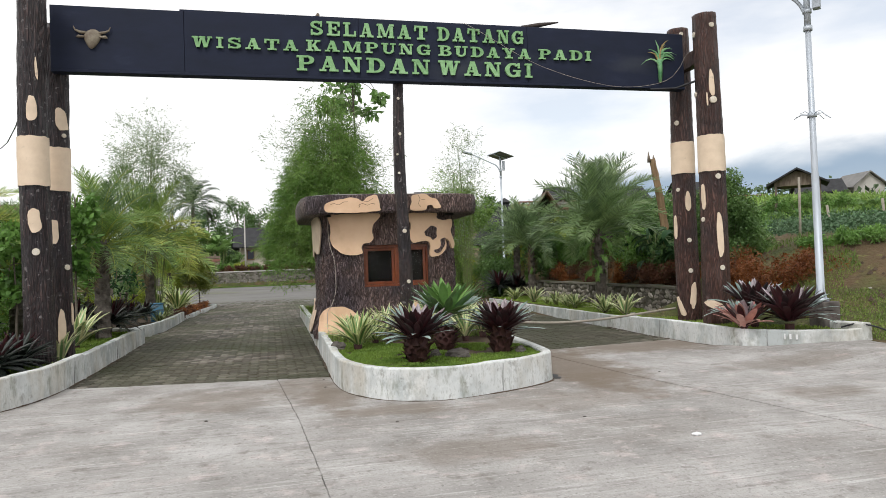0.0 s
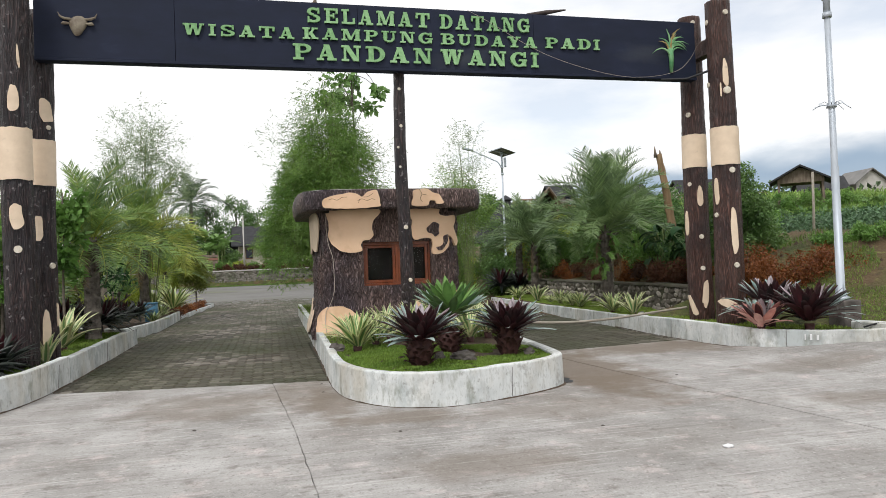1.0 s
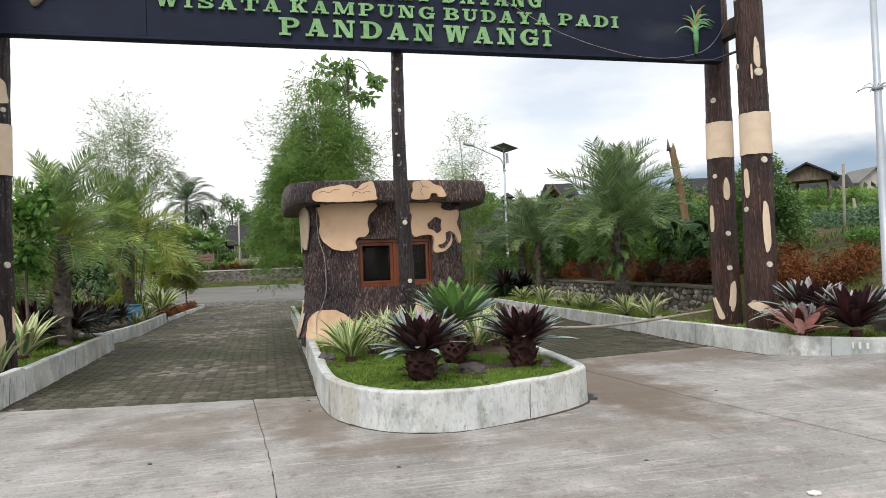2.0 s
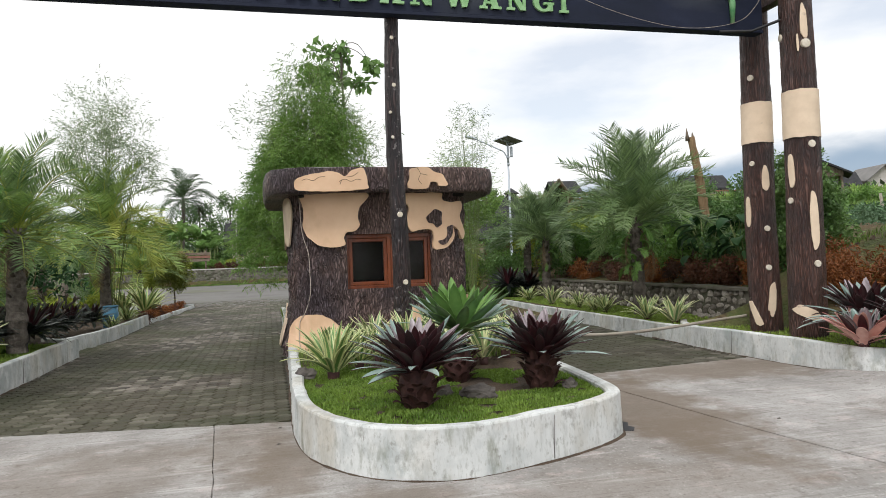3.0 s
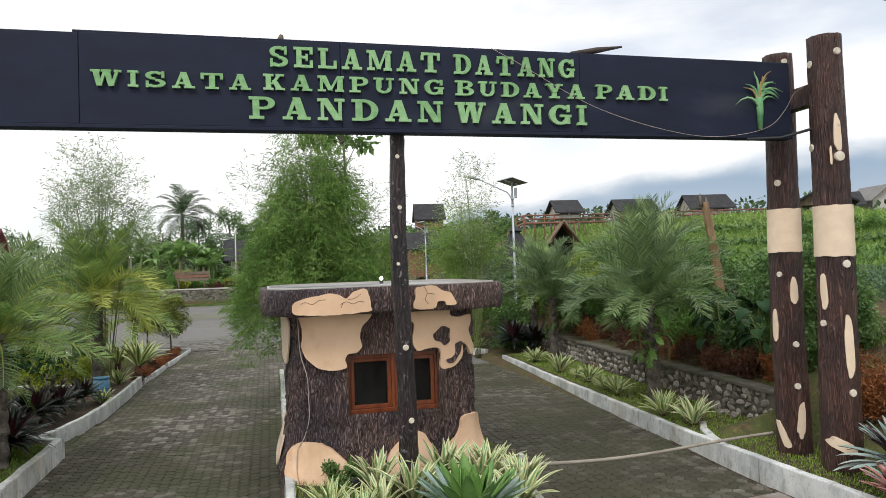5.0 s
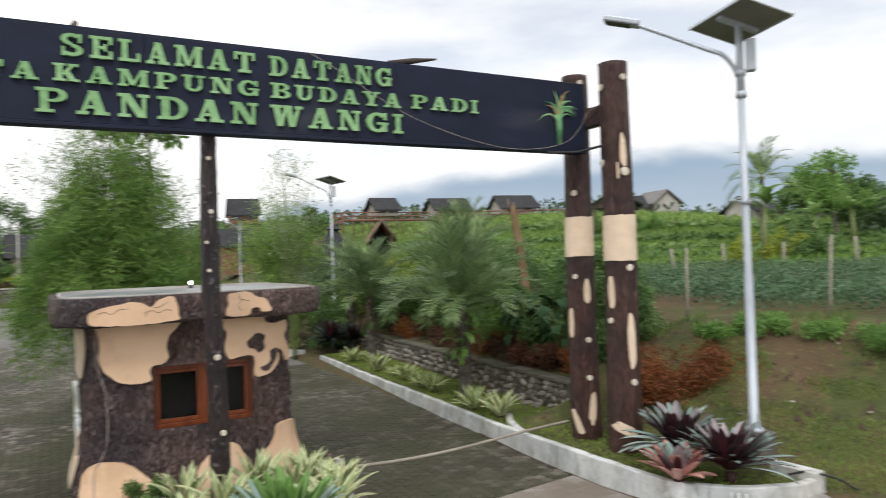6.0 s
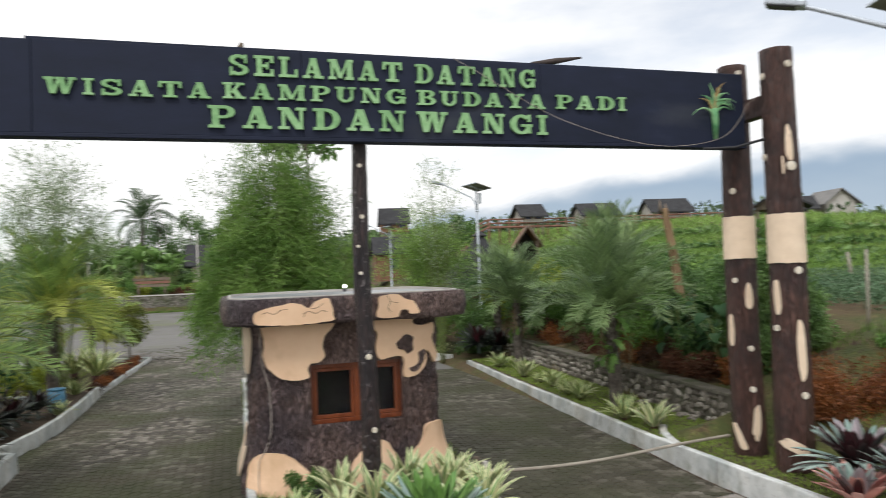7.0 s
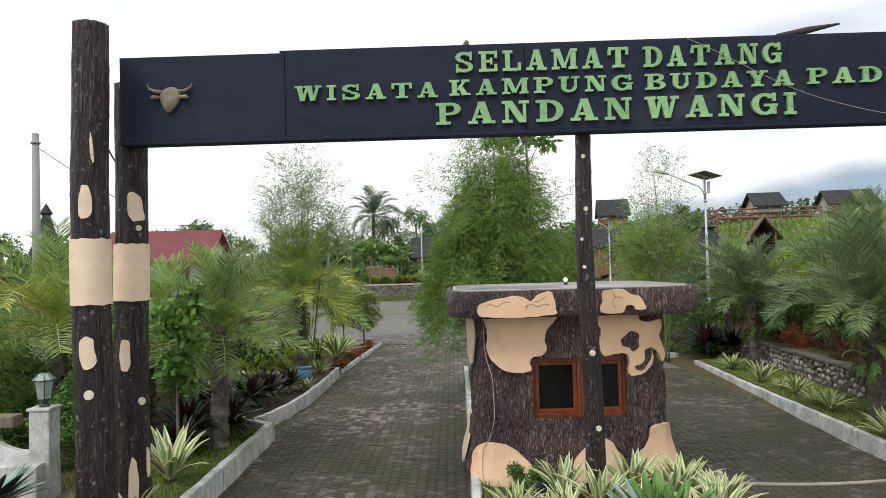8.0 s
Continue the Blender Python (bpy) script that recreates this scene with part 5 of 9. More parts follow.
def build_body():
    a0, a1 = angle_at(WIN_X0, 1.30), angle_at(WIN_X1, 1.30)
    cols = list(np.linspace(a0, a1, 70)) + list(np.linspace(a1, a0 + 2 * math.pi, 330))[1:-1]
    zs = list(np.linspace(0.2, WIN_Z0, 52)) + list(np.linspace(WIN_Z0, WIN_Z1, 40))[1:] + list(np.linspace(WIN_Z1, 2.5, 32))[1:]
    i1 = 69
    j0, j1 = 51, 90
    vs, fs = [], []
    n = len(cols)
    for j, z in enumerate(zs):
        for i, t in enumerate(cols):
            h = swell(z)
            x, y = stump(t, h, h * 1.0)
            p = Vector((x, y, z))
            e = 1.0
            if i <= i1 + 4 or i >= n - 4:
                near = max(0, WIN_Z0 - z, z - WIN_Z1)
                e = smoothstep(0.0, 0.12, near) if (0 <= i <= i1) else max(smoothstep(0.0, 0.12, near), 0.5)
            r = noise.noise((p.x * 9.5, p.y * 9.5, z * 2.6))
            r2 = noise.noise((p.x * 20, p.y * 20, z * 6 + 5))
            big = noise.noise((p.x * 1.6, p.y * 1.6, z * 1.1 + 9))
            near2 = noise.voronoi((p.x * 9 + 0.4 * r2, p.y * 9, z * 2.4 + 0.5 * r))[0]
            chip = min(1.0, (near2[1] - near2[0]) * 2.2)
            d = e * (0.030 * (0.6 - 2.0 * abs(r)) + 0.016 * r2 + 0.03 * big + 0.038 * (chip - 0.6))
            nor = Vector((x, y, 0)).normalized()
            vs.append(p + nor * d)
    for j in range(len(zs) - 1):
        for i in range(n):
            if j0 <= j < j1 and i < i1:
                continue
            i2 = (i + 1) % n
            fs.append((j * n + i, j * n + i2, (j + 1) * n + i2, (j + 1) * n + i))
    piece("stump_wall", data("stump_wall", vs, fs, BARK, True), booth, None, "brown modelled bark")


build_body()


def front(a, b, d):
    """A point of the stump's front, d above its surface, at the height b."""
    h = swell(b)
    x = max(-0.999 * h, min(0.999 * h, a))
    y = -h * (1 - (abs(x) / h) ** 4) ** (1 / 4)
    nor = Vector((math.copysign(abs(x / h) ** 2, x), -abs(y / h) ** 2, 0)).normalized()
    return Vector((x, y, b)) + nor * (d + 0.032)


def patch(name, outline, place, thick, amount, seed, grid=0.07, mat=None, label="smooth cream plaster"):
    o = ragged([(x - BX, z) for x, z in outline], amount, seed)
    v, f = sheet_on(o, grid, place, thick)
    return piece(name, data(name, v, f, mat or CREAM), booth, None, label)


patch("plaster_patch", [(1.16, 2.47), (1.30, 2.48), (1.60, 2.48), (1.98, 2.48), (2.06, 2.42), (1.95, 2.30), (1.90, 2.16), (1.93, 2.03), (1.86, 1.95), (1.76, 1.93), (1.70, 1.86), (1.72, 1.76), (1.56, 1.72), (1.40, 1.75), (1.26, 1.86), (1.19, 2.02), (1.20, 2.20), (1.18, 2.34)], front, 0.022, 0.012, 2)
patch("plaster_patch", [(2.56, 2.46), (2.80, 2.47), (3.10, 2.47), (3.12, 2.38), (3.24, 2.34), (3.42, 2.36), (3.44, 2.25), (3.40, 2.14), (3.45, 2.02), (3.50, 1.88), (3.44, 1.80), (3.36, 1.94), (3.28, 1.98), (3.30, 1.84), (3.22, 1.72), (3.08, 1.66), (2.97, 1.68), (2.96, 1.92), (2.80, 1.94), (2.64, 1.93), (2.60, 2.10), (2.62, 2.25), (2.56, 2.38)], front, 0.022, 0.012, 5)
patch("bark_island", [(2.88, 2.12), (2.96, 2.20), (3.10, 2.20), (3.08, 2.08), (3.06, 1.95), (2.98, 2.02), (2.90, 2.05)], front, 0.035, 0.04, 8, 0.06, BARK, "leftover flake of brown bark")
patch("bark_island", [(3.04, 1.76), (3.16, 1.84), (3.19, 1.97), (3.25, 2.00), (3.26, 1.90), (3.21, 1.80), (3.12, 1.73)], front, 0.035, 0.03, 9, 0.06, BARK, "leftover flake of brown bark")
patch("plaster_patch", [(0.98, 0.30), (1.00, 0.62), (1.10, 0.76), (1.28, 0.80), (1.46, 0.75), (1.62, 0.62), (1.72, 0.48), (1.70, 0.30), (1.4, 0.28)], front, 0.03, 0.015, 11)
patch("plaster_patch", [(2.18, 0.30), (2.20, 0.52), (2.30, 0.68), (2.48, 0.80), (2.62, 0.86), (2.74, 0.78), (2.82, 0.62), (2.84, 0.45), (2.84, 0.30), (2.5, 0.28)], front, 0.03, 0.015, 12)
patch("plaster_patch", [(3.04, 0.30), (3.00, 0.52), (3.06, 0.66), (3.16, 0.72), (3.22, 0.86), (3.28, 0.97), (3.44, 0.98), (3.55, 0.92), (3.60, 0.66), (3.66, 0.42), (3.66, 0.30), (3.4, 0.28)], front, 0.03, 0.015, 13)


# plaster on the stump's left flank, which faces the drive
def flank(a, b, d):
    h = swell(b)
    y = max(-0.999 * h, min(0.999 * h, a))
    x = -h * (1 - (abs(y) / h) ** 4) ** (1 / 4)
    nor = Vector((-abs(x / h) ** 2, math.copysign(abs(y / h) ** 2, y), 0)).normalized()
    return Vector((x, y, b)) + nor * (d + 0.045)


def patch_flank(outline, seed):
    o = ragged(outline, 0.004, seed)
    v, f = sheet_on(o, 0.08, flank, 0.004)
    piece("plaster_patch", data("plaster_patch", v, f, CREAM_PALE), booth, None, "pale plaster on the side wall")


patch_flank([(-0.78, 2.48), (0.9, 2.48), (0.95, 1.9), (0.3, 1.75), (-0.2, 1.85), (-0.6, 1.78), (-0.78, 1.86)], 21)
patch_flank([(-0.25, 0.3), (-0.3, 0.6), (-0.2, 0.7), (0.1, 0.6), (0.5, 0.9), (0.9, 0.5), (0.9, 0.3)], 22)


# --- roof ---
def build_roof():
    a, b, n, z0, z1 = 1.665, 1.68, 6.0, 2.46, 2.80
    cols, rows = 200, 9
    vs, fs = [], []
    for j in range(rows):
        z = z0 + (z1 - z0) * j / (rows - 1)
        for i in range(cols):
            t = 2 * math.pi * i / cols
            k = 1 - 0.02 * ((j - rows / 2) / rows) ** 2 * 4
            x, y = stump(t, a * k, b * k, n)
            r = noise.noise((x * 9, y * 9, z * 4 + 3))
            d = 0.022 * (1 - 2 * abs(r)) + 0.02 * noise.noise((x * 2, y * 2, z))
            nor = Vector((x, y, 0)).normalized()
            vs.append(Vector((x, y, z + (0.014 * noise.noise((x * 3, y * 3, j)) if j in (0, rows - 1) else 0))) + nor * d)
    for j in range(rows - 1):
        for i in range(cols):
            i2 = (i + 1) % cols
            fs.append((j * cols + i, j * cols + i2, (j + 1) * cols + i2, (j + 1) * cols + i))
    # underside, in to the wall
    m = len(vs)
    for i in range(cols):
        t = 2 * math.pi * i / cols
        x, y = stump(t, 1.22, 1.22)
        vs.append((x, y, z0 + 0.03))
    for i in range(cols):
        i2 = (i + 1) % cols
        fs.append((i2, i, m + i, m + i2))
    # rim and sunk top
    m2 = len(vs)
    for k, (s, z) in enumerate(((0.955, z1 + 0.004), (0.945, z1 - 0.025))):
        for i in range(cols):
            t = 2 * math.pi * i / cols
            x, y = stump(t, a * s, b * s, n)
            vs.append((x, y, z))
    top = (rows - 1) * cols
    for i in range(cols):
        i2 = (i + 1) % cols
        fs.append((top + i, top + i2, m2 + i2, m2 + i))
        fs.append((m2 + i, m2 + i2, m2 + cols + i2, m2 + cols + i))
    roof = piece("roof", data("roof", vs, fs, BARK, True), booth, None, "overhanging roof rim of modelled bark")
    deck = [stump(2 * math.pi * i / 80, a * 0.95, b * 0.95, n) for i in range(80)]
    piece("roof_deck", data("roof_deck", [(x, y, z1 - 0.02) for x, y in deck], [tuple(range(80))], ROOF_WET), roof, None, "wet grey cement roof deck")
    # pale upstand seen behind the rim
    vs, fs = [], []
    for i in range(80):
        x, y = deck[i]
        for s, z in ((0.992, -0.03), (0.992, 0.016), (0.972, 0.02), (0.972, -0.03)):
            vs.append((x * s, y * s, z1 + z))
    for i in range(80):
        i2 = (i + 1) % 80
        for k in range(3):
            fs.append((i * 4 + k, i2 * 4 + k, i2 * 4 + k + 1, i * 4 + k + 1))
    piece("roof_edge", data("roof_edge", vs, fs, WALL_PALE), roof, None, "pale cement edge of the roof deck")

    def rim(p, q, d):
        x = max(-0.999 * a, min(0.999 * a, p))
        y = -b * (1 - (abs(x) / a) ** n) ** (1 / n)
        nor = Vector((math.copysign(abs(x / a) ** (n - 1), x) / a, -abs(y / b) ** (n - 1) / b, 0)).normalized()
        return Vector((x, y, q)) + nor * (d + 0.02)
    for pts, sd in (([(1.04, 2.58), (1.10, 2.66), (1.26, 2.70), (1.42, 2.73), (1.54, 2.74), (1.66, 2.69), (1.72, 2.68), (1.80, 2.75), (1.94, 2.78), (1.99, 2.70), (2.0, 2.56), (1.98, 2.50), (1.62, 2.47), (1.3, 2.475), (1.08, 2.49)], 31),
                    ([(2.58, 2.50), (2.585, 2.64), (2.60, 2.76), (2.72, 2.79), (2.86, 2.785), (2.94, 2.73), (3.06, 2.68), (3.12, 2.57), (3.10, 2.53), (3.0, 2.53), (2.97, 2.58), (2.88, 2.58), (2.83, 2.50)], 32)):
        o = ragged([(x - BX, z) for x, z in pts], 0.012, sd)
        v, f = sheet_on(o, 0.08, rim, 0.025)
        piece("plaster_patch", data("plaster_patch", v, f, CREAM), roof, None, "smooth cream plaster on the rim")
    # hairline cracks with a little lip
    for pts in ([(1.14, 2.62), (1.2, 2.64), (1.28, 2.615), (1.36, 2.66), (1.44, 2.665)], [(1.62, 2.60), (1.70, 2.63), (1.78, 2.60), (1.86, 2.63), (1.92, 2.615)], [(1.72, 2.66), (1.80, 2.67), (1.88, 2.72)], [(1.66, 2.63), (1.63, 2.56)],
                [(2.70, 2.78), (2.74, 2.70), (2.71, 2.62), (2.75, 2.56)], [(2.74, 2.70), (2.84, 2.68)]):
        line = [rim(x - BX, z, 0.026) for x, z in pts]
        v, f = tube(curve_through(line, 4), 0.0035, 5)
        piece("crack", data("crack", v, f, CRACK), roof, None, "dark crack in the plaster")


build_roof()


# near-black colour that stands in for the shade indoors
ROOM_DARK = material("near_black_room_shade", [(0.3, (0.012, 0.010, 0.009)), (0.7, (0.03, 0.025, 0.022))], scale=3, rough=0.9, bump=0.1)


# --- window ---
def build_window():
    w = piece("window", data("window", *tube([(0, 0, 0), (0, 0, 0.001)], 0.001, 3), WOOD), booth, pose(0, 0, 0))
    yb = -1.19
    x0, x1, z0, z1 = WIN_X0 - 0.01, WIN_X1 + 0.01, WIN_Z0 - 0.01, WIN_Z1 + 0.01
    # reveal
    for q in ((x0 - 0.05, x0 + 0.012, z0, z1), (x1 - 0.012, x1 + 0.05, z0, z1), (x0, x1, z1 - 0.012, z1 + 0.05)):
        part("reveal", box(q[0], q[1], -1.32, -1.12, q[2], q[3], 0.004), BARK, w, "dark plastered reveal")
    fr = 0.036
    for q in ((x0 + 0.01, x0 + 0.01 + fr, z0, z1 - 0.012), (x1 - 0.01 - fr, x1 - 0.01, z0, z1 - 0.012), ((x0 + x1) / 2 - 0.022, (x0 + x1) / 2 + 0.022, z0, z1 - 0.012)):
        part("jamb", box(q[0], q[1], yb - 0.05, yb + 0.05, q[2], q[3], 0.006), WOOD, w, "varnished orange-brown wood")
    for za, zb in ((z0 - 0.01, z0 + 0.05), (z1 - 0.07, z1 - 0.012)):
        part("rail", box(x0 + 0.012, x1 - 0.012, yb - 0.047, yb + 0.047, za, zb, 0.006), WOOD, w, "varnished orange-brown wood")
    xm = (x0 + x1) / 2
    for a, b in ((x0 + fr + 0.012, xm - 0.023), (xm + 0.023, x1 - fr - 0.012)):
        sash = part("sash", box(a, a + 0.052, yb - 0.03, yb + 0.025, z0 + 0.052, z1 - 0.072, 0.006), WOOD, w, "varnished orange-brown sash")
        part("stile", box(b - 0.052, b, yb - 0.03, yb + 0.025, z0 + 0.052, z1 - 0.072, 0.006), WOOD, sash)
        part("sash_rail", box(a + 0.05, b - 0.05, yb - 0.028, yb + 0.023, z0 + 0.052, z0 + 0.103, 0.006), WOOD, sash)
        part("sash_rail", box(a + 0.05, b - 0.05, yb - 0.028, yb + 0.023, z1 - 0.12, z1 - 0.072, 0.006), WOOD, sash)
        part("pane", box(a + 0.047, b - 0.047, yb - 0.004, yb + 0.002, z0 + 0.098, z1 - 0.115), GLASS, sash, "dark glass pane")
    part("sill", box(x0 + 0.004, x1 - 0.004, -1.315, -1.12, z0 - 0.05, z0 - 0.012, 0.012), BARK, w, "dark plastered sill")
    # inside: near-black walls and an added sheet paint the room's darkness
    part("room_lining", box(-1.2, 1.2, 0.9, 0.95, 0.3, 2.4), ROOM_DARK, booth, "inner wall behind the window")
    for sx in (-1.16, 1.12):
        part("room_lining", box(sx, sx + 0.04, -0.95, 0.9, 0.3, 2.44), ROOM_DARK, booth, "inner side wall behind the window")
    part("dark_backing", box(x0 - 0.1, x1 + 0.1, -1.02, -1.0, z0 - 0.1, z1 + 0.1), ROOM_DARK, booth, "near-black sheet added behind the panes for the dark room")
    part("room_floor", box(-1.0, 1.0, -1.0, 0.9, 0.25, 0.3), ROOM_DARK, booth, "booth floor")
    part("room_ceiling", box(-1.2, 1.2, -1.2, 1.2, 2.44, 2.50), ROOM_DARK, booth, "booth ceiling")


build_window()
cable = [front(1.15 - BX, 2.47, 0.03), front(1.17 - BX, 2.3, 0.045), front(1.18 - BX, 2.1, 0.05), front(1.20 - BX, 1.9, 0.05), front(1.25 - BX, 1.65, 0.03), front(1.26 - BX, 1.4, 0.03), front(1.26 - BX, 1.1, 0.03), front(1.20 - BX, 0.85, 0.04), front(1.13 - BX, 0.7, 0.05), front(1.10 - BX, 0.45, 0.04), front(1.12 - BX, 0.3, 0.04)]
piece("cable", data("cable", *tube(curve_through(cable, 5), 0.006, 6), CABLE_PALE, True), booth, None, "thin pale cable down the wall")
# light on the roof
lamp = thing("roof_light", pose(2.62, 15.3, 2.78), "small white lamp globe on the booth roof", "lamp")
bm = bmesh.new()
bmesh.ops.create_uvsphere(bm, u_segments=16, v_segments=10, radius=0.032)
for v in bm.verts:
    v.co.z = v.co.z * 1.1 + 0.09
part("globe", bm, LIT, lamp, "glowing white glass globe", True)
part("base", box(-0.03, 0.03, -0.03, 0.03, -0.01, 0.05, 0.005), DARK_METAL, lamp)


# ---- barrier pole and its stub posts ----
rail = thing("barrier_pole", pose(0, 0, 0), "long bent bamboo barrier pole across the side drive", "barrier")
pts = curve_through([(3.86, 12.06, 0.455), (4.3, 12.14, 0.40), (4.9, 12.25, 0.345), (5.5, 12.36, 0.31), (6.1, 12.42, 0.315), (6.6, 12.43, 0.345), (7.1, 12.38, 0.395), (7.78, 12.22, 0.475)], 6)
piece("pole", data("pole", *tube(pts, [0.026 - 0.004 * i / len(pts) for i in range(len(pts))], 8), BAMBOO_POLE, True), rail)
for k in range(3, len(pts) - 1, 4):
    d = (Vector(pts[k + 1]) - Vector(pts[k])).normalized() * 0.012
    piece("node_ring", data("node_ring", *tube([Vector(pts[k]) - d, pts[k], Vector(pts[k]) + d], [0.025, 0.029, 0.025], 8), BAMBOO_POLE, True), rail)
for dx, h, dy in ((0.0, 0.34, 0.05), (0.075, 0.30, -0.06)):
    p = thing("barrier_stub", pose(3.77 + dx, 12.08 + dy, 0.30), "short weathered wooden stub post holding the barrier", "post", "barrier stubs")
    part("post", box(-0.03, 0.03, -0.035, 0.035, -0.05, h, 0.010), WALL_PALE if dx else WOOD_GREY, p)
    piece("bolt_hole", data("bolt_hole", *tube([(0, -0.037, h - 0.08), (0, -0.025, h - 0.08)], 0.012, 8), DARK_METAL), p)


# ---- street lamps ----
def street_lamp(x, y, z, h, aim, label, scale=1.0, ring=False):
    """A solar street lamp: tapered pole, arm with a head, tilted panel, control box. aim: direction of the arm, degrees from +x."""
    la = thing("street_lamp", pose(x, y, z, 0, 0, aim), label, "street lamp", "street lamps")
    r = 0.062 * scale
    bar("pole", [(0, 0, 0), (0, 0, 0.05), (0, 0, 0.06), (0, 0, h * 0.38), (0, 0, h * 0.39), (0, 0, h - 0.62)], [r * 1.9, r * 1.9, r, r * 0.95, r * 0.82, r * 0.7], STEEL, la, 14)
    for k in range(4):
        t = math.pi / 4 + k * math.pi / 2
        v, f = [(math.cos(t) * r, math.sin(t) * r, 0.05), (math.cos(t) * r * 1.9, math.sin(t) * r * 1.9, 0.05), (math.cos(t) * r, math.sin(t) * r, 0.28)], [(0, 1, 2)]
        v = v + [(a + 0.008, b + 0.008, c) for a, b, c in v]
        piece("gusset", data("gusset", v, [(0, 1, 2), (5, 4, 3), (0, 3, 4, 1), (1, 4, 5, 2), (2, 5, 3, 0)], STEEL), la)
    bar("upper_tube", [(0, 0, h - 0.95), (0, 0, h - 0.05)], [r * 0.85, r * 0.7], STEEL, la, 12)
    for zz in (h - 0.97, h - 0.68):
        bar("clamp", [(0, 0, zz - 0.04), (0, 0, zz + 0.04)], r * 1.12, STEEL, la, 12)
    arm_pts = curve_through([(r * 0.5, 0, h - 0.72), (0.10, 0, h - 0.55), (0.22, 0, h - 0.40), (0.40, 0, h - 0.31), (0.9, 0, h - 0.05), (1.32, 0, h + 0.16)], 5)
    bar("arm", arm_pts, 0.03 * scale, STEEL, la, 10)
    bm = box(1.28, 1.78, -0.12, 0.12, -0.035, 0.045, 0.02)
    bmesh.ops.transform(bm, matrix=Matrix.Translation((0, 0, h + 0.17)) @ Matrix.Rotation(radians(-16), 4, "Y"), verts=bm.verts, space=Matrix.Translation((-1.32, 0, 0)))
    head = part("lamp_head", bm, STEEL, la)
    bm = box(1.40, 1.74, -0.09, 0.09, -0.048, -0.036, 0.004)
    bmesh.ops.transform(bm, matrix=Matrix.Translation((0, 0, h + 0.17)) @ Matrix.Rotation(radians(-16), 4, "Y"), verts=bm.verts, space=Matrix.Translation((-1.32, 0, 0)))
    part("lamp_lens", bm, DARK_METAL, head, "dark lamp glass")
    bmx = Matrix.Translation((0, 0, h)) @ Matrix.Rotation(radians(-60), 4, "Z") @ Matrix.Rotation(radians(16), 4, "X")
    bm = box(-0.62, 0.62, -0.36, 0.36, 0.0, 0.018, 0.003)
    bmesh.ops.transform(bm, matrix=bmx, verts=bm.verts)
    panel = part("solar_panel", bm, PANEL_BACK, la, "grey-green back of a solar panel")
    bm = box(-0.60, 0.60, -0.34, 0.34, 0.019, 0.024)
    bmesh.ops.transform(bm, matrix=bmx, verts=bm.verts)
    part("cells", bm, PANEL_FACE, panel, "dark blue solar cells")
    for q in ((-0.63, 0.63, -0.375, -0.355), (-0.63, 0.63, 0.355, 0.375)):
        bm = box(q[0], q[1], q[2], q[3], -0.012, 0.03, 0.002)
        bmesh.ops.transform(bm, matrix=bmx, verts=bm.verts)
        part("panel_rail", bm, STEEL, panel)
    bm = box(-0.05, 0.05, -0.3, 0.3, -0.05, -0.001, 0.004)
    bmesh.ops.transform(bm, matrix=bmx, verts=bm.verts)
    part("panel_bracket", bm, STEEL, panel)
    bm = box(-0.20, -0.08, -0.11, 0.05, h - 0.66, h - 0.24, 0.012)
    part("control_box", bm, STEEL, la, "pale grey control box")
    if ring:
        bar("wire_collar", [(0, 0, 3.05), (0, 0, 3.11)], r * 1.15, STEEL, la, 12)
        for k in range(9):
            t = k * 0.7 + 0.3 * math.sin(k)
            bar("wire_end", [(0, 0, 3.08), (0.15 * math.cos(t), 0.15 * math.sin(t), 3.12 + 0.02 * math.sin(k * 2)), (0.27 * math.cos(t), 0.27 * math.sin(t), 3.05 + 0.05 * math.sin(k))], 0.006, STEEL, la, 4)
    return la


street_lamp(8.86, 9.66, 0.66, 5.50, 132.0, "tall galvanised solar street lamp on a dark pedestal", 1.0, True)
street_lamp(10.45, 30.2, 0.9, 5.5, 160.0, "galvanised solar street lamp beyond the palms", 0.9)
street_lamp(11.7, 52.0, land(11.7, 52.0), 6.2 - land(11.7, 52.0), 160.0, "galvanised solar street lamp across the yard", 0.9)


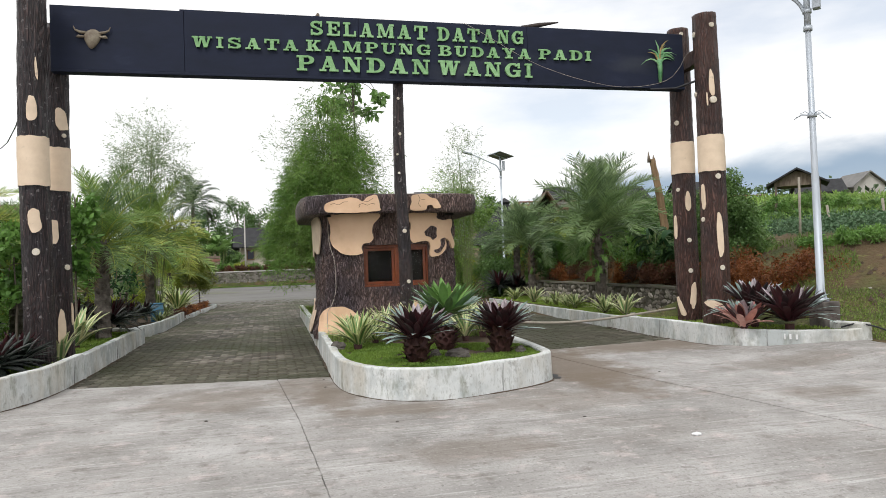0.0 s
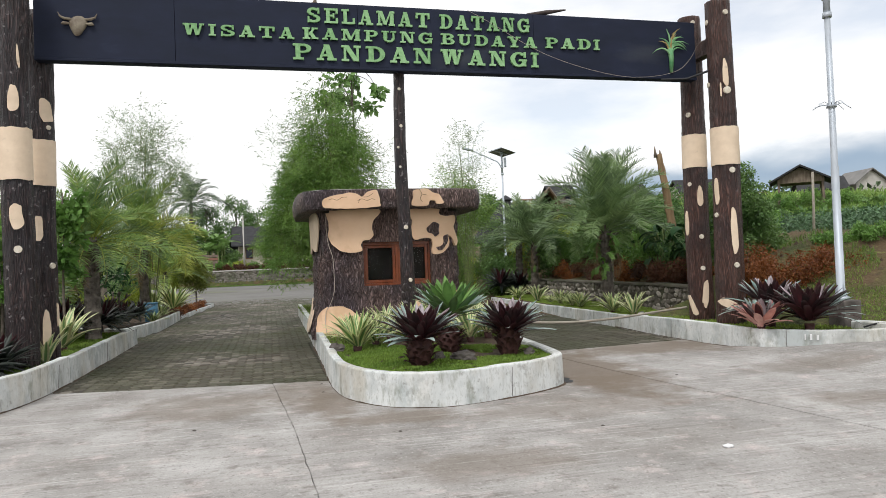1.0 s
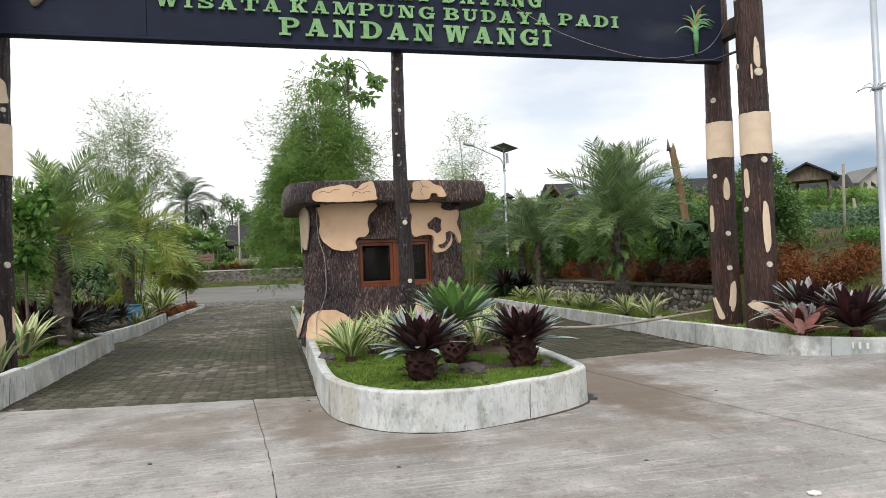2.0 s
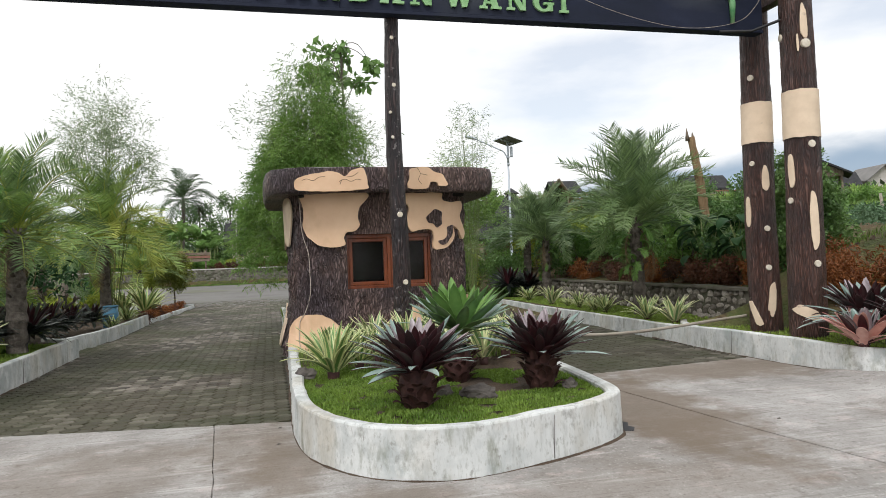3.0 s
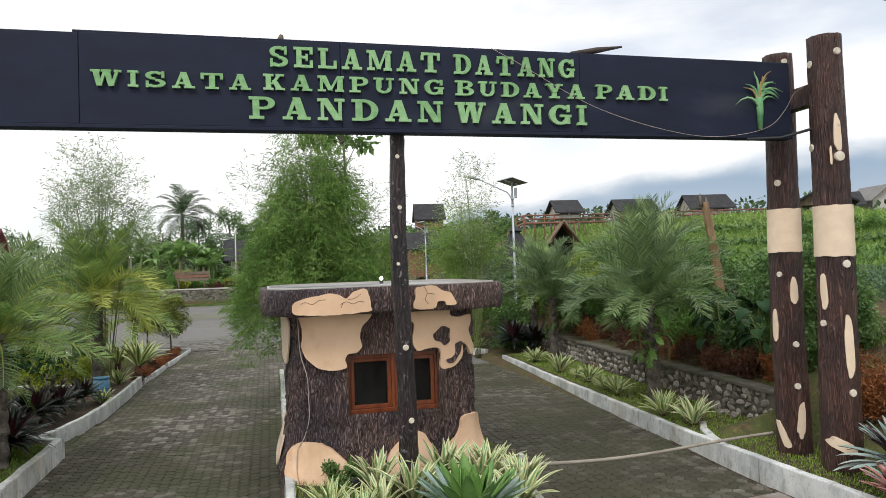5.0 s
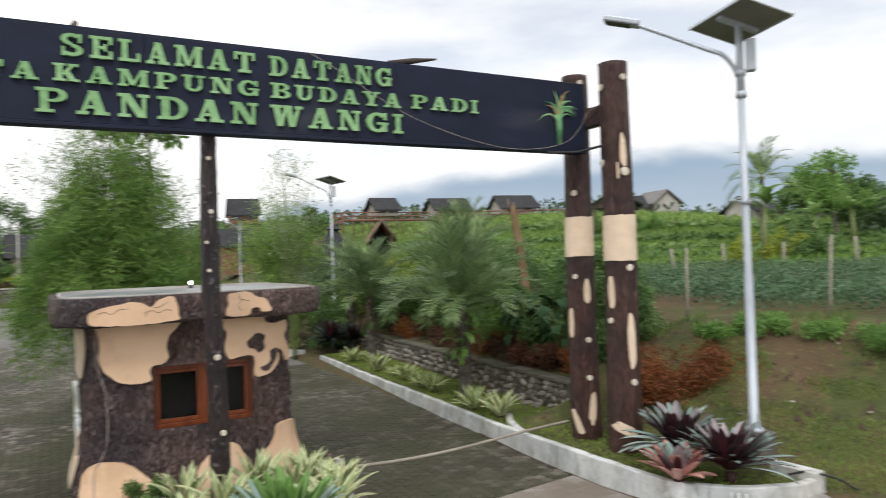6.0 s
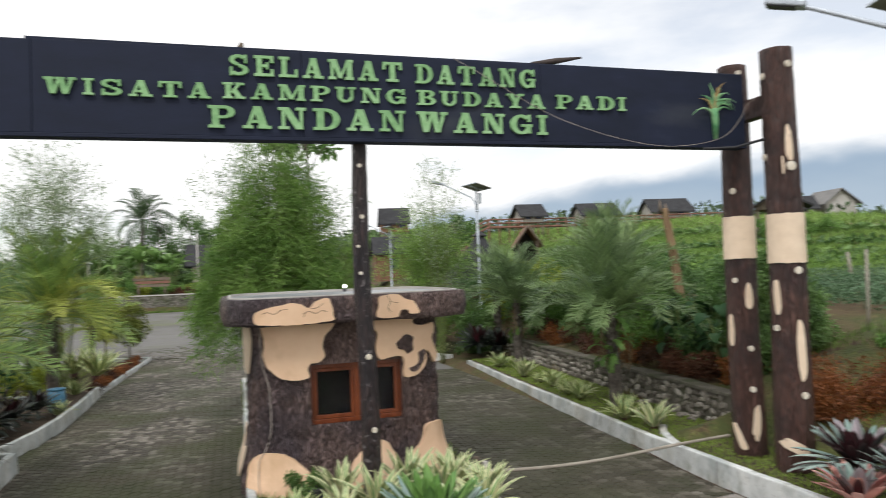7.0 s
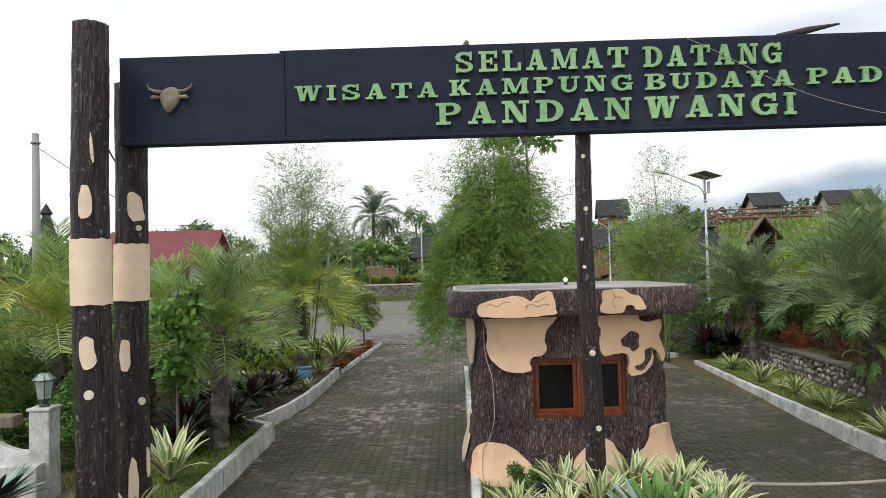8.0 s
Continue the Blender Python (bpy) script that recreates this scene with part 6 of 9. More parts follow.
# ---- plants: makers ----
def strap(name, length, width, rise, droop, top, under, fold=0.2, seg=7, blunt=0.35, curl=0.0):
    """One long leaf from the origin along +x: rise is its first angle above the level in degrees, droop how far it bends down on the way.
    Upper and lower face are two sheets a few millimetres apart."""
    vs, fs, slots, uv = [], [], [], []
    x = z = 0.0
    row = []
    for i in range(seg + 1):
        t = i / seg
        a = radians(rise - droop * t * t)
        if i:
            x += length / seg * math.cos(a)
            z += length / seg * math.sin(a)
        w = width / 2 * (0.6 + 0.4 * math.sin(math.pi * min(1, t * 1.3) * 0.75)) * (1 - t ** (1 / blunt)) + 0.002
        nx, nz = -math.sin(a), math.cos(a)
        row.append((x, z, w, nx, nz, fold * w * (1 - 0.5 * t)))
    for k, d in ((0, 0.0), (1, -0.005)):
        for x, z, w, nx, nz, f in row:
            vs += [(x + nx * (f + d), -w, z + nz * (f + d)), (x + nx * d, curl * w, z + nz * d), (x + nx * (f + d), w, z + nz * (f + d))]
            uv += [(0, 0), (0.5, 0), (1, 0)]
    n = 3 * (seg + 1)
    for i in range(seg):
        a = i * 3
        for j in (0, 1):
            q = (a + j, a + 3 + j, a + 4 + j, a + 1 + j)
            fs.append(q[::-1])
            slots.append(0)
            fs.append(tuple(n + v for v in q))
            slots.append(1)
        fs += [(a, n + a, n + a + 3, a + 3), (a + 2, a + 5, n + a + 5, n + a + 2)]
        slots += [1, 1]
    return data(name, vs, fs, [top, under], True, slots, uv)


def rosette(name, x, y, z, label, category, group, layers, rnd, size=1.0, stem=None, lift=0.0, turn=None):
    """A plant of long leaves round a heart. layers: (leaf meshes, how many, tilt in degrees added at random)."""
    p = thing(name, pose(x, y, z, rnd.uniform(-5, 5), rnd.uniform(-5, 5), rnd.uniform(0, 360) if turn is None else turn) @ Matrix.Scale(size, 4), label, category, group)
    if stem:
        stem(p, rnd)
    for meshes, count, jitter in layers:
        a0 = rnd.uniform(0, 360)
        for k in range(count):
            m = pose(0, 0, lift, 0, 0, a0 + 360 * k / count + rnd.uniform(-9, 9)) @ pose(0.05, 0, rnd.uniform(-0.03, 0.02), rnd.uniform(-10, 10), rnd.uniform(-jitter, jitter), 0) @ Matrix.Diagonal((rnd.uniform(0.85, 1.08), rnd.uniform(0.85, 1.1), 1, 1))
            piece("leaf", rnd.choice(meshes), p, m)
    return p


def brom_stem(p, rnd):
    """Old leaf bases, overlapped like scales, on a short trunk."""
    v, f = tube([(0, 0, -0.04), (0, 0, 0.08), (0, 0, 0.2), (0, 0, 0.34)], [0.10, 0.125, 0.155, 0.12], 14)
    s = piece("stem", data("stem", v, f, DEAD_SHEATH, True), p, None, "dark stem of old leaf bases")
    for k in range(42):
        a, h = k * 2.4, 0.01 + 0.29 * k / 42
        r = 0.112 + 0.055 * h / 0.3
        m = pose(r * math.cos(a), r * math.sin(a), h, 0, 0, math.degrees(a)) @ pose(0, 0, 0, 0, rnd.uniform(-84, -34), rnd.uniform(-30, 30)) @ Matrix.Scale(rnd.uniform(0.7, 1.35), 4)
        piece("scale", SCALE, s, m)


SCALE = strap("scale", 0.10, 0.085, 0, 30, DEAD_SHEATH, DEAD_SHEATH, 0.3, 3, 0.6)


def set_of(name, length, width, rises, top, under, **kw):
    return [strap(name, length * (0.94 + 0.04 * i), width, r, 24 + 5 * i, top, under, **kw) for i, r in enumerate(rises)]


BROM = dict(fold=0.14, blunt=0.15, seg=9)


def stiff_set(name, length, width, rises, top, under, bend=8, **kw):
    """Leaves that stand out straight and bend little."""
    return [strap(name, length * (0.94 + 0.05 * i), width * (1 - 0.06 * i), r, bend + 5 * i, top, under, **kw) for i, r in enumerate(rises)]


b_in = stiff_set("leaf", 0.35, 0.115, (82, 73), MAROON, MAROON, 0, **BROM)
b_mid = stiff_set("leaf", 0.49, 0.098, (70, 60), SILVER_PLUM, MAROON, 8, **BROM)
b_out = stiff_set("leaf", 0.53, 0.094, (56, 48, 41), SILVER_GREEN, MAROON, 16, **BROM)
b_low = stiff_set("leaf", 0.54, 0.090, (36, 29, 22), SILVER_GREEN, MAROON, 16, **BROM)
b_wide = stiff_set("leaf", 0.60, 0.092, (38, 28, 20), SILVER_GREEN, MAROON, 24, **BROM)
RED_BROM = [(b_in, 8, 9), (b_mid, 22, 11), (b_out, 34, 11), (b_low, 34, 10)]
BED_BROM = [(b_in, 8, 8), (b_mid, 16, 11), (b_out, 28, 12), (b_wide, 32, 12)]
g_in = stiff_set("leaf", 0.50, 0.14, (82, 72), BROM_GREEN, BROM_GREEN, 4, **BROM)
g_mid = stiff_set("leaf", 0.62, 0.14, (62, 50), BROM_GREEN, BROM_GREEN, 4, **BROM)
g_out = stiff_set("leaf", 0.68, 0.125, (40, 30), SILVER_GREEN, BROM_UNDER, 4, **BROM)
g_low = stiff_set("leaf", 0.66, 0.13, (22, 12), SILVER_GREEN, BROM_UNDER, 6, **BROM)
GREEN_BROM = [(g_in, 9, 9), (g_mid, 16, 10), (g_out, 18, 10), (g_low, 14, 10)]
c_in = stiff_set("leaf", 0.44, 0.12, (80, 68), SILVER_GREEN, SILVER_PLUM, 10, **BROM)
c_out = stiff_set("leaf", 0.50, 0.125, (56, 40, 48), CORAL_LEAF, CORAL_LEAF, 16, **BROM)
c_red = stiff_set("leaf", 0.48, 0.12, (38, 22), CORAL_LEAF, CORAL_LEAF, 22, **BROM)
c_deep = stiff_set("leaf", 0.26, 0.10, (84, 72), MAROON, MAROON, 8, **BROM)
CORAL_BROM = [(c_deep, 7, 8), (c_in, 13, 8), (c_out, 15, 10), (b_out, 9, 9), (c_red, 9, 9)]
d_in = stiff_set("leaf", 0.50, 0.085, (74, 60), BLACK_LEAF, MAROON, **BROM)
d_out = set_of("leaf", 0.56, 0.085, (42, 24, 8), BLACK_LEAF, BLACK_LEAF, **BROM)
DARK_BROM = [(d_in, 14, 8), (d_out, 22, 10), (d_out, 26, 12)]
s_out = stiff_set("leaf", 0.58, 0.10, (44, 26), SILVER_GREEN, BLACK_LEAF, **BROM)
GREY_BROM = [(d_in, 9, 8), (s_out, 16, 9), (s_out, 18, 12)]
a_in = set_of("leaf", 0.48, 0.080, (82, 72), AGAVE, AGAVE, fold=0.25, blunt=0.5)
a_out = set_of("leaf", 0.54, 0.084, (60, 48, 34), AGAVE, AGAVE, fold=0.25, blunt=0.5)
STRIPED = [(a_in, 8, 8), (a_out, 14, 10), (a_out, 9, 12)]
e_in = set_of("leaf", 0.50, 0.115, (84, 74), AGAVE_CREAM, AGAVE_CREAM, fold=0.25, blunt=0.5)
e_out = set_of("leaf", 0.56, 0.125, (68, 58, 47), AGAVE_CREAM, AGAVE_CREAM, fold=0.25, blunt=0.5)
CREAMY = [(e_in, 6, 8), (e_out, 9, 9), (e_out, 5, 11)]


def old_stem(p, rnd):
    v, f = tube([(0, 0, -0.05), (0, 0, 0.1)], [0.05, 0.06], 9)
    piece("stem", data("stem", v, f, DEAD_SHEATH, True), p, None, "short woody stem")


# --- feather palms ---
def frond_mesh(name, length, rise, droop, leaflet, pairs, mats, rnd, width=0.028, vee=35):
    """One palm frond along +x: a rib with two rows of narrow leaflets."""
    sp = Soup()
    pts, dirs = [], []
    x = z = 0.0
    n = 14
    for i in range(n + 1):
        t = i / n
        a = radians(rise - droop * t ** 1.6)
        if i:
            x += length / n * math.cos(a)
            z += length / n * math.sin(a)
        pts.append(Vector((x, 0, z)))
        dirs.append(Vector((math.cos(a), 0, math.sin(a))))
    v, f = tube(pts, [0.018 * (1 - 0.8 * i / n) + 0.003 for i in range(n + 1)], 5)
    sp.add(v, f, 1)
    for k in range(pairs):
        t = 0.14 + 0.86 * k / (pairs - 1)
        i = min(n - 1, int(t * n))
        q = t * n - i
        p, d = pts[i].lerp(pts[i + 1], q), dirs[i].lerp(dirs[i + 1], q).normalized()
        up = Vector((-d.z, 0, d.x))
        ln = leaflet * (0.45 + 0.75 * math.sin(math.pi * (0.12 + 0.80 * t))) * rnd.uniform(0.85, 1.1)
        for s in (-1, 1):
            out = (d * rnd.uniform(0.7, 1.05) + Vector((0, s, 0)) * 0.9 + up * math.tan(radians(vee)) * rnd.uniform(0.0, 1.1)).normalized()
            sag = Vector((0, 0, -1)) * rnd.uniform(0.05, 0.28) * ln
            m_, e_ = p + out * ln * 0.55 + sag * 0.25, p + out * ln + sag
            w = d * width * 0.5 * rnd.uniform(0.8, 1.2)
            sp.add([p - w * 0.5, p + w * 0.5, m_ + w, e_, m_ - w], [(0, 1, 2, 4), (4, 2, 3)])
    return sp.mesh(name, mats)


def palm(x, y, z, crown, label, fronds, count, rnd, trunk_r=0.13, size=1.0, lean=0.1, dead=0, ferns=0, sweep=104):
    p = thing("palm_tree", pose(x, y, z, 0, 0, rnd.uniform(0, 360)), label, "palm", "palms")
    h = crown - z
    top = Vector((lean * rnd.uniform(-1, 1), lean * rnd.uniform(-1, 1), h))
    pts = [Vector((0, 0, -0.1)), top * 0.33 + Vector((0, 0, 0)), top * 0.66, top]
    vs, fs = tube(curve_through(pts, 6), [trunk_r * (1.25 - 0.02 * i) * (1.07 if i % 2 else 0.93) for i in range(19)], 12, True, 0.08, rnd)
    trunk = piece("trunk", data("trunk", vs, fs, PALM_TRUNK, False), p)
    for k in range(30):
        a, t = k * 2.4, 0.40 + 0.58 * k / 30
        q = top * t
        r = trunk_r * 1.1
        piece("leaf_base", BASE_SCALE, trunk, pose(q.x + r * 0.8 * math.cos(a), q.y + r * 0.8 * math.sin(a), q.z, 0, 0, math.degrees(a)) @ pose(0, 0, 0, 0, -62 + rnd.uniform(-10, 10), 0))
    for k in range(count):
        t = k / count
        tilt = 84 - sweep * t ** 0.95 + rnd.uniform(-9, 9)
        m = pose(top.x, top.y, top.z - 0.15 * t, 0, 0, 137.5 * k + rnd.uniform(-12, 12)) @ pose(trunk_r * 0.5, 0, 0, rnd.uniform(-12, 12), -tilt, 0) @ Matrix.Scale(size * rnd.uniform(0.82, 1.08), 4)
        piece("frond", rnd.choice(fronds[:2] if t < 0.3 else fronds), p, m)
    for k in range(dead):
        m = pose(top.x, top.y, top.z - 0.2, 0, 0, 97 * k + rnd.uniform(-25, 25)) @ pose(trunk_r * 0.7, 0, 0, rnd.uniform(-20, 20), rnd.uniform(42, 66), 0) @ Matrix.Scale(size * rnd.uniform(0.55, 0.75), 4)
        piece("dead_frond", rnd.choice(DEAD), p, m, "dry brown hanging frond")
    for k in range(ferns):
        q = top * rnd.uniform(0.45, 0.98)
        a = rnd.uniform(0, 360)
        piece("fern", rnd.choice(FERN), trunk, pose(q.x, q.y, q.z, 0, 0, a) @ pose(trunk_r, 0, 0, rnd.uniform(-20, 20), rnd.uniform(-50, 35), 0) @ Matrix.Scale(rnd.uniform(0.7, 1.2), 4), "small fern on the trunk")
    return p


BASE_SCALE = strap("leaf_base", 0.16, 0.09, 0, 20, PALM_TRUNK, PALM_TRUNK, 0.3, 3, 0.6)
rp = random.Random(11)
DATE = [frond_mesh("frond", 1.85, 14, 38 + 15 * i, 0.36, 46, [PALM_GREY if i % 2 else PALM_LEAF, PALM_LEAF], rp, 0.028, 32) for i in range(5)]
DATE_WARM = [frond_mesh("frond", 1.9, 14, 46 + 14 * i, 0.42, 44, [(PALM_FRESH, PALM_LEAF, PALM_FRESH, PALM_YELLOW, PALM_YELLOW)[i], PALM_YELLOW], rp, 0.034) for i in range(5)]
DRY = leafy("dry_brown_frond", (0.10, 0.065, 0.035), (0.27, 0.19, 0.10), rough=0.7, thin=0.15)
DEAD = [frond_mesh("dead_frond", 1.5, -4, 50 + 15 * i, 0.28, 34, [DRY, DRY], rp, 0.018, 10) for i in range(2)]
FERN = [frond_mesh("fern", 0.42, 20, 90 + 20 * i, 0.10, 16, [FRESH_LEAF, FRESH_LEAF], rp, 0.03, 5) for i in range(2)]
COCO = [frond_mesh("frond", 4.2, 16, 75 + 12 * i, 0.95, 44, [PALM_LEAF, PALM_YELLOW], rp, 0.06, 10) for i in range(3)]


# --- leaf clouds, bushes and trees ---
def leaf_cloud(pts, size, rnd, droop=0.2, aspect=0.4, out=None):
    """Diamond leaves, folded along the middle, at each of the points."""
    n = len(pts)
    r = np.random.RandomState(rnd.randrange(10 ** 6))
    d = r.normal(size=(n, 3))
    if out is not None:
        d = d * 0.45 + out
    d /= np.linalg.norm(d, axis=1)[:, None] + 1e-9
    d[:, 2] -= droop
    d /= np.linalg.norm(d, axis=1)[:, None] + 1e-9
    s = np.cross(d, r.normal(size=(n, 3)))
    s /= np.linalg.norm(s, axis=1)[:, None] + 1e-9
    u = np.cross(d, s)
    ln = (size * r.uniform(0.6, 1.25, n))[:, None]
    p = np.asarray(pts, dtype=float)
    v = np.stack([p, p + d * ln * 0.5 + s * ln * aspect / 2 + u * ln * 0.06, p + d * ln, p + d * ln * 0.5 - s * ln * aspect / 2 + u * ln * 0.06], axis=1).reshape(-1, 3)
    i = np.arange(n) * 4
    f = np.concatenate([np.stack([i, i + 1, i + 2], 1), np.stack([i, i + 2, i + 3], 1)])
    return v, f


def cloud_mesh(name, pts, size, mat, rnd, **kw):
    v, f = leaf_cloud(pts, size, rnd, **kw)
    me = bpy.data.meshes.new(name)
    me.vertices.add(len(v))
    me.vertices.foreach_set("co", v.astype(np.float32).ravel())
    me.loops.add(len(f) * 3)
    me.loops.foreach_set("vertex_index", f.astype(np.int32).ravel())
    me.polygons.add(len(f))
    me.polygons.foreach_set("loop_start", np.arange(0, len(f) * 3, 3, dtype=np.int32))
    me.update(calc_edges=True)
    me.validate()
    me.materials.append(mat)
    return me


def clumped(n, centre, radii, rnd, clumps=14, tight=0.33, shell=0.55):
    """Points in uneven clumps that fill an egg shape, denser towards its skin."""
    r = np.random.RandomState(rnd.randrange(10 ** 6))
    d = r.normal(size=(clumps, 3))
    d /= np.linalg.norm(d, axis=1)[:, None]
    c = d * (shell + (1 - shell) * r.uniform(0, 1, clumps) ** 0.7)[:, None] * np.asarray(radii) * r.uniform(0.75, 1.12, clumps)[:, None]
    k = r.randint(0, clumps, n)
    q = r.normal(size=(n, 3))
    q /= np.linalg.norm(q, axis=1)[:, None] + 1e-9
    q *= (r.uniform(0.15, 1, n) ** 0.5)[:, None] * np.mean(radii) * tight
    return np.asarray(centre) + c[k] + q


def bush(name, x, y, z, radii, n, size, mat, label, category, rnd, clumps=14, tight=0.4, twigs=5, group="", droop=0.1, aspect=0.4, shell=0.5):
    """A bush: a few stems and a crown of many leaves."""
    b = thing(name, pose(x, y, z), label, category, group)
    for k in range(twigs):
        a = rnd.uniform(0, 6.28)
        e = Vector((math.cos(a) * radii[0] * rnd.uniform(0.2, 0.7), math.sin(a) * radii[1] * rnd.uniform(0.2, 0.7), radii[2] * rnd.uniform(0.9, 1.6)))
        bar("stem", [(0.03 * math.cos(a), 0.03 * math.sin(a), -0.08), e * 0.5 + Vector((0.03, 0, 0)), e], [0.018, 0.012, 0.004], TWIG, b, 5)
    piece("crown", cloud_mesh("crown", clumped(n, (0, 0, radii[2]), radii, rnd, clumps, tight, shell), size, mat, rnd, droop=droop, aspect=aspect), b)
    return b


def tree(x, y, z, h, crown_z, radii, n, size, mat, label, rnd, trunk_r=0.09, clumps=20, tight=0.32, limbs=8, name="tree", category="tree", group="", droop=0.25, aspect=0.4, bark=None, offset=(0, 0)):
    """A tapered trunk with limbs out to the clumps of the crown."""
    t = thing(name, pose(x, y, z), label, category, group)
    top = Vector((offset[0], offset[1], crown_z))
    pts = curve_through([Vector((0, 0, -0.15)), top * 0.5 + Vector((rnd.uniform(-0.06, 0.06), rnd.uniform(-0.06, 0.06), 0)) * h * 0.3, top, top + Vector((0, 0, (h - crown_z) * 0.7))], 5)
    vs, fs = tube(pts, [trunk_r * (1.15 - 0.95 * i / (len(pts) - 1)) for i in range(len(pts))], 9)
    trunk = piece("trunk", data("trunk", vs, fs, bark or TWIG, True), t)
    cl = clumped(n, (top.x, top.y, crown_z), radii, rnd, clumps, tight)
    for k in range(limbs):
        e = Vector(cl[rnd.randrange(n)])
        s = pts[rnd.randrange(len(pts) // 2, len(pts))]
        bar("limb", curve_through([s, s.lerp(e, 0.5) + Vector((0, 0, 0.06 * h * rnd.random())), e], 4), [trunk_r * 0.35 * (1 - 0.1 * j) for j in range(9)], bark or TWIG, trunk, 6)
    piece("crown", cloud_mesh("crown", cl, size, mat, rnd, droop=droop, aspect=aspect), t)
    return t


def feathery(x, y, z, h, spread, label, rnd, mat, culms, leaves_each, leaf, low=0.25, name="bamboo", culm_r=0.02, arch=0.5, aspect=0.16, category="bamboo"):
    """A clump of canes that arch out at their tips, hung with narrow leaves."""
    b = thing(name, pose(x, y, z), label, category)
    pts_all, outs = [], []
    for k in range(culms):
        a = rnd.uniform(0, 6.28)
        r = rnd.uniform(0.0, 1.0) ** 0.6
        hh = h * rnd.uniform(0.66, 1.0) * (1 - 0.08 * r)
        base = Vector((math.cos(a) * 0.12 * spread * r, math.sin(a) * 0.12 * spread * r, -0.1))
        tip = Vector((math.cos(a) * spread * r, math.sin(a) * spread * r, hh))
        mid = base.lerp(tip, 0.55) + Vector((0, 0, hh * 0.16))
        end = tip + Vector((math.cos(a) * spread * arch * r * 0.6, math.sin(a) * spread * arch * r * 0.6, -hh * 0.22 * r))
        line = curve_through([base, mid, tip, end], 7)
        bar("cane", line, [culm_r * (1 - 0.9 * i / (len(line) - 1)) for i in range(len(line))], BAMBOO_CULM, b, 5)
        m = len(line)
        if k % 9 == 0:
            line = [q * 1.0 + Vector((0, 0, 0.14 * q.z)) for q in line]
        for q in range(leaves_each // 5):
            t = low + (1 - low) * rnd.random() ** 0.8
            i = min(m - 2, int(t * (m - 1)))
            p = line[i].lerp(line[i + 1], t * (m - 1) - i)
            g = Vector((rnd.gauss(0, 1), rnd.gauss(0, 1), rnd.gauss(0, 0.55))) * spread * 0.155 * (0.5 + 0.6 * (1 - abs(2 * t - 1.1)))
            side = Vector((g.x, g.y, 0.12 * spread)).normalized() + Vector((rnd.gauss(0, 0.3), rnd.gauss(0, 0.3), rnd.gauss(0, 0.25)))
            for w in range(5):
                pts_all.append(p + g + side * (leaf * 0.5 * w))
                outs.append(tuple(side * 1.6 + Vector((rnd.gauss(0, 0.5), rnd.gauss(0, 0.5), rnd.gauss(0, 0.4) - 0.35))))
    o = np.array(outs)
    o /= np.linalg.norm(o, axis=1)[:, None] + 1e-9
    piece("crown", cloud_mesh("crown", [tuple(p) for p in pts_all], leaf, mat, rnd, droop=0.28, aspect=aspect, out=o), b)
    return b


def bamboo_clump(x, y, z, h, radius, label, rnd, mat, canes, sprays, leaf, low=0.3, skew=(0.0, 0.0), name="bamboo"):
    """A dense clump: canes that lean out to a dome and nod at their tips, hung with fans of narrow leaves."""
    b = thing(name, pose(x, y, z), label, "bamboo")
    pts, outs = [], []
    for k in range(canes):
        a, r = rnd.uniform(0, 6.283), rnd.random() ** 0.55
        c, s_ = math.cos(a), math.sin(a)
        reach = rnd.uniform(0.82, 1.06) * (1.16 if k % 7 == 0 else 1.0)
        ht = h * (0.40 + 0.60 * (1 - r ** 2.7)) * reach
        rr = r * radius * reach
        o = Vector((skew[0] * r, skew[1] * r, 0))
        line = curve_through([Vector((c * 0.25 * r, s_ * 0.25 * r, -0.1)), Vector((c * rr * 0.42, s_ * rr * 0.42, ht * 0.55)) + o * 0.4, Vector((c * rr * 0.86, s_ * rr * 0.86, ht)) + o,
                              Vector((c * (rr + 0.16), s_ * (rr + 0.16), ht - 0.16 - 0.30 * r)) + o, Vector((c * (rr + 0.28), s_ * (rr + 0.28), ht - 0.55 - 0.75 * r * rnd.random())) + o], 5)
        m = len(line)
        bar("cane", line, [0.013 * (1 - 0.92 * i / (m - 1)) for i in range(m)], BAMBOO_CULM, b, 5)
        for q in range(sprays):
            t = low + (1 - low) * rnd.random() ** 0.75
            i = min(m - 2, int(t * (m - 1)))
            p = line[i].lerp(line[i + 1], t * (m - 1) - i)
            g = Vector((rnd.gauss(0, 1), rnd.gauss(0, 1), rnd.gauss(0, 0.7))) * (0.05 + 0.17 * (1 - t))
            d = (Vector((c, s_, 0)) * rnd.uniform(0.0, 1.0) + Vector((rnd.gauss(0, 0.7), rnd.gauss(0, 0.7), rnd.gauss(-0.15, 0.4)))).normalized()
            for w in range(7):
                pts.append(p + g + d * (0.045 * w))
                outs.append(tuple(d * 1.1 + Vector((rnd.gauss(0, 0.55), rnd.gauss(0, 0.55), rnd.gauss(-0.35, 0.3)))))
    o = np.array(outs)
    o /= np.linalg.norm(o, axis=1)[:, None] + 1e-9
    piece("crown", cloud_mesh("crown", [tuple(p) for p in pts], leaf, mat, rnd, droop=0.22, aspect=0.15, out=o * 2.0), b)
    return b


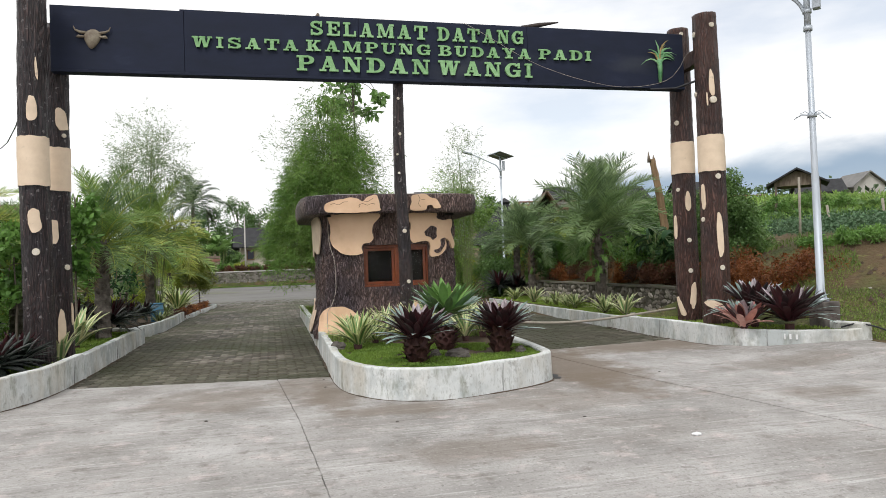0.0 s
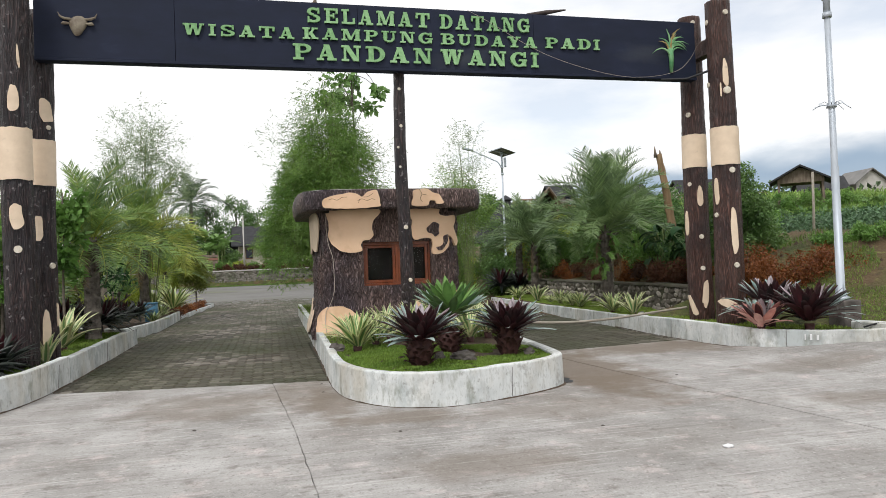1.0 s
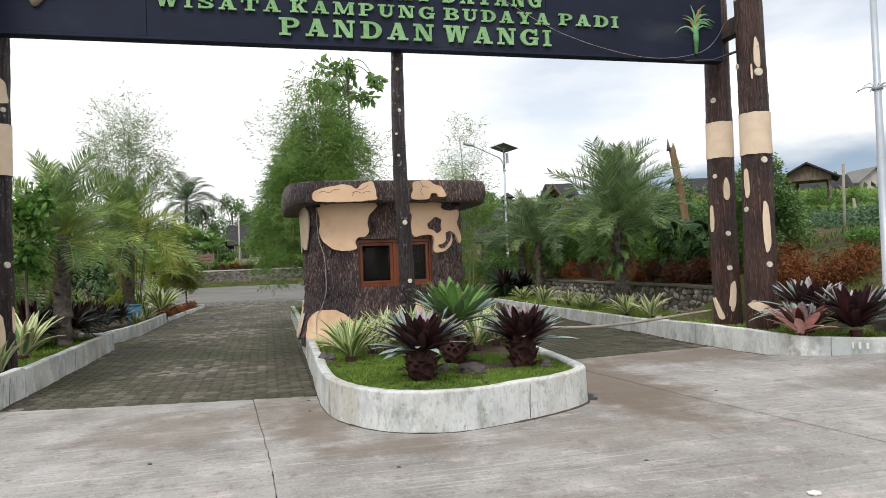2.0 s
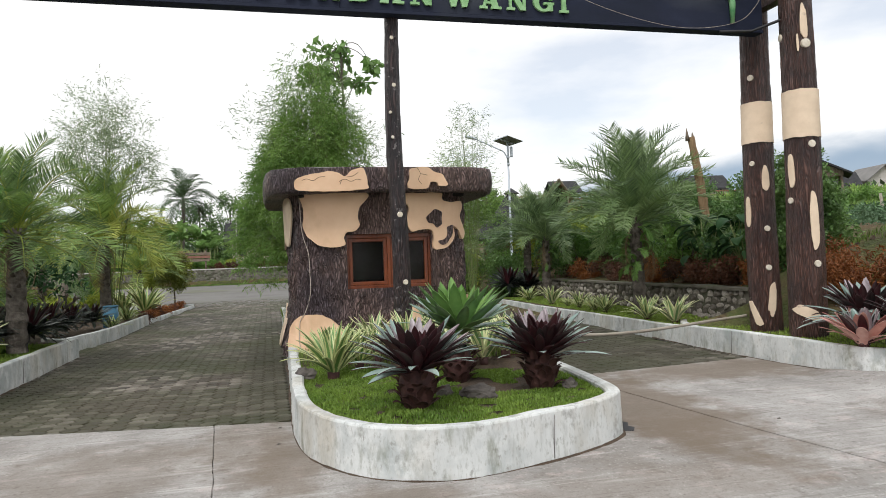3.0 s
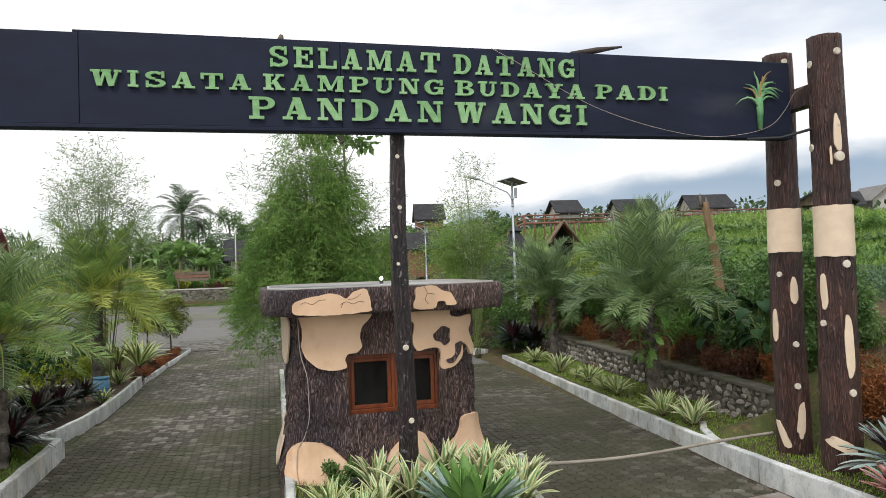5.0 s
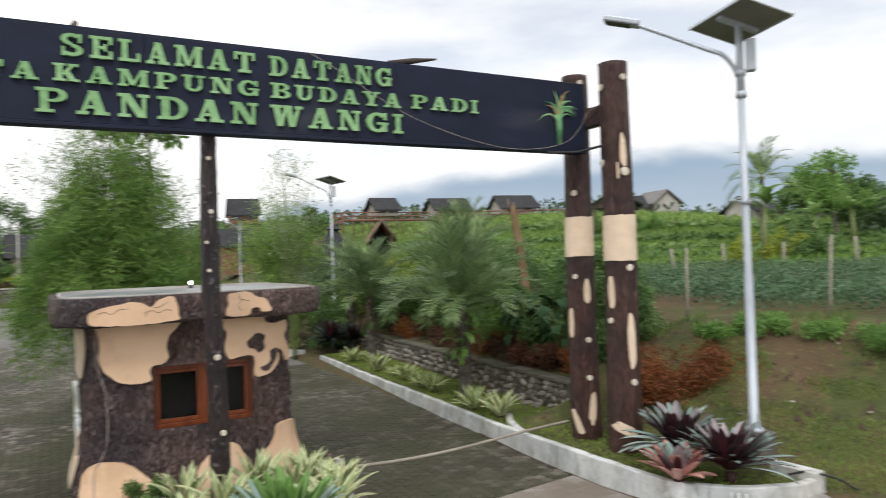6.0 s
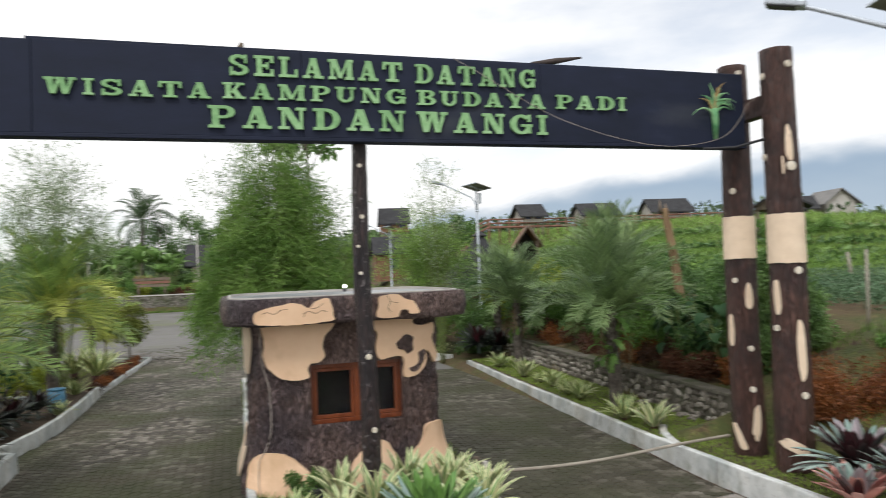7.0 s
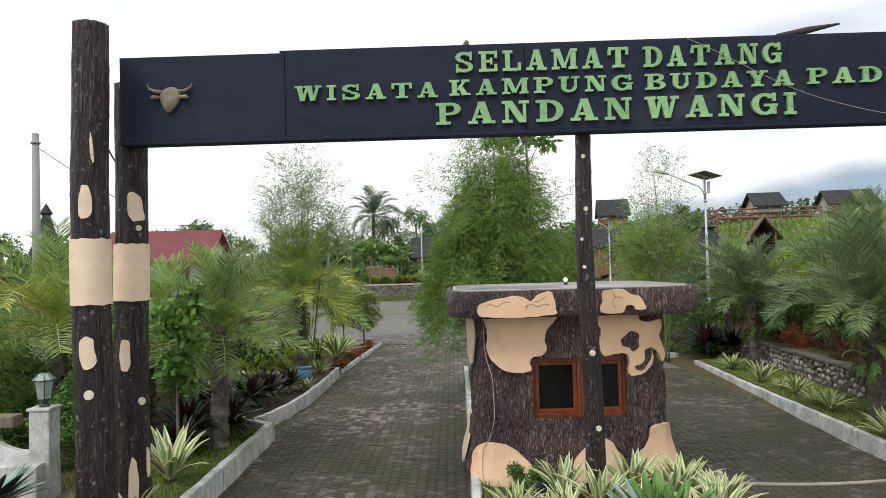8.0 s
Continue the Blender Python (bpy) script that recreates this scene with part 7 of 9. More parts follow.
def big_leaf(name, ln, w, mat, rnd, sag=40, notch=False):
    """A broad leaf on a stalk along +x, bent down towards its tip."""
    vs, fs = [], []
    x = z = 0.0
    n, m = 9, 4
    for i in range(n + 1):
        t = i / n
        a = radians(25 - sag * t * 1.5)
        if i:
            x += ln / n * math.cos(a)
            z += ln / n * math.sin(a)
        ww = w / 2 * math.sin(math.pi * min(1, 0.10 + 0.9 * t ** 0.75)) ** 0.75 + 0.004
        for j in range(-m, m + 1):
            s = j / m
            vs.append((x, ww * s, z + 0.16 * w * abs(s) + 0.02 * w * math.sin(i * 2.2 + j)))
    k = 2 * m + 1
    fs = [(i * k + j, (i + 1) * k + j, (i + 1) * k + j + 1, i * k + j + 1) for i in range(n) for j in range(k - 1) if not (notch and rnd.random() < 0.10 and abs(j - m) > 1)]
    return data(name, vs, fs, mat, True)


BANANA = [big_leaf("leaf", rp.uniform(1.5, 2.0), 0.5, BANANA_LEAF, rp, 45 + 10 * i, True) for i in range(4)]
ELEPHANT = [big_leaf("leaf", rp.uniform(0.28, 0.42), 0.24, DARK_LEAF, rp, 50 + 12 * i) for i in range(4)]


def banana(x, y, z, h, rnd, label="banana plant with tattered light green leaves"):
    b = thing("banana_plant", pose(x, y, z, rnd.uniform(-4, 4), rnd.uniform(-4, 4), rnd.uniform(0, 360)), label, "banana plant", "banana plants")
    bar("stem", [(0, 0, -0.1), (0.03, 0, h * 0.5), (0, 0.03, h)], [0.12, 0.1, 0.06], BAMBOO_CULM, b, 8)
    for k in range(rnd.randint(6, 9)):
        piece("leaf", rnd.choice(BANANA), b, pose(0, 0, h, 0, 0, k * 137 + rnd.uniform(-20, 20)) @ pose(0, 0, 0, rnd.uniform(-25, 25), -rnd.uniform(20, 80), 0) @ Matrix.Scale(rnd.uniform(0.75, 1.05) * h / 2.2, 4))


def grass_patch(name, outline_test, x0, x1, y0, y1, n, h, w, mat, label, rnd, height, category="grass"):
    """Many single blades; one object."""
    r = np.random.RandomState(rnd.randrange(10 ** 6))
    xs, ys = r.uniform(x0, x1, n * 2), r.uniform(y0, y1, n * 2)
    keep = [i for i in range(n * 2) if outline_test(xs[i], ys[i])][:n]
    p = np.array([(xs[i], ys[i], height(xs[i], ys[i]) - 0.005) for i in keep])
    k = len(p)
    a = r.uniform(0, 2 * math.pi, k)
    hh = h * r.uniform(0.45, 1.25, k)
    side = np.stack([np.cos(a), np.sin(a), np.zeros(k)], 1) * w * 0.5
    lean = np.stack([np.cos(a + 1.5), np.sin(a + 1.5), np.zeros(k)], 1) * (hh * r.uniform(0.1, 0.8, k))[:, None]
    up = np.stack([np.zeros(k), np.zeros(k), hh], 1)
    v = np.stack([p - side, p + side, p + up * 0.6 + lean * 0.4 + side * 0.7, p + up + lean, p + up * 0.6 + lean * 0.4 - side * 0.7], 1).reshape(-1, 3)
    i = np.arange(k) * 5
    f = np.concatenate([np.stack([i, i + 1, i + 2], 1), np.stack([i, i + 2, i + 4], 1), np.stack([i + 4, i + 2, i + 3], 1)])
    me = bpy.data.meshes.new(name)
    me.vertices.add(len(v))
    me.vertices.foreach_set("co", v.astype(np.float32).ravel())
    me.loops.add(len(f) * 3)
    me.loops.foreach_set("vertex_index", f.astype(np.int32).ravel())
    me.polygons.add(len(f))
    me.polygons.foreach_set("loop_start", np.arange(0, len(f) * 3, 3, dtype=np.int32))
    me.update(calc_edges=True)
    me.materials.append(mat)
    return tagged(piece(name, me), label, category, kind="stuff")


def within(outline):
    def test(x, y):
        hit, j = False, len(outline) - 1
        for i in range(len(outline)):
            (xi, yi), (xj, yj) = outline[i], outline[j]
            if (yi > y) != (yj > y) and x < (xj - xi) * (y - yi) / (yj - yi) + xi:
                hit = not hit
            j = i
        return hit
    return test


# ---- planting: island ----
rn = random.Random(21)
CLODS = []
IS_Z = 0.29
rosette("imperial_bromeliad", 1.80, 8.50, IS_Z, "large maroon bromeliad with silvery leaf tips on the island", "bromeliad", "maroon bromeliads", RED_BROM, rn, 1.0, brom_stem, 0.30)
rosette("imperial_bromeliad", 3.02, 8.85, IS_Z, "large maroon bromeliad with silvery leaf tips on the island", "bromeliad", "maroon bromeliads", RED_BROM, rn, 0.98, brom_stem, 0.30)
rosette("green_bromeliad", 2.42, 9.55, IS_Z, "big fresh green bromeliad with pale leaf tips", "bromeliad", "", GREEN_BROM, rn, 0.95, brom_stem, 0.52)
for x, y, s in ((1.28, 10.2, 1.1), (1.62, 10.75, 0.9), (1.35, 11.3, 0.85)):
    rosette("variegated_agave", x, y, IS_Z, "spiky agave with green and cream striped leaves", "agave", "striped agaves", STRIPED, rn, s, old_stem, 0.1)
for x, y, s in ((1.95, 11.9, 0.95), (2.28, 11.35, 1.05), (2.75, 11.8, 1.1), (3.1, 11.45, 1.05), (3.32, 11.8, 0.95), (3.4, 10.9, 1.0), (2.7, 11.0, 0.9), (3.6, 11.35, 0.9), (3.0, 10.5, 0.9), (1.9, 11.2, 0.8)):
    rosette("cream_agave", x, y, IS_Z, "tall agave with cream-yellow leaves edged in green", "agave", "cream agaves", CREAMY, rn, s, old_stem, 0.12)
rosette("grey_agave", 2.7, 10.75, IS_Z, "grey-green agave with broad powdery leaves", "agave", "", [(s_out, 8, 8), (s_out, 12, 10)], rn, 0.8, old_stem, 0.1)
bush("leafy_weed", 1.72, 12.5, IS_Z, (0.28, 0.2, 0.18), 1500, 0.06, TREE_LEAF, "low leafy weed at the foot of the booth", "bush", rn, 8)
tagged(part("pot", box(1.62, 1.82, 12.28, 12.46, 0.27, 0.44, 0.03), DARK_METAL, None), "small dark plastic pot at the booth's foot", "pot")


def rock(x, y, z, r, seed, label, mat=None):
    bm = bmesh.new()
    bmesh.ops.create_icosphere(bm, subdivisions=3, radius=1.0)
    for v in bm.verts:
        q = v.co * 1.9 + Vector((seed, 0, 0))
        k = 1 + 0.5 * (0.4 - noise.voronoi(q)[0][0]) + 0.25 * noise.noise(v.co * 1.3 + Vector((seed, 0, 0))) + 0.10 * noise.noise(v.co * 5 + Vector((seed, 3, 0)))
        v.co = Vector((v.co.x * r[0], v.co.y * r[1], v.co.z * r[2])) * k
    o = part("rock", bm, mat or ROCK, None, label, False)
    o.matrix_basis = pose(x, y, z)
    return tagged(o, label, "rock", "rocks")


rock(2.36, 8.66, 0.33, (0.17, 0.10, 0.085), 3, "rough grey rock in the island's lawn")
rock(2.12, 8.86, 0.32, (0.08, 0.07, 0.07), 5, "rough grey rock in the island's lawn")
rock(3.24, 8.72, 0.33, (0.07, 0.06, 0.06), 7, "rough grey rock in the island's lawn")
rock(1.0, 10.35, 0.33, (0.13, 0.10, 0.09), 9, "dark rock by the striped agave")
ISLAND_IN = within([(x, y) for x, y in inner if y < 11] + [(1.2, 11.2), (0.9, 11.0)])
grass_patch("lawn_island", lambda x, y: ISLAND_IN(x, y) and ((x - 2.75) / 0.55) ** 2 + ((y - 9.15) / 0.4) ** 2 > 0.8 + 1.6 * noise.noise((x * 3, y * 3, 8)) and noise.noise((x * 5, y * 5, 3)) > -0.42, 0.8, 3.8, 7.5, 11.2, 60000, 0.026, 0.009, GRASS_BLADE, "short bright lawn on the island", rn, lambda x, y: IS_Z + 0.012 + 0.03 * noise.noise((x * 2.4, y * 2.4, 0)) + 0.012 * noise.noise((x * 8, y * 8, 0)))
grass_patch("lawn_island_back", within([(0.95, 11), (3.7, 11), (4.0, 13.4), (4.0, 23), (0.95, 23)]), 0.9, 4.05, 11, 23, 26000, 0.09, 0.009, GRASS_ROUGH, "rough grass round the booth", rn, lambda x, y: IS_Z)

# island, behind the booth
bamboo_clump(1.95, 20.0, 0.25, 5.25, 1.56, "dense light green bamboo clump behind the booth", random.Random(4), BAMBOO_LEAF, 200, 76, 0.11, 0.20, (-0.30, 0.0))
bamboo_clump(3.25, 21.4, 0.25, 3.6, 1.0, "lower bamboo clump beside the tall one", random.Random(18), BAMBOO_LEAF, 60, 46, 0.115, 0.15)
bamboo_clump(-7.4, 15.1, 0.1, 2.7, 0.75, "young bright green bamboo behind the fence", random.Random(19), BAMBOO_LEAF, 30, 36, 0.13, 0.1)
feathery(1.75, 20.9, 0.25, 6.0, 1.7, "slender grey-green bamboo sprays beside the clump", random.Random(15), GREY_LEAF, 30, 130, 0.13, low=0.5, culm_r=0.010)
tree(2.65, 20.9, 0.25, 7.2, 6.4, (1.05, 0.9, 0.55), 560, 0.25, BANANA_LEAF, "slim young tree with loose broad leaves behind the booth", random.Random(6), 0.045, 18, 0.24, 14, aspect=0.5, droop=0.45)
feathery(7.4, 25.6, 0.1, 6.7, 0.9, "tall thin bamboo with few leaves", random.Random(7), GREY_LEAF, 18, 150, 0.14, low=0.15, culm_r=0.008, arch=0.25)
feathery(7.4, 27.2, 0.1, 4.6, 1.3, "young feathery bamboo beyond the side drive", random.Random(8), BAMBOO_LEAF, 44, 420, 0.15, low=0.05, culm_r=0.008)

# ---- planting: right bed ----
RB = 0.25
rosette("coral_bromeliad", 7.30, 9.58, RB, "bromeliad with coral red and grey-green leaves", "bromeliad", "", CORAL_BROM, rn, 0.98, old_stem, 0.12)
rosette("imperial_bromeliad", 7.92, 9.30, RB, "dark bromeliad with grey-green spreading leaves", "bromeliad", "maroon bromeliads", BED_BROM, rn, 1.22, old_stem, 0.16)
rosette("imperial_bromeliad", 7.95, 10.15, RB, "dark bromeliad with grey-green spreading leaves", "bromeliad", "maroon bromeliads", BED_BROM, rn, 1.2, old_stem, 0.24)
for x, y, s in ((8.05, 22.2, 1.0), (7.88, 20.1, 1.12), (7.92, 18.5, 0.95), (7.78, 17.4, 0.85), (7.74, 16.8, 0.95), (7.52, 14.7, 1.05), (7.60, 13.9, 1.1), (7.95, 19.2, 0.6)):
    rosette("variegated_agave", x, y, RB, "low agave with green and cream striped leaves along the kerb", "agave", "striped agaves", STRIPED if s < 1.06 else CREAMY, rn, s * 0.88, old_stem, 0.06)
for x, y, s in ((8.55, 25.3, 1.5), (9.15, 25.0, 1.3)):
    rosette("dark_rosette", x, y, 0.3, "big dark green rosette plant at the end of the kerb", "bromeliad", "dark rosettes", DARK_BROM, rn, s, None, 0.2)
rosette("variegated_agave", 7.9, 27.2, 0.1, "low agave with cream striped leaves", "agave", "striped agaves", STRIPED, rn, 0.9, old_stem, 0.06)
palm(8.05, 15.85, RB, 2.25, "date palm with a shaggy grey trunk and dense feathery crown", DATE, 56, random.Random(31), 0.11, 1.02, dead=4, ferns=26, sweep=82)
palm(8.95, 22.9, RB, 2.15, "date palm with a slim trunk in the bed", DATE, 52, random.Random(32), 0.11, 0.92, dead=3, ferns=14, sweep=82)
palm(10.2, 19.6, 1.3, 2.9, "date palm half hidden behind its neighbours", DATE, 42, random.Random(33), 0.12, 0.95, sweep=82)
palm(9.9, 27.0, 1.0, 2.4, "low date palm by the lamp", DATE, 40, random.Random(34), 0.12, 0.9)
palm(7.9, 29.5, 0.3, 2.0, "young feathery palm beyond the drive", DATE, 34, random.Random(35), 0.1, 0.95)
bush("round_shrub", 9.72, 13.2, 0.8, (0.62, 0.7, 1.32), 13000, 0.085, TREE_LEAF, "dense dark green shrub behind the gate posts", "bush", rn, 40, 0.3, 6)
bush("round_shrub", 10.6, 15.6, 1.3, (1.0, 1.0, 0.9), 8000, 0.09, TREE_LEAF, "dense dark green shrub on the slope", "bush", rn, 30, 0.3, 6)
bush("russet_bush", 9.85, 11.75, 0.42, (1.25, 0.8, 0.56), 24000, 0.08, ORANGE_LEAF, "mounded orange-brown bush beside the gate post", "bush", rn, 70, 0.34, 6, droop=0.3, aspect=0.25, shell=0.3)
for k, (y, dx, hh) in enumerate(((13.7, 0.75, 0.34), (14.6, 0.7, 0.36), (15.5, 0.65, 0.36), (16.5, 0.7, 0.34), (17.5, 0.7, 0.36), (18.6, 0.75, 0.34), (19.7, 0.7, 0.3), (20.8, 0.8, 0.36), (22.0, 0.8, 0.34), (23.2, 0.8, 0.34))):
    bush("red_hedge_bush", wall_x(y) + dx, y, 0.72, (0.55, 0.62, hh), 3600, 0.08, RED_LEAF if k % 4 else ORANGE_LEAF, "red-brown leafy bush above the stone wall", "bush", rn, 18, 0.36, 4, "red hedge", 0.25, 0.3)
for k in range(16):
    y = 13.6 + 0.75 * k
    x = wall_x(y) + 1.55 + 0.5 * math.sin(k * 2.3)
    bush("hedge_back_bush", x, y, land(x, y) - 0.05, (0.75, 0.7, 0.62 + 0.2 * math.sin(k * 1.7)), 4200, 0.095, (TREE_LEAF, FRESH_LEAF, TREE_LEAF, TREE_LEAF)[k % 4], "dense dark green bush behind the red hedge", "bush", rn, 24, 0.34, 4, "green hedge", 0.2, 0.4)
for x, y, n, s in ((9.5, 14.4, 15, 1.1), (9.95, 15.3, 16, 1.15), (10.3, 16.7, 13, 1.1), (10.4, 14.3, 12, 1.0), (9.7, 16.0, 14, 1.0), (10.0, 17.8, 12, 1.0), (9.8, 14.9, 14, 1.0), (9.55, 15.6, 12, 1.0)):
    e = thing("elephant_ear", pose(x, y, land(x, y)), "tall plant with large glossy dark leaves", "plant", "elephant ears")
    for k in range(n):
        a, h = k * 137.5, 0.5 + 0.85 * rn.random()
        r = 0.28 * rn.random() + 0.12
        c, s_ = math.cos(radians(a)), math.sin(radians(a))
        bar("stalk", [(0, 0, -0.05), (c * r * 0.6, s_ * r * 0.6, h * 0.7), (c * r, s_ * r, h)], [0.02, 0.014, 0.008], BAMBOO_CULM, e, 5)
        piece("leaf", rn.choice(ELEPHANT), e, pose(c * r, s_ * r, h, 0, 0, a) @ pose(0, 0, 0, rn.uniform(-20, 20), rn.uniform(-5, 30), 0) @ Matrix.Scale(s, 4))
for x, y, z, r, n, m in ((10.9, 21.5, 1.4, (1.0, 1.0, 0.8), 5000, TREE_LEAF), (11.6, 24.5, 1.8, (1.1, 1.1, 0.7), 5000, YELLOW_LEAF), (12.4, 20.3, 1.7, (1.2, 1.0, 0.9), 5000, TREE_LEAF), (10.3, 24.2, 1.1, (0.9, 0.9, 0.8), 4500, TREE_LEAF),
                          (13.2, 27.0, 2.1, (1.4, 1.2, 0.8), 5000, TREE_LEAF), (11.0, 28.0, 1.6, (1.2, 1.0, 0.7), 4500, YELLOW_LEAF), (12.5, 17.6, 1.7, (0.9, 0.9, 0.6), 4000, TREE_LEAF), (11.2, 19.3, 1.6, (0.9, 0.9, 0.75), 5000, TREE_LEAF), (13.6, 23.5, 2.0, (1.3, 1.1, 0.9), 5500, FRESH_LEAF), (12.6, 29.0, 2.0, (1.2, 1.0, 0.85), 5000, YELLOW_LEAF), (14.6, 29.6, 2.2, (1.4, 1.1, 0.9), 5000, TREE_LEAF), (11.7, 16.6, 1.6, (0.8, 0.8, 0.7), 4500, FRESH_LEAF)):
    bush("shrub", x, y, land(x, y) - 0.1, (r[0] * 1.1, r[1] * 1.1, r[2] * 1.12), n, 0.11, m, "leafy shrub on the planted slope", "bush", rn, 26, 0.32, 4, "shrubs on the slope")
for x, y, r, n, m in ((8.9, 26.6, (0.8, 0.8, 0.8), 4500, TREE_LEAF), (9.6, 28.6, (1.0, 0.9, 0.9), 5000, FRESH_LEAF), (8.6, 30.6, (0.9, 0.9, 0.9), 4500, TREE_LEAF), (10.6, 31.6, (1.1, 1.0, 1.0), 5000, TREE_LEAF), (9.4, 33.4, (1.3, 1.0, 1.0), 4500, YELLOW_LEAF), (12.0, 33.2, (1.3, 1.0, 1.1), 5000, TREE_LEAF), (10.9, 26.0, (0.9, 0.9, 0.9), 4500, TREE_LEAF)):
    bush("shrub", x, y, land(x, y) - 0.1, r, n, 0.11, m, "leafy shrub beyond the side drive", "bush", rn, 26, 0.32, 4, "shrubs on the slope")
# broken trunk
st = thing("broken_trunk", pose(11.2, 18.4, 1.7), "pale brown broken tree trunk standing in the bushes", "tree stump")
vs, fs = tube(curve_through([(0.35, 0.1, -0.2), (0.25, 0.05, 0.8), (0.1, 0.0, 1.7), (-0.08, 0, 2.7)], 6), [0.14 - 0.003 * i for i in range(19)], 10, True, 0.12, rn)
piece("trunk", data("trunk", vs, fs, material("pale_rotten_wood", [(0.3, (0.16, 0.095, 0.05)), (0.7, (0.38, 0.26, 0.15))], scale=6, rough=0.9, bump=0.8, stretch=(1, 1, 0.2)), False), st)
for dx, h in ((-0.1, 0.22), (0.06, 0.12)):
    bar("splinter", [(-0.08 + dx, 0, 2.6), (-0.1 + dx, 0, 2.7 + h)], [0.06, 0.01], WOOD_GREY, st, 5)


def near_bank(x, y):
    u = (x - 11.2) * 0.845 + (y - 12.75) * 0.535
    k = noise.noise((x * 0.45, y * 0.45, 2.0)) + 0.5 * noise.noise((x * 1.3, y * 1.3, 5.0))
    return x > 8.9 and -8 < u < 0.2 and (k > 0.26 or (u < -2.5 and k > -0.18)) and not (y > 13 and x < wall_x(y) + 0.3)


grass_patch("bank_grass", near_bank, 8.8, 15.5, 2.5, 14.5, 85000, 0.045, 0.011, GRASS_ROUGH, "short patchy grass on the bank", rn, land)


def bank_top(x, y):
    u = (x - 11.2) * 0.845 + (y - 12.75) * 0.535
    return -1.5 < u < 0.6 and noise.noise((x * 0.6, y * 0.6, 9.0)) > -0.05 and x > 10.4


grass_patch("bank_weeds", bank_top, 10, 24, -6, 16, 26000, 0.15, 0.018, GRASS_ROUGH, "taller weeds along the top of the bank", rn, land)
for x, y, r in ((13.0, 8.7, 0.6), (12.3, 9.6, 0.45), (14.2, 7.4, 0.6), (11.6, 11.4, 0.35), (13.6, 6.2, 0.5), (13.5, 8.0, 0.6), (14.0, 9.0, 0.6), (14.8, 6.6, 0.6), (12.9, 7.4, 0.35), (13.3, 9.4, 0.5), (15.2, 5.4, 0.6), (12.0, 10.6, 0.3), (10.9, 11.9, 0.28), (12.2, 8.2, 0.25)):
    bush("weed_clump", x, y, land(x, y) - 0.05, (r * 1.7, r * 1.3, r * 0.26), 3200, 0.085, FRESH_LEAF, "low tangle of green weeds on the bank", "weeds", rn, 14, 0.4, 3, "weed clumps", 0.0, 0.3)
rock(14.0, 8.6, land(14.0, 8.6) + 0.12, (0.26, 0.2, 0.2), 13, "pale grey boulder on the bank")
for k in range(14):
    x, y = rn.uniform(9.6, 13), rn.uniform(6.5, 10.5)
    rock(x, y, land(x, y) + 0.015, (rn.uniform(0.02, 0.05), rn.uniform(0.02, 0.04), 0.02), k + 20, "small pale stone on the grass", STONE)

for k in range(70):
    u, q = rn.uniform(-3.0, -0.4), rn.uniform(-1, 9)
    x, y = 11.2 + 0.845 * u + 0.535 * q, 12.75 + 0.535 * u - 0.845 * q
    if x > 9.8:
        CLODS.append((x, y))
cl = Soup()
for x, y in CLODS:
    r = rn.uniform(0.03, 0.09)
    v = [(x + r * math.cos(t) * rn.uniform(0.7, 1.2), y + r * math.sin(t) * rn.uniform(0.7, 1.2), land(x, y) - 0.02) for t in np.linspace(0, 6.283, 7)[:-1]] + [(x + rn.uniform(-0.02, 0.02), y, land(x, y) + r * 0.8)]
    cl.add(v, [(i, (i + 1) % 6, 6) for i in range(6)])
tagged(piece("soil_clods", cl.mesh("soil_clods", SOIL)), "loose brown clods of earth on the bank", "soil", kind="stuff")
# field with stakes
for k in range(9):
    s = -4.99 + 2.46 * k
    x, y = 11.6 + 0.535 * s, 13.1 - 0.845 * s
    z = land(x, y)
    st = thing("fence_stake", pose(x, y, z, rn.uniform(-3, 3), rn.uniform(-4, 4), 0), "thin weathered stake at the field's edge", "stake", "field stakes")
    bar("stick", [(0, 0, -0.2), (0.01, 0, 0.5), (0, 0, 1.38 + rn.uniform(-0.1, 0.12))], [0.032, 0.028, 0.026], BAMBOO_POLE, st, 6)


for x, y in ((19.75, 21.0), (21.0, 19.9), (22.2, 18.5), (23.4, 16.7), (24.8, 14.0), (26.3, 10.7)):
    st = thing("field_post", pose(x, y, land(x, y), rn.uniform(-4, 4), rn.uniform(-4, 4), 0), "short pale post standing in the field", "post", "field posts")
    bar("stick", [(0, 0, -0.2), (0.01, 0, 0.5), (0, 0, 1.0 + rn.uniform(-0.1, 0.15))], [0.055, 0.05, 0.045], BAMBOO_POLE, st, 7)


def crop(name, u0, u1, s0, s1, n, size, mat, label, height, rows, aspect=0.5):
    r = np.random.RandomState(int(u0 * 7 + 50))
    pts = []
    for k in range(n):
        s = r.uniform(s0, s1)
        u = u0 + (u1 - u0) * (r.randint(0, rows) + 0.5 + r.normal(0, 0.17)) / rows
        x, y = 11.2 + 0.845 * u + 0.535 * s, 12.75 + 0.535 * u - 0.845 * s
        if y > 13 and x < wall_x(y) + 4.2:
            continue
        pts.append((x, y, land(x, y) + height * r.uniform(0.1, 1.0) ** 0.7))
    tagged(piece(name, cloud_mesh(name, pts, size, mat, rn, droop=-0.5 if aspect < 0.4 else 0.0, aspect=aspect)), label, "crop", kind="stuff")


BLUE_CROP = leafy("bluish_crop_leaf", (0.06, 0.13, 0.06), (0.16, 0.25, 0.13), rough=0.5, thin=0.2, scale=0.8)
crop("vegetable_rows", 0.9, 8.5, -14, 34, 110000, 0.095, BLUE_CROP, "rows of low bluish green vegetables", 0.48, 13)
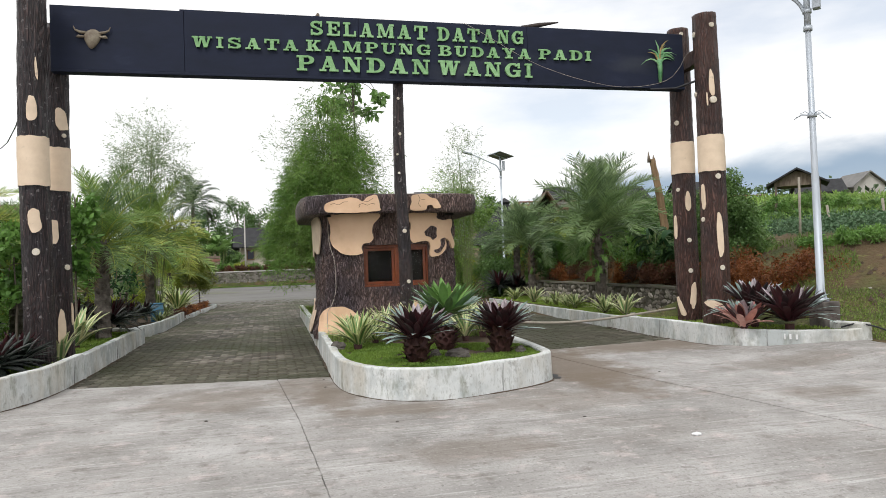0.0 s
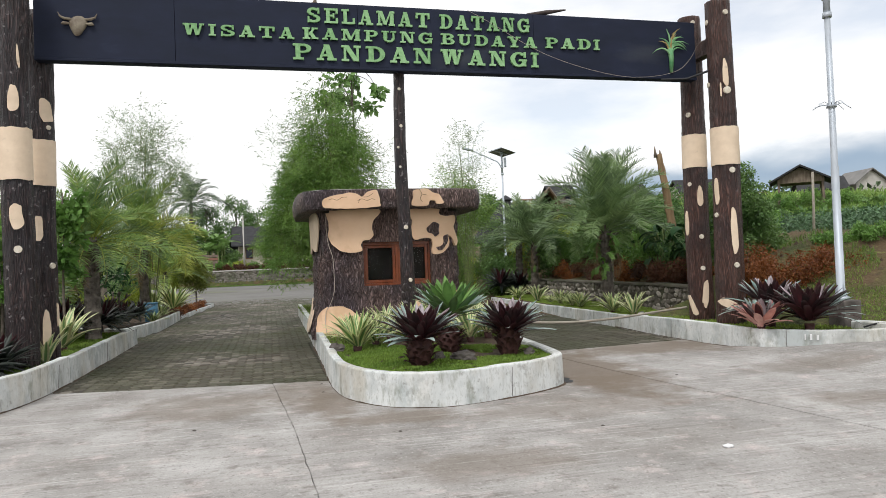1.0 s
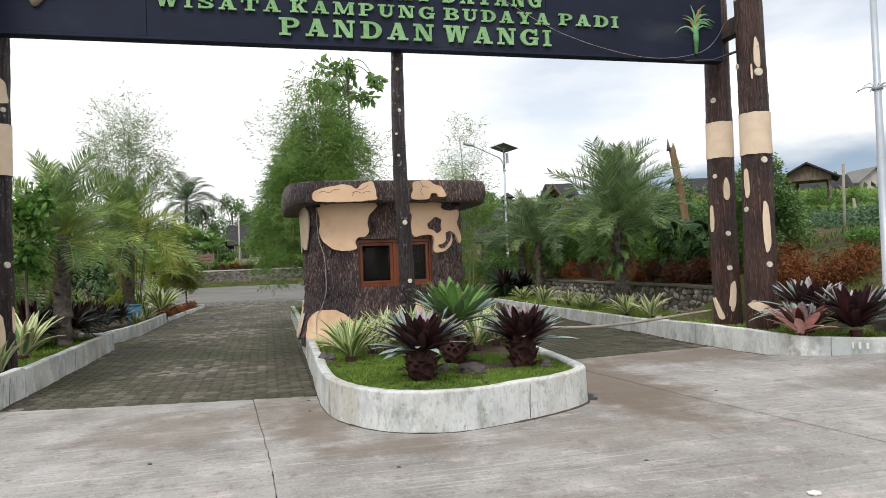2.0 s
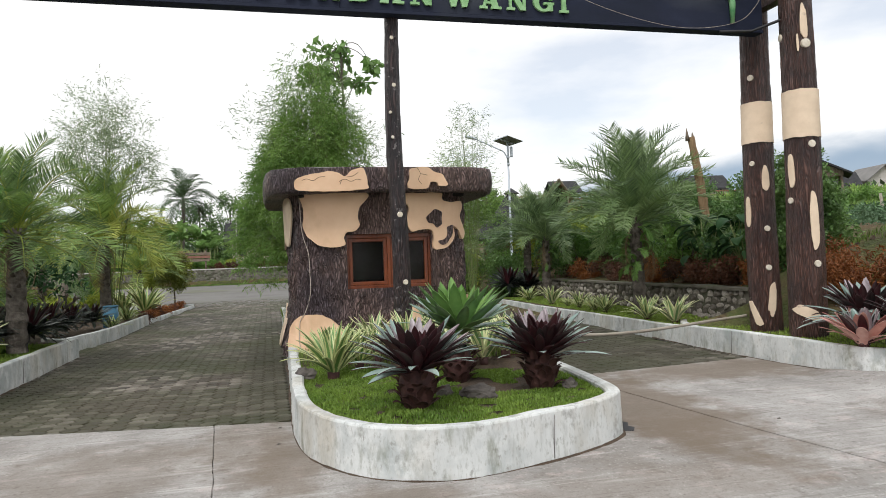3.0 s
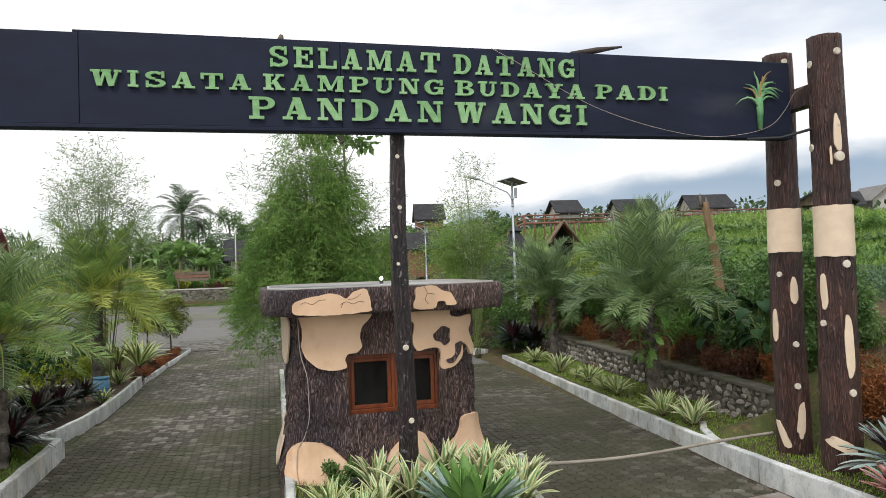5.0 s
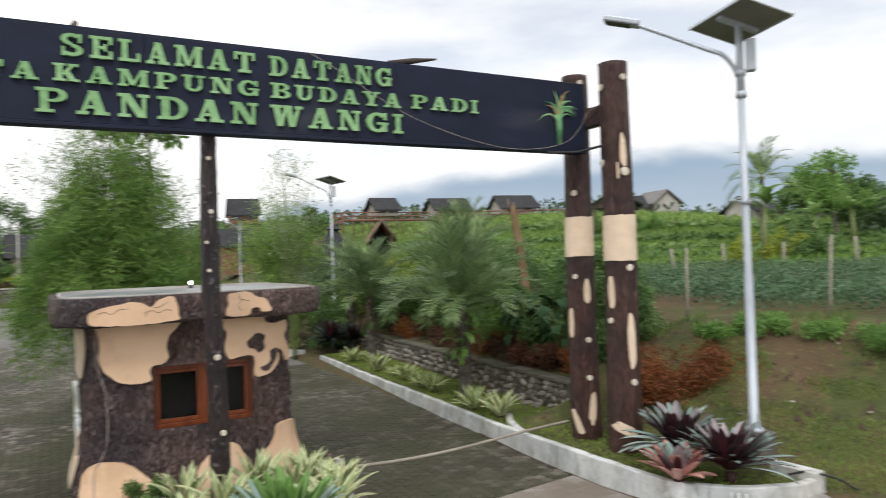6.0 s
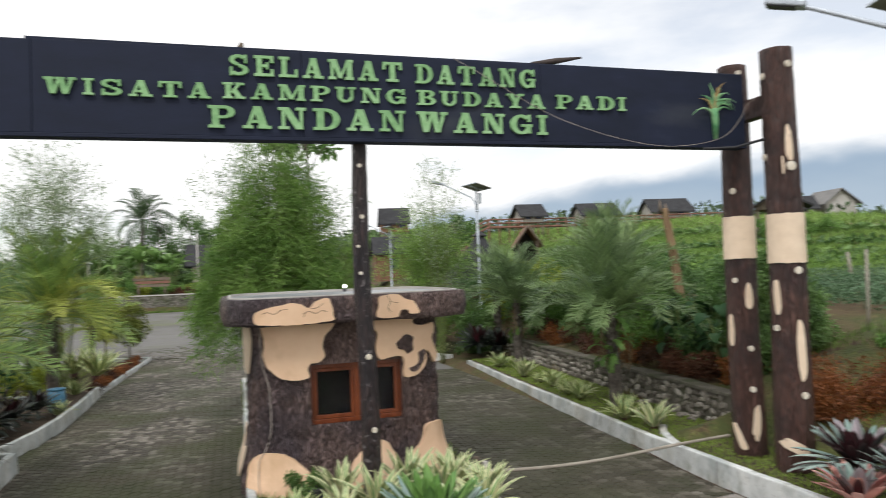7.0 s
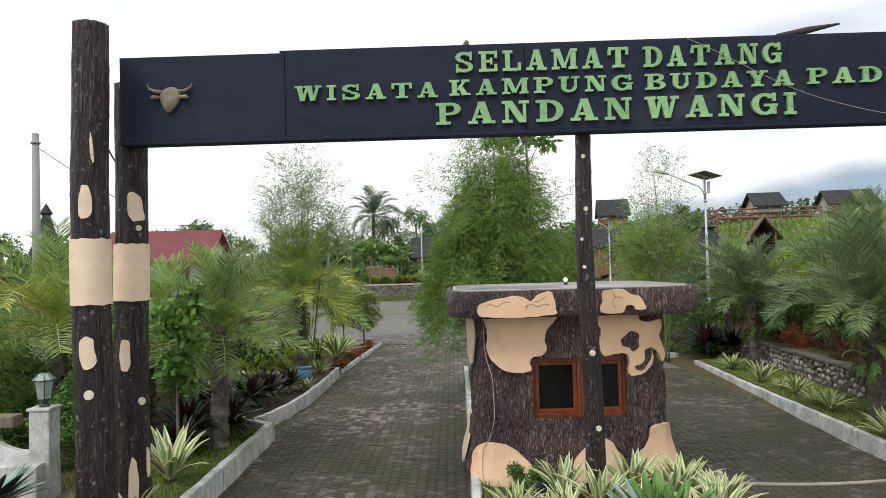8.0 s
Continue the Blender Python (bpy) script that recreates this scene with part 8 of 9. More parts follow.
crop("vegetable_rows_far", 8.5, 13, -30, 50, 60000, 0.13, BLUE_CROP, "further rows of bluish green vegetables", 0.4, 6, 0.3)
crop("paddy", 13, 46, -40, 60, 170000, 0.36, BLADE_BRIGHT, "bright green field of young rice", 0.14, 120, 0.16)
crop("far_meadow", 46, 92, -70, 80, 60000, 0.65, BLADE_BRIGHT, "bright green meadow below the huts", 0.25, 90, 0.2)
for k, (u, wide) in enumerate(((12.6, 0.5), (17.5, 0.7), (22.5, 0.7), (28.0, 0.9), (35.0, 1.0), (44.0, 1.2))):
    crop("bund_weeds", u, u + wide, -34 + 2 * k, 46, 4200, 0.22 + 0.05 * k, TREE_LEAF, "dark weeds along a terrace bank of the field", 0.32 + 0.05 * k, 2, 0.45)
# grass in the right bed
grass_patch("bed_grass", within([(7.24, 10.2), (7.42, 9.6), (7.7, 9.22), (8.3, 8.88), (8.78, 8.85), (8.8, 11.5), (8.7, 12.8), (8.7, 14), (9.15, 22), (9.3, 24.2), (7.9, 24.2), (7.5, 16.5), (7.25, 12.2)]), 7.1, 9.6, 8.7, 24.3, 30000, 0.035, 0.011, GRASS_BLADE, "short grass in the roadside bed", rn, lambda x, y: 0.25)
grass_patch("left_bed_weeds", within([(-2.8, 10.2), (-2.75, 16.4), (-4.3, 17), (-4.4, 10)]), -4.4, -2.7, 9.8, 17, 26000, 0.045, 0.010, GRASS_BLADE, "short grass in the bed beside the drive", rn, lambda x, y: 0.27)
# rubbish and small things on the forecourt
rock(3.44, 5.12, 0.012, (0.045, 0.035, 0.014), 91, "small white chip of stone on the concrete", WHITE_PAINT)
for x, y in ((1.2, 6.6), (2.9, 6.1), (-0.6, 7.4), (4.9, 8.1), (0.7, 8.9), (0.72, 9.5)):
    rock(x, y, 0.006, (0.018, 0.012, 0.008), int(x * 10) + 70, "pebble on the concrete", ROCK)
# thin black plate stands in for the darkness of the drain's opening
tagged(slab("drain_dark_plate", [(3.50, 8.22), (3.57, 8.20), (3.63, 8.30), (3.60, 8.36), (3.66, 8.47), (3.62, 8.57), (3.57, 8.60), (3.55, 8.4)], 0.0, 0.007, CABLE_BLACK, None, "", 0.0), "flat black plate painting the dark gap of a drain beside the island wall", "drain")
tagged(bar("ground_cable", curve_through([(8.6, 9.0, 0.30), (8.70, 8.82, 0.365), (8.78, 8.655, 0.35), (8.96, 8.56, 0.28), (9.2, 8.45, 0.14), (9.7, 8.35, 0.16), (10.6, 7.9, 0.22)], 5), 0.014, CABLE_BLACK, None, 6), "black cable running over the end of the bed wall", "cable")
# chalk marks on the bed wall
for k, (t, h, w) in enumerate(((0.0, 0.085, 0.018), (0.075, 0.085, 0.03), (0.16, 0.075, 0.03))):
    x, y = 7.615 + t * 0.76, 9.050 - t * 0.66
    o = tagged(part("chalk_mark", box(-w / 2, w / 2, -0.004, 0.004, 0.12, 0.12 + h, 0.002), WHITE_PAINT, None), "white chalk bar on the bed wall", "mark", "chalk marks")
    o.matrix_basis = pose(x, y, 0.05, 3, 0, -41)


# ---- planting and things: left of the drive ----
rl = random.Random(77)
LB = 0.27
for x, y, s in ((-3.42, 9.95, 1.05), (-3.9, 9.7, 1.15), (-3.3, 10.55, 0.95), (-4.5, 9.35, 1.15), (-3.8, 10.5, 1.05), (-5.1, 9.15, 1.0)):
    rosette("dark_rosette", x, y, LB, "dark bromeliad with blackish leaves at the foot of the gate", "bromeliad", "dark rosettes", DARK_BROM if x != -3.9 else GREY_BROM, rl, s, None, 0.12)
rosette("grey_bromeliad", -4.25, 10.9, LB, "bromeliad with silvery grey leaves behind the gate posts", "bromeliad", "", [(s_out, 9, 8), (s_out, 14, 9), (s_out, 16, 12)], rl, 1.05, None, 0.45)
rosette("cream_agave", -3.22, 13.2, LB, "agave with long green and cream leaves by the drive", "agave", "cream agaves", CREAMY, rl, 1.35, old_stem, 0.08)
rosette("cream_agave", -3.0, 11.5, LB, "agave with long green and cream leaves by the drive", "agave", "cream agaves", CREAMY, rl, 0.9, old_stem, 0.05)
for x, y, z, s in ((-3.25, 15.7, LB, 1.15), (-3.75, 15.2, LB, 1.2), (-3.5, 16.5, LB, 1.0), (-3.3, 20.6, 0.18, 0.95), (-3.75, 18.6, 0.18, 1.15), (-4.2, 17.6, 0.18, 1.2), (-3.6, 14.5, LB, 0.95), (-3.5, 19.5, 0.18, 1.0)):
    rosette("dark_rosette", x, y, z, "black-green rosette plant in the bed", "bromeliad", "dark rosettes", DARK_BROM, rl, s, None, 0.25)
for x, y, s in ((-3.3, 27.3, 1.9), (-4.1, 28.4, 1.7), (-3.2, 23.9, 1.0), (-3.0, 21.0, 0.8), (-3.4, 29.8, 1.2)):
    rosette("variegated_agave", x, y, 0.1, "large clump of yellow striped long leaves in the flower bed", "agave", "striped agaves", STRIPED, rl, s, old_stem, 0.1)
tree(-3.3, 13.75, LB, 2.95, 1.95, (0.42, 0.42, 0.95), 1500, 0.14, FRESH_LEAF, "slim young tree with rounded glossy leaves", random.Random(51), 0.025, 22, 0.26, 12, aspect=0.62, droop=0.0)
tree(-4.45, 14.2, 0.2, 2.6, 1.6, (0.45, 0.45, 0.9), 1400, 0.135, FRESH_LEAF, "slim young tree with rounded leaves behind the bed", random.Random(52), 0.025, 20, 0.28, 10, aspect=0.6, droop=0.0)
palm(-3.5, 22.9, 0.15, 2.45, "date palm with yellowing fronds beside the drive", DATE_WARM, 46, random.Random(61), 0.12, 1.1, dead=5)
palm(-3.2, 15.2, LB, 2.25, "broad date palm with arching green fronds", DATE_WARM[:3], 46, random.Random(62), 0.13, 0.80, dead=7)
palm(-5.7, 18.2, 0.1, 1.6, "date palm with arching green fronds", DATE_WARM[:3], 44, random.Random(68), 0.14, 1.1)
palm(-7.2, 20.2, 0.1, 1.5, "date palm with arching green fronds", DATE_WARM[:3], 42, random.Random(63), 0.13, 1.1)
palm(-4.0, 31.0, 0.05, 1.6, "small yellow-green palm in the flower bed", DATE_WARM, 30, random.Random(64), 0.1, 0.9)
palm(-6.27, 16.0, 0.1, 2.25, "low palm with bright yellow-green fronds behind the fence", DATE_WARM[2:], 32, random.Random(65), 0.12, 1.05)
palm(-9.5, 24.0, 0.1, 1.6, "date palm at the back of the garden", DATE, 40, random.Random(66), 0.12, 1.15)
palm(-6.2, 27.0, 0.1, 1.7, "date palm at the back of the garden", DATE, 40, random.Random(67), 0.12, 1.05)
feathery(-3.45, 23.2, 0.1, 6.2, 1.05, "tall thin grey-green bamboo beside the blue barrel", random.Random(53), GREY_LEAF, 30, 330, 0.12, low=0.40, culm_r=0.010, arch=0.25)
for x, y, r, zc in ((-2.95, 32.3, 0.62, 1.0), (-4.0, 33.6, 0.7, 1.05)):
    tree(x, y, 0.05, zc + 1.1, zc + 0.45, (r, r, 0.80), 9000, 0.085, OLIVE_LEAF if x > -3.5 else YELLOW_LEAF, "small clipped round tree at the end of the bed", rl, 0.035, 60, 0.32, 6, "topiary_tree", "tree", "clipped trees")
# bare-limbed shrub
fr = thing("frangipani", pose(-3.7, 19.0, 0.15), "low frangipani with bare forked grey limbs", "shrub")


def fork(p, d, ln, r, depth):
    e = p + d * ln
    bar("limb", [p, p.lerp(e, 0.5) + Vector((0, 0, 0.02)), e], [r, r * 0.9, r * 0.75], TWIG, fr, 6)
    if depth:
        for k in range(rl.choice((2, 3))):
            fork(e, (d + Vector((rl.uniform(-0.8, 0.8), rl.uniform(-0.8, 0.8), rl.uniform(0.0, 0.5)))).normalized(), ln * 0.72, r * 0.7, depth - 1)


fork(Vector((0, 0, -0.05)), Vector((0.15, 0, 1)), 0.42, 0.05, 3)
piece("crown", cloud_mesh("crown", clumped(260, (0, 0, 1.25), (0.7, 0.7, 0.35), rl, 14, 0.25), 0.16, DARK_LEAF, rl, aspect=0.35), fr)
# blue barrel
bl = thing("blue_barrel", pose(-3.12, 21.5, 0.12), "faded blue plastic barrel in the bed", "barrel")
bar("drum", [(0, 0, 0), (0, 0, 0.02), (0, 0, 0.18), (0, 0, 0.2), (0, 0, 0.4), (0, 0, 0.42), (0, 0, 0.56)], [0.16, 0.17, 0.175, 0.185, 0.185, 0.175, 0.17], BLUE_PLASTIC, bl, 18)
bar("rim", [(0, 0, 0.545), (0, 0, 0.585)], 0.182, BLUE_PLASTIC, bl, 18)
# red flowers along the edging
for k in range(9):
    y = 24.9 + 0.85 * k
    bush("flower_clump", -2.95 + 0.03 * k, y, 0.0, (0.22, 0.35, 0.16), 700, 0.07, ORANGE_LEAF if k % 3 else RED_LEAF, "low clump of reddish flowers along the edging", "flowers", rl, 8, 0.4, 2, "edging flowers")
for x, y, rr, hh in ((-5.4, 15.0, 0.7, 0.7), (-6.2, 16.4, 0.8, 0.9), (-6.4, 21.8, 0.9, 0.7), (-5.4, 29.0, 0.9, 0.8)):
    bush("garden_shrub", x, y, 0.0, (rr, rr, hh), 5000, 0.10, (TREE_LEAF, FRESH_LEAF)[int(y) % 2], "dense green shrub under the palms", "bush", rl, 26, 0.32, 5, "garden shrubs")
bush("lime_shrub", -4.15, 24.6, 0.1, (0.5, 0.5, 0.45), 2600, 0.09, YELLOW_LEAF, "small lime green shrub under the palms", "bush", rl, 14, 0.36, 3, "lime shrubs")
tagged(bar("bare_trunk", [(-5.3, 26.0, -0.1), (-5.31, 26.0, 0.6), (-5.28, 26.0, 1.25)], [0.14, 0.12, 0.10], TWIG, None, 10), "pale grey bare trunk in the garden", "tree trunk")
for k in range(5):
    bush("lime_shrub", -4.9 - 0.8 * k, 24.0 + 1.9 * (k % 3), 0.0, (0.55, 0.55, 0.45), 2400, 0.1, YELLOW_LEAF, "small lime green shrub in the garden", "bush", rl, 14, 0.36, 3, "lime shrubs")
for x, y, rr, hh in ((-7.6, 16.6, 1.1, 0.9), (-8.8, 14.6, 1.2, 1.1), (-9.8, 18.6, 1.4, 1.1), (-11.5, 15, 1.5, 1.5), (-7.8, 28.5, 1.4, 1.1), (-10.4, 30.5, 1.6, 1.3), (-13, 24, 1.6, 1.5), (-14.5, 19, 1.6, 1.6)):
    bush("garden_shrub", x, y, 0.0, (rr, rr, hh), 6000, 0.12, TREE_LEAF if x > -8.5 else FRESH_LEAF, "dense green shrub at the back of the garden", "bush", rl, 26, 0.32, 5, "garden shrubs")
grass_patch("garden_lawn", lambda x, y: noise.noise((x * 0.3, y * 0.3, 4)) > -0.5, -12, -4.0, 11, 34, 30000, 0.06, 0.012, GRASS_BLADE, "short lawn of the garden", rl, land)
# pale garden path edging
kerb("kerb_garden_path", fine([(-4.5, 20.2), (-5.2, 22.6), (-6.6, 23.8), (-9.0, 24.2)], 0.25), 0.12, 0.10, "thin white edging of a garden path", side=1, seed=15)
kerb("kerb_garden_path_back", fine([(-3.9, 24.6), (-5.6, 25.4), (-9.0, 25.8)], 0.25), 0.10, 0.10, "thin white edging of a garden path", side=1, seed=16)


LANTERN_GLASS = material("green_grey_lantern_glass", [(0.3, (0.22, 0.30, 0.26)), (0.7, (0.42, 0.50, 0.45))], scale=9, rough=0.2, bump=0, spec=0.6)


# white garden fence with a lantern
def build_fence():
    f = thing("garden_fence", pose(-4.9, 13.1, 0.12), "whitewashed wavy concrete fence wall", "fence")
    n = 40
    vs, fs = [], []
    for i in range(n + 1):
        x = -2.6 + 2.48 * i / n
        h = 1.02 - 0.30 * smoothstep(-1.1, -0.1, x) + 0.09 * math.sin(x * 3.2)
        vs += [(x, -0.06, 0.56), (x, -0.06, h - 0.02), (x, -0.045, h), (x, 0.045, h), (x, 0.06, h - 0.02), (x, 0.06, -0.1), (x, -0.06, -0.1)]
    for i in range(n):
        for k in range(7):
            a, b = i * 7 + k, i * 7 + (k + 1) % 7
            fs.append((a, a + 7, b + 7, b))
    piece("wall_panel", data("wall_panel", vs, fs + [tuple(range(7)), tuple(n * 7 + k for k in range(7))[::-1]], WHITEWASH), f)
    part("ledge", box(-2.6, 0.1, -0.35, -0.06, -0.1, 0.55, 0.02), WHITEWASH, f, "white lower ledge")
    pier = part("pier", box(-0.13, 0.15, -0.14, 0.14, -0.1, 1.22, 0.02), WHITEWASH, f, "white square pier")
    part("pier_cap", box(-0.15, 0.17, -0.16, 0.16, 1.221, 1.26, 0.01), WHITEWASH, pier)
    la = thing("garden_lantern", pose(-4.89, 13.1, 1.38), "small hexagonal glass garden lantern on the fence pier", "lantern")
    bar("foot", [(0, 0, 0), (0, 0, 0.02), (0, 0, 0.07), (0, 0, 0.10)], [0.07, 0.07, 0.03, 0.09], DARK_METAL, la, 12)
    for k in range(6):
        t0, t1 = k * math.pi / 3, (k + 1) * math.pi / 3
        a, b = (math.cos(t0), math.sin(t0)), (math.cos(t1), math.sin(t1))
        bar("lantern_bar", [(0.10 * a[0], 0.10 * a[1], 0.10), (0.135 * a[0], 0.135 * a[1], 0.36)], 0.008, DARK_METAL, la, 5)
        v = [(0.098 * a[0], 0.098 * a[1], 0.11), (0.098 * b[0], 0.098 * b[1], 0.11), (0.132 * b[0], 0.132 * b[1], 0.355), (0.132 * a[0], 0.132 * a[1], 0.355)]
        piece("lantern_pane", data("lantern_pane", v + [(x * 0.97, y * 0.97, z) for x, y, z in v], [(0, 1, 2, 3), (7, 6, 5, 4), (0, 4, 5, 1), (1, 5, 6, 2), (2, 6, 7, 3), (3, 7, 4, 0)], LANTERN_GLASS), la)
    bar("lantern_rim", [(0, 0, 0.352), (0, 0, 0.368)], [0.15, 0.15], DARK_METAL, la, 6)
    bar("lantern_roof", [(0, 0, 0.368), (0, 0, 0.43), (0, 0, 0.445)], [0.145, 0.085, 0.08], LANTERN_GLASS, la, 6, smooth=False)
    for k in range(6):
        t0 = k * math.pi / 3
        bar("roof_rib", [(0.148 * math.cos(t0), 0.148 * math.sin(t0), 0.366), (0.086 * math.cos(t0), 0.086 * math.sin(t0), 0.436)], 0.006, DARK_METAL, la, 5)
    shelf = thing("fence_planter", pose(-5.6, 13.1, 1.12), "weathered wooden trough on the fence", "planter")
    part("trough", box(-0.35, 0.35, -0.12, 0.12, 0.0, 0.16, 0.02), WOOD_GREY, shelf)


build_fence()
# concrete utility pole
up = thing("utility_pole", pose(-13.3, 27.0, 0.0), "tall grey concrete utility pole in the garden", "utility pole")
bar("shaft", [(0, 0, -0.2), (0, 0, 4), (0, 0, 8.1)], [0.16, 0.135, 0.11], POLE_GREY, up, 12)
bar("pole_cap", [(0, 0, 7.75), (0, 0, 7.82)], 0.15, POLE_GREY, up, 12)
bar("wire", curve_through([(0.1, 0, 7.6), (6, -6, 4.9), (10.1, -15.6, 4.7)], 6), 0.012, CABLE_BLACK, up, 4)


# ---- buildings ----
def gable_house(name, x, y, z, w, d, wall_h, roof_h, turn, label, wall, roof, over=0.5, stilts=0.0, windows=2):
    """A small house: walls, pitched thatched roof, gables, door and windows; on stilts where it has them."""
    h = thing(name, pose(x, y, z, 0, 0, turn), label, "house", "huts" if name == "village_hut" else "")
    z0 = stilts
    part("wall", box(-w / 2, w / 2, -d / 2, d / 2, z0, z0 + wall_h), wall, h)
    if stilts:
        for sx in (-w / 2 + 0.1, 0, w / 2 - 0.1):
            for sy in (-d / 2 + 0.1, d / 2 - 0.1):
                bar("stilt", [(sx, sy, -1.8), (sx, sy, z0)], 0.09, WOOD_GREY, h, 6)
    e, ye, ze = w / 2 + over, d / 2 + over, z0 + wall_h - 0.25
    zt = z0 + wall_h + roof_h
    v = [(-e, -ye, ze), (e, -ye, ze), (e * 0.96, 0, zt), (-e * 0.96, 0, zt), (-e, ye, ze), (e, ye, ze)]
    v += [(a, b, c - 0.14) for a, b, c in v]
    f = [(0, 1, 2, 3), (3, 2, 5, 4), (6, 9, 8, 7), (9, 10, 11, 8), (0, 6, 7, 1), (4, 5, 11, 10), (0, 3, 9, 6), (3, 4, 10, 9), (1, 7, 8, 2), (2, 8, 11, 5)]
    piece("roof", data("roof", v, f, roof), h, None, "dark thatched pitched roof")
    for s in (-1, 1):
        xg = s * (w / 2 - 0.003)
        g = [(xg, -d / 2, z0 + wall_h), (xg, d / 2, z0 + wall_h), (xg, 0, zt - 0.2)]
        g += [(xg - s * 0.08, b, c) for a, b, c in g]
        piece("gable", data("gable", g, [(0, 1, 2), (5, 4, 3), (0, 3, 4, 1), (1, 4, 5, 2), (2, 5, 3, 0)], wall), h)
    for k in range(windows):
        xw = -w / 2 + w * (k + 0.5) / windows
        wi = part("window", box(xw - 0.45, xw + 0.45, -d / 2 - 0.05, -d / 2 + 0.01, z0 + wall_h * 0.35, z0 + wall_h * 0.8, 0.01), WALL_WOOD, h, "brown framed window")
        part("window_pane", box(xw - 0.36, xw + 0.36, -d / 2 - 0.06, -d / 2 - 0.04, z0 + wall_h * 0.4, z0 + wall_h * 0.75), PANEL_FACE, wi)
    return h


for x, y, w, t, zz, rh in ((32.3, 74.0, 2.3, 6, 7.35, 1.2), (40.5, 74.0, 3.9, 8, 7.35, 1.25), (49.8, 74.0, 4.5, 10, 7.65, 1.4), (64.5, 70.5, 4.6, 30, 7.4, 1.4)):
    gable_house("village_hut", x, y, zz, w, 3.4, 0.9, rh, -t, "small raised hut with black thatched roof and pale walls", WALL_PALE, THATCH, 0.5, 0.5)
gable_house("village_hut", 13.6, 60.0, land(13.6, 60.0), 2.9, 2.6, max(0.8, 4.85 - land(13.6, 60.0)), 1.15, -6, "low hut with a black thatched roof below the terrace", WALL_WOOD, THATCH, 0.3, 0.0, 1)
gable_house("village_hut", 18.6, 80.5, 7.0, 3.0, 3.0, 1.2, 1.6, -8, "tall raised hut with black thatched roof", WALL_WOOD, THATCH, 0.3, 0.5)
tower = thing("hut_platform", pose(18.6, 80.5, 1.6), "timber platform carrying a raised hut", "platform")
for sx in (-1.3, 1.3):
    for sy in (-1.3, 1.3):
        bar("leg", [(sx, sy, -0.5), (sx, sy, 5.4)], 0.12, WOOD_GREY, tower, 6)
part("deck", box(-1.6, 1.6, -1.6, 1.6, 5.38, 5.5), WOOD_GREY, tower)
gable_house("open_shed", 40.4, 46.2, 5.2, 2.6, 3.2, 0.40, 0.95, 50, "open shed with dark roof above the field", WOOD_GREY, THATCH, 0.55, 1.45, 0)
gable_house("farm_house", 69.8, 70.0, 6.7, 4.6, 3.8, 2.5, 1.6, 79, "grey-roofed house with pale gable beyond the field", WALL_PALE, material("grey_tin_roof", [(0.3, (0.13, 0.125, 0.12)), (0.7, (0.22, 0.21, 0.2))], scale=1, rough=0.6), 0.5, 0.1, 0)
gable_house("farm_house", 57.4, 46.0, 5.0, 4.0, 3.2, 1.2, 1.2, 0, "white-walled house beyond the field", WALL_PALE, THATCH, 0.4, 0.4, 0)
gable_house("yard_house", 1.0, 92.0, 2.0, 9.0, 6.0, 2.9, 2.3, 4, "house with dark tiled roof and cream walls across the yard", material("cream_house_wall", [(0.3, (0.5, 0.44, 0.36)), (0.7, (0.64, 0.58, 0.48))], scale=1, rough=0.8), THATCH, 1.0, 0, 4)
gable_house("red_roofed_house", -15.8, 44.0, 1.3, 5.6, 4.0, 2.9, 1.6, 4, "building with a maroon sheet roof behind the garden", WALL_PALE, ROOF_RED, 0.5, 0, 2)


def cone_hut(x, y, z, r, wall_h, roof_h, label):
    h = thing("pointed_hut", pose(x, y, z), label, "hut", "pointed huts")
    bar("wall", [(0, 0, 0), (0, 0, wall_h)], r * 0.75, WALL_WOOD, h, 12)
    vs, fs = tube([(0, 0, wall_h - 0.3), (0, 0, wall_h + roof_h * 0.2), (0, 0, wall_h + roof_h * 0.55), (0, 0, wall_h + roof_h * 0.85), (0, 0, wall_h + roof_h * 0.88), (0, 0, wall_h + roof_h)], [r, r * 0.74, r * 0.36, r * 0.12, r * 0.2, 0.02], 16)
    piece("roof", data("roof", vs, fs, THATCH), h, None, "black thatched pointed roof")


cone_hut(-22.9, 44.0, 0.8, 1.75, 2.0, 4.8, "round hut with a tall pointed black roof")
cone_hut(11.9, 34.0, 1.75, 1.9, 1.0, 2.1, "small round hut with a pointed black roof")


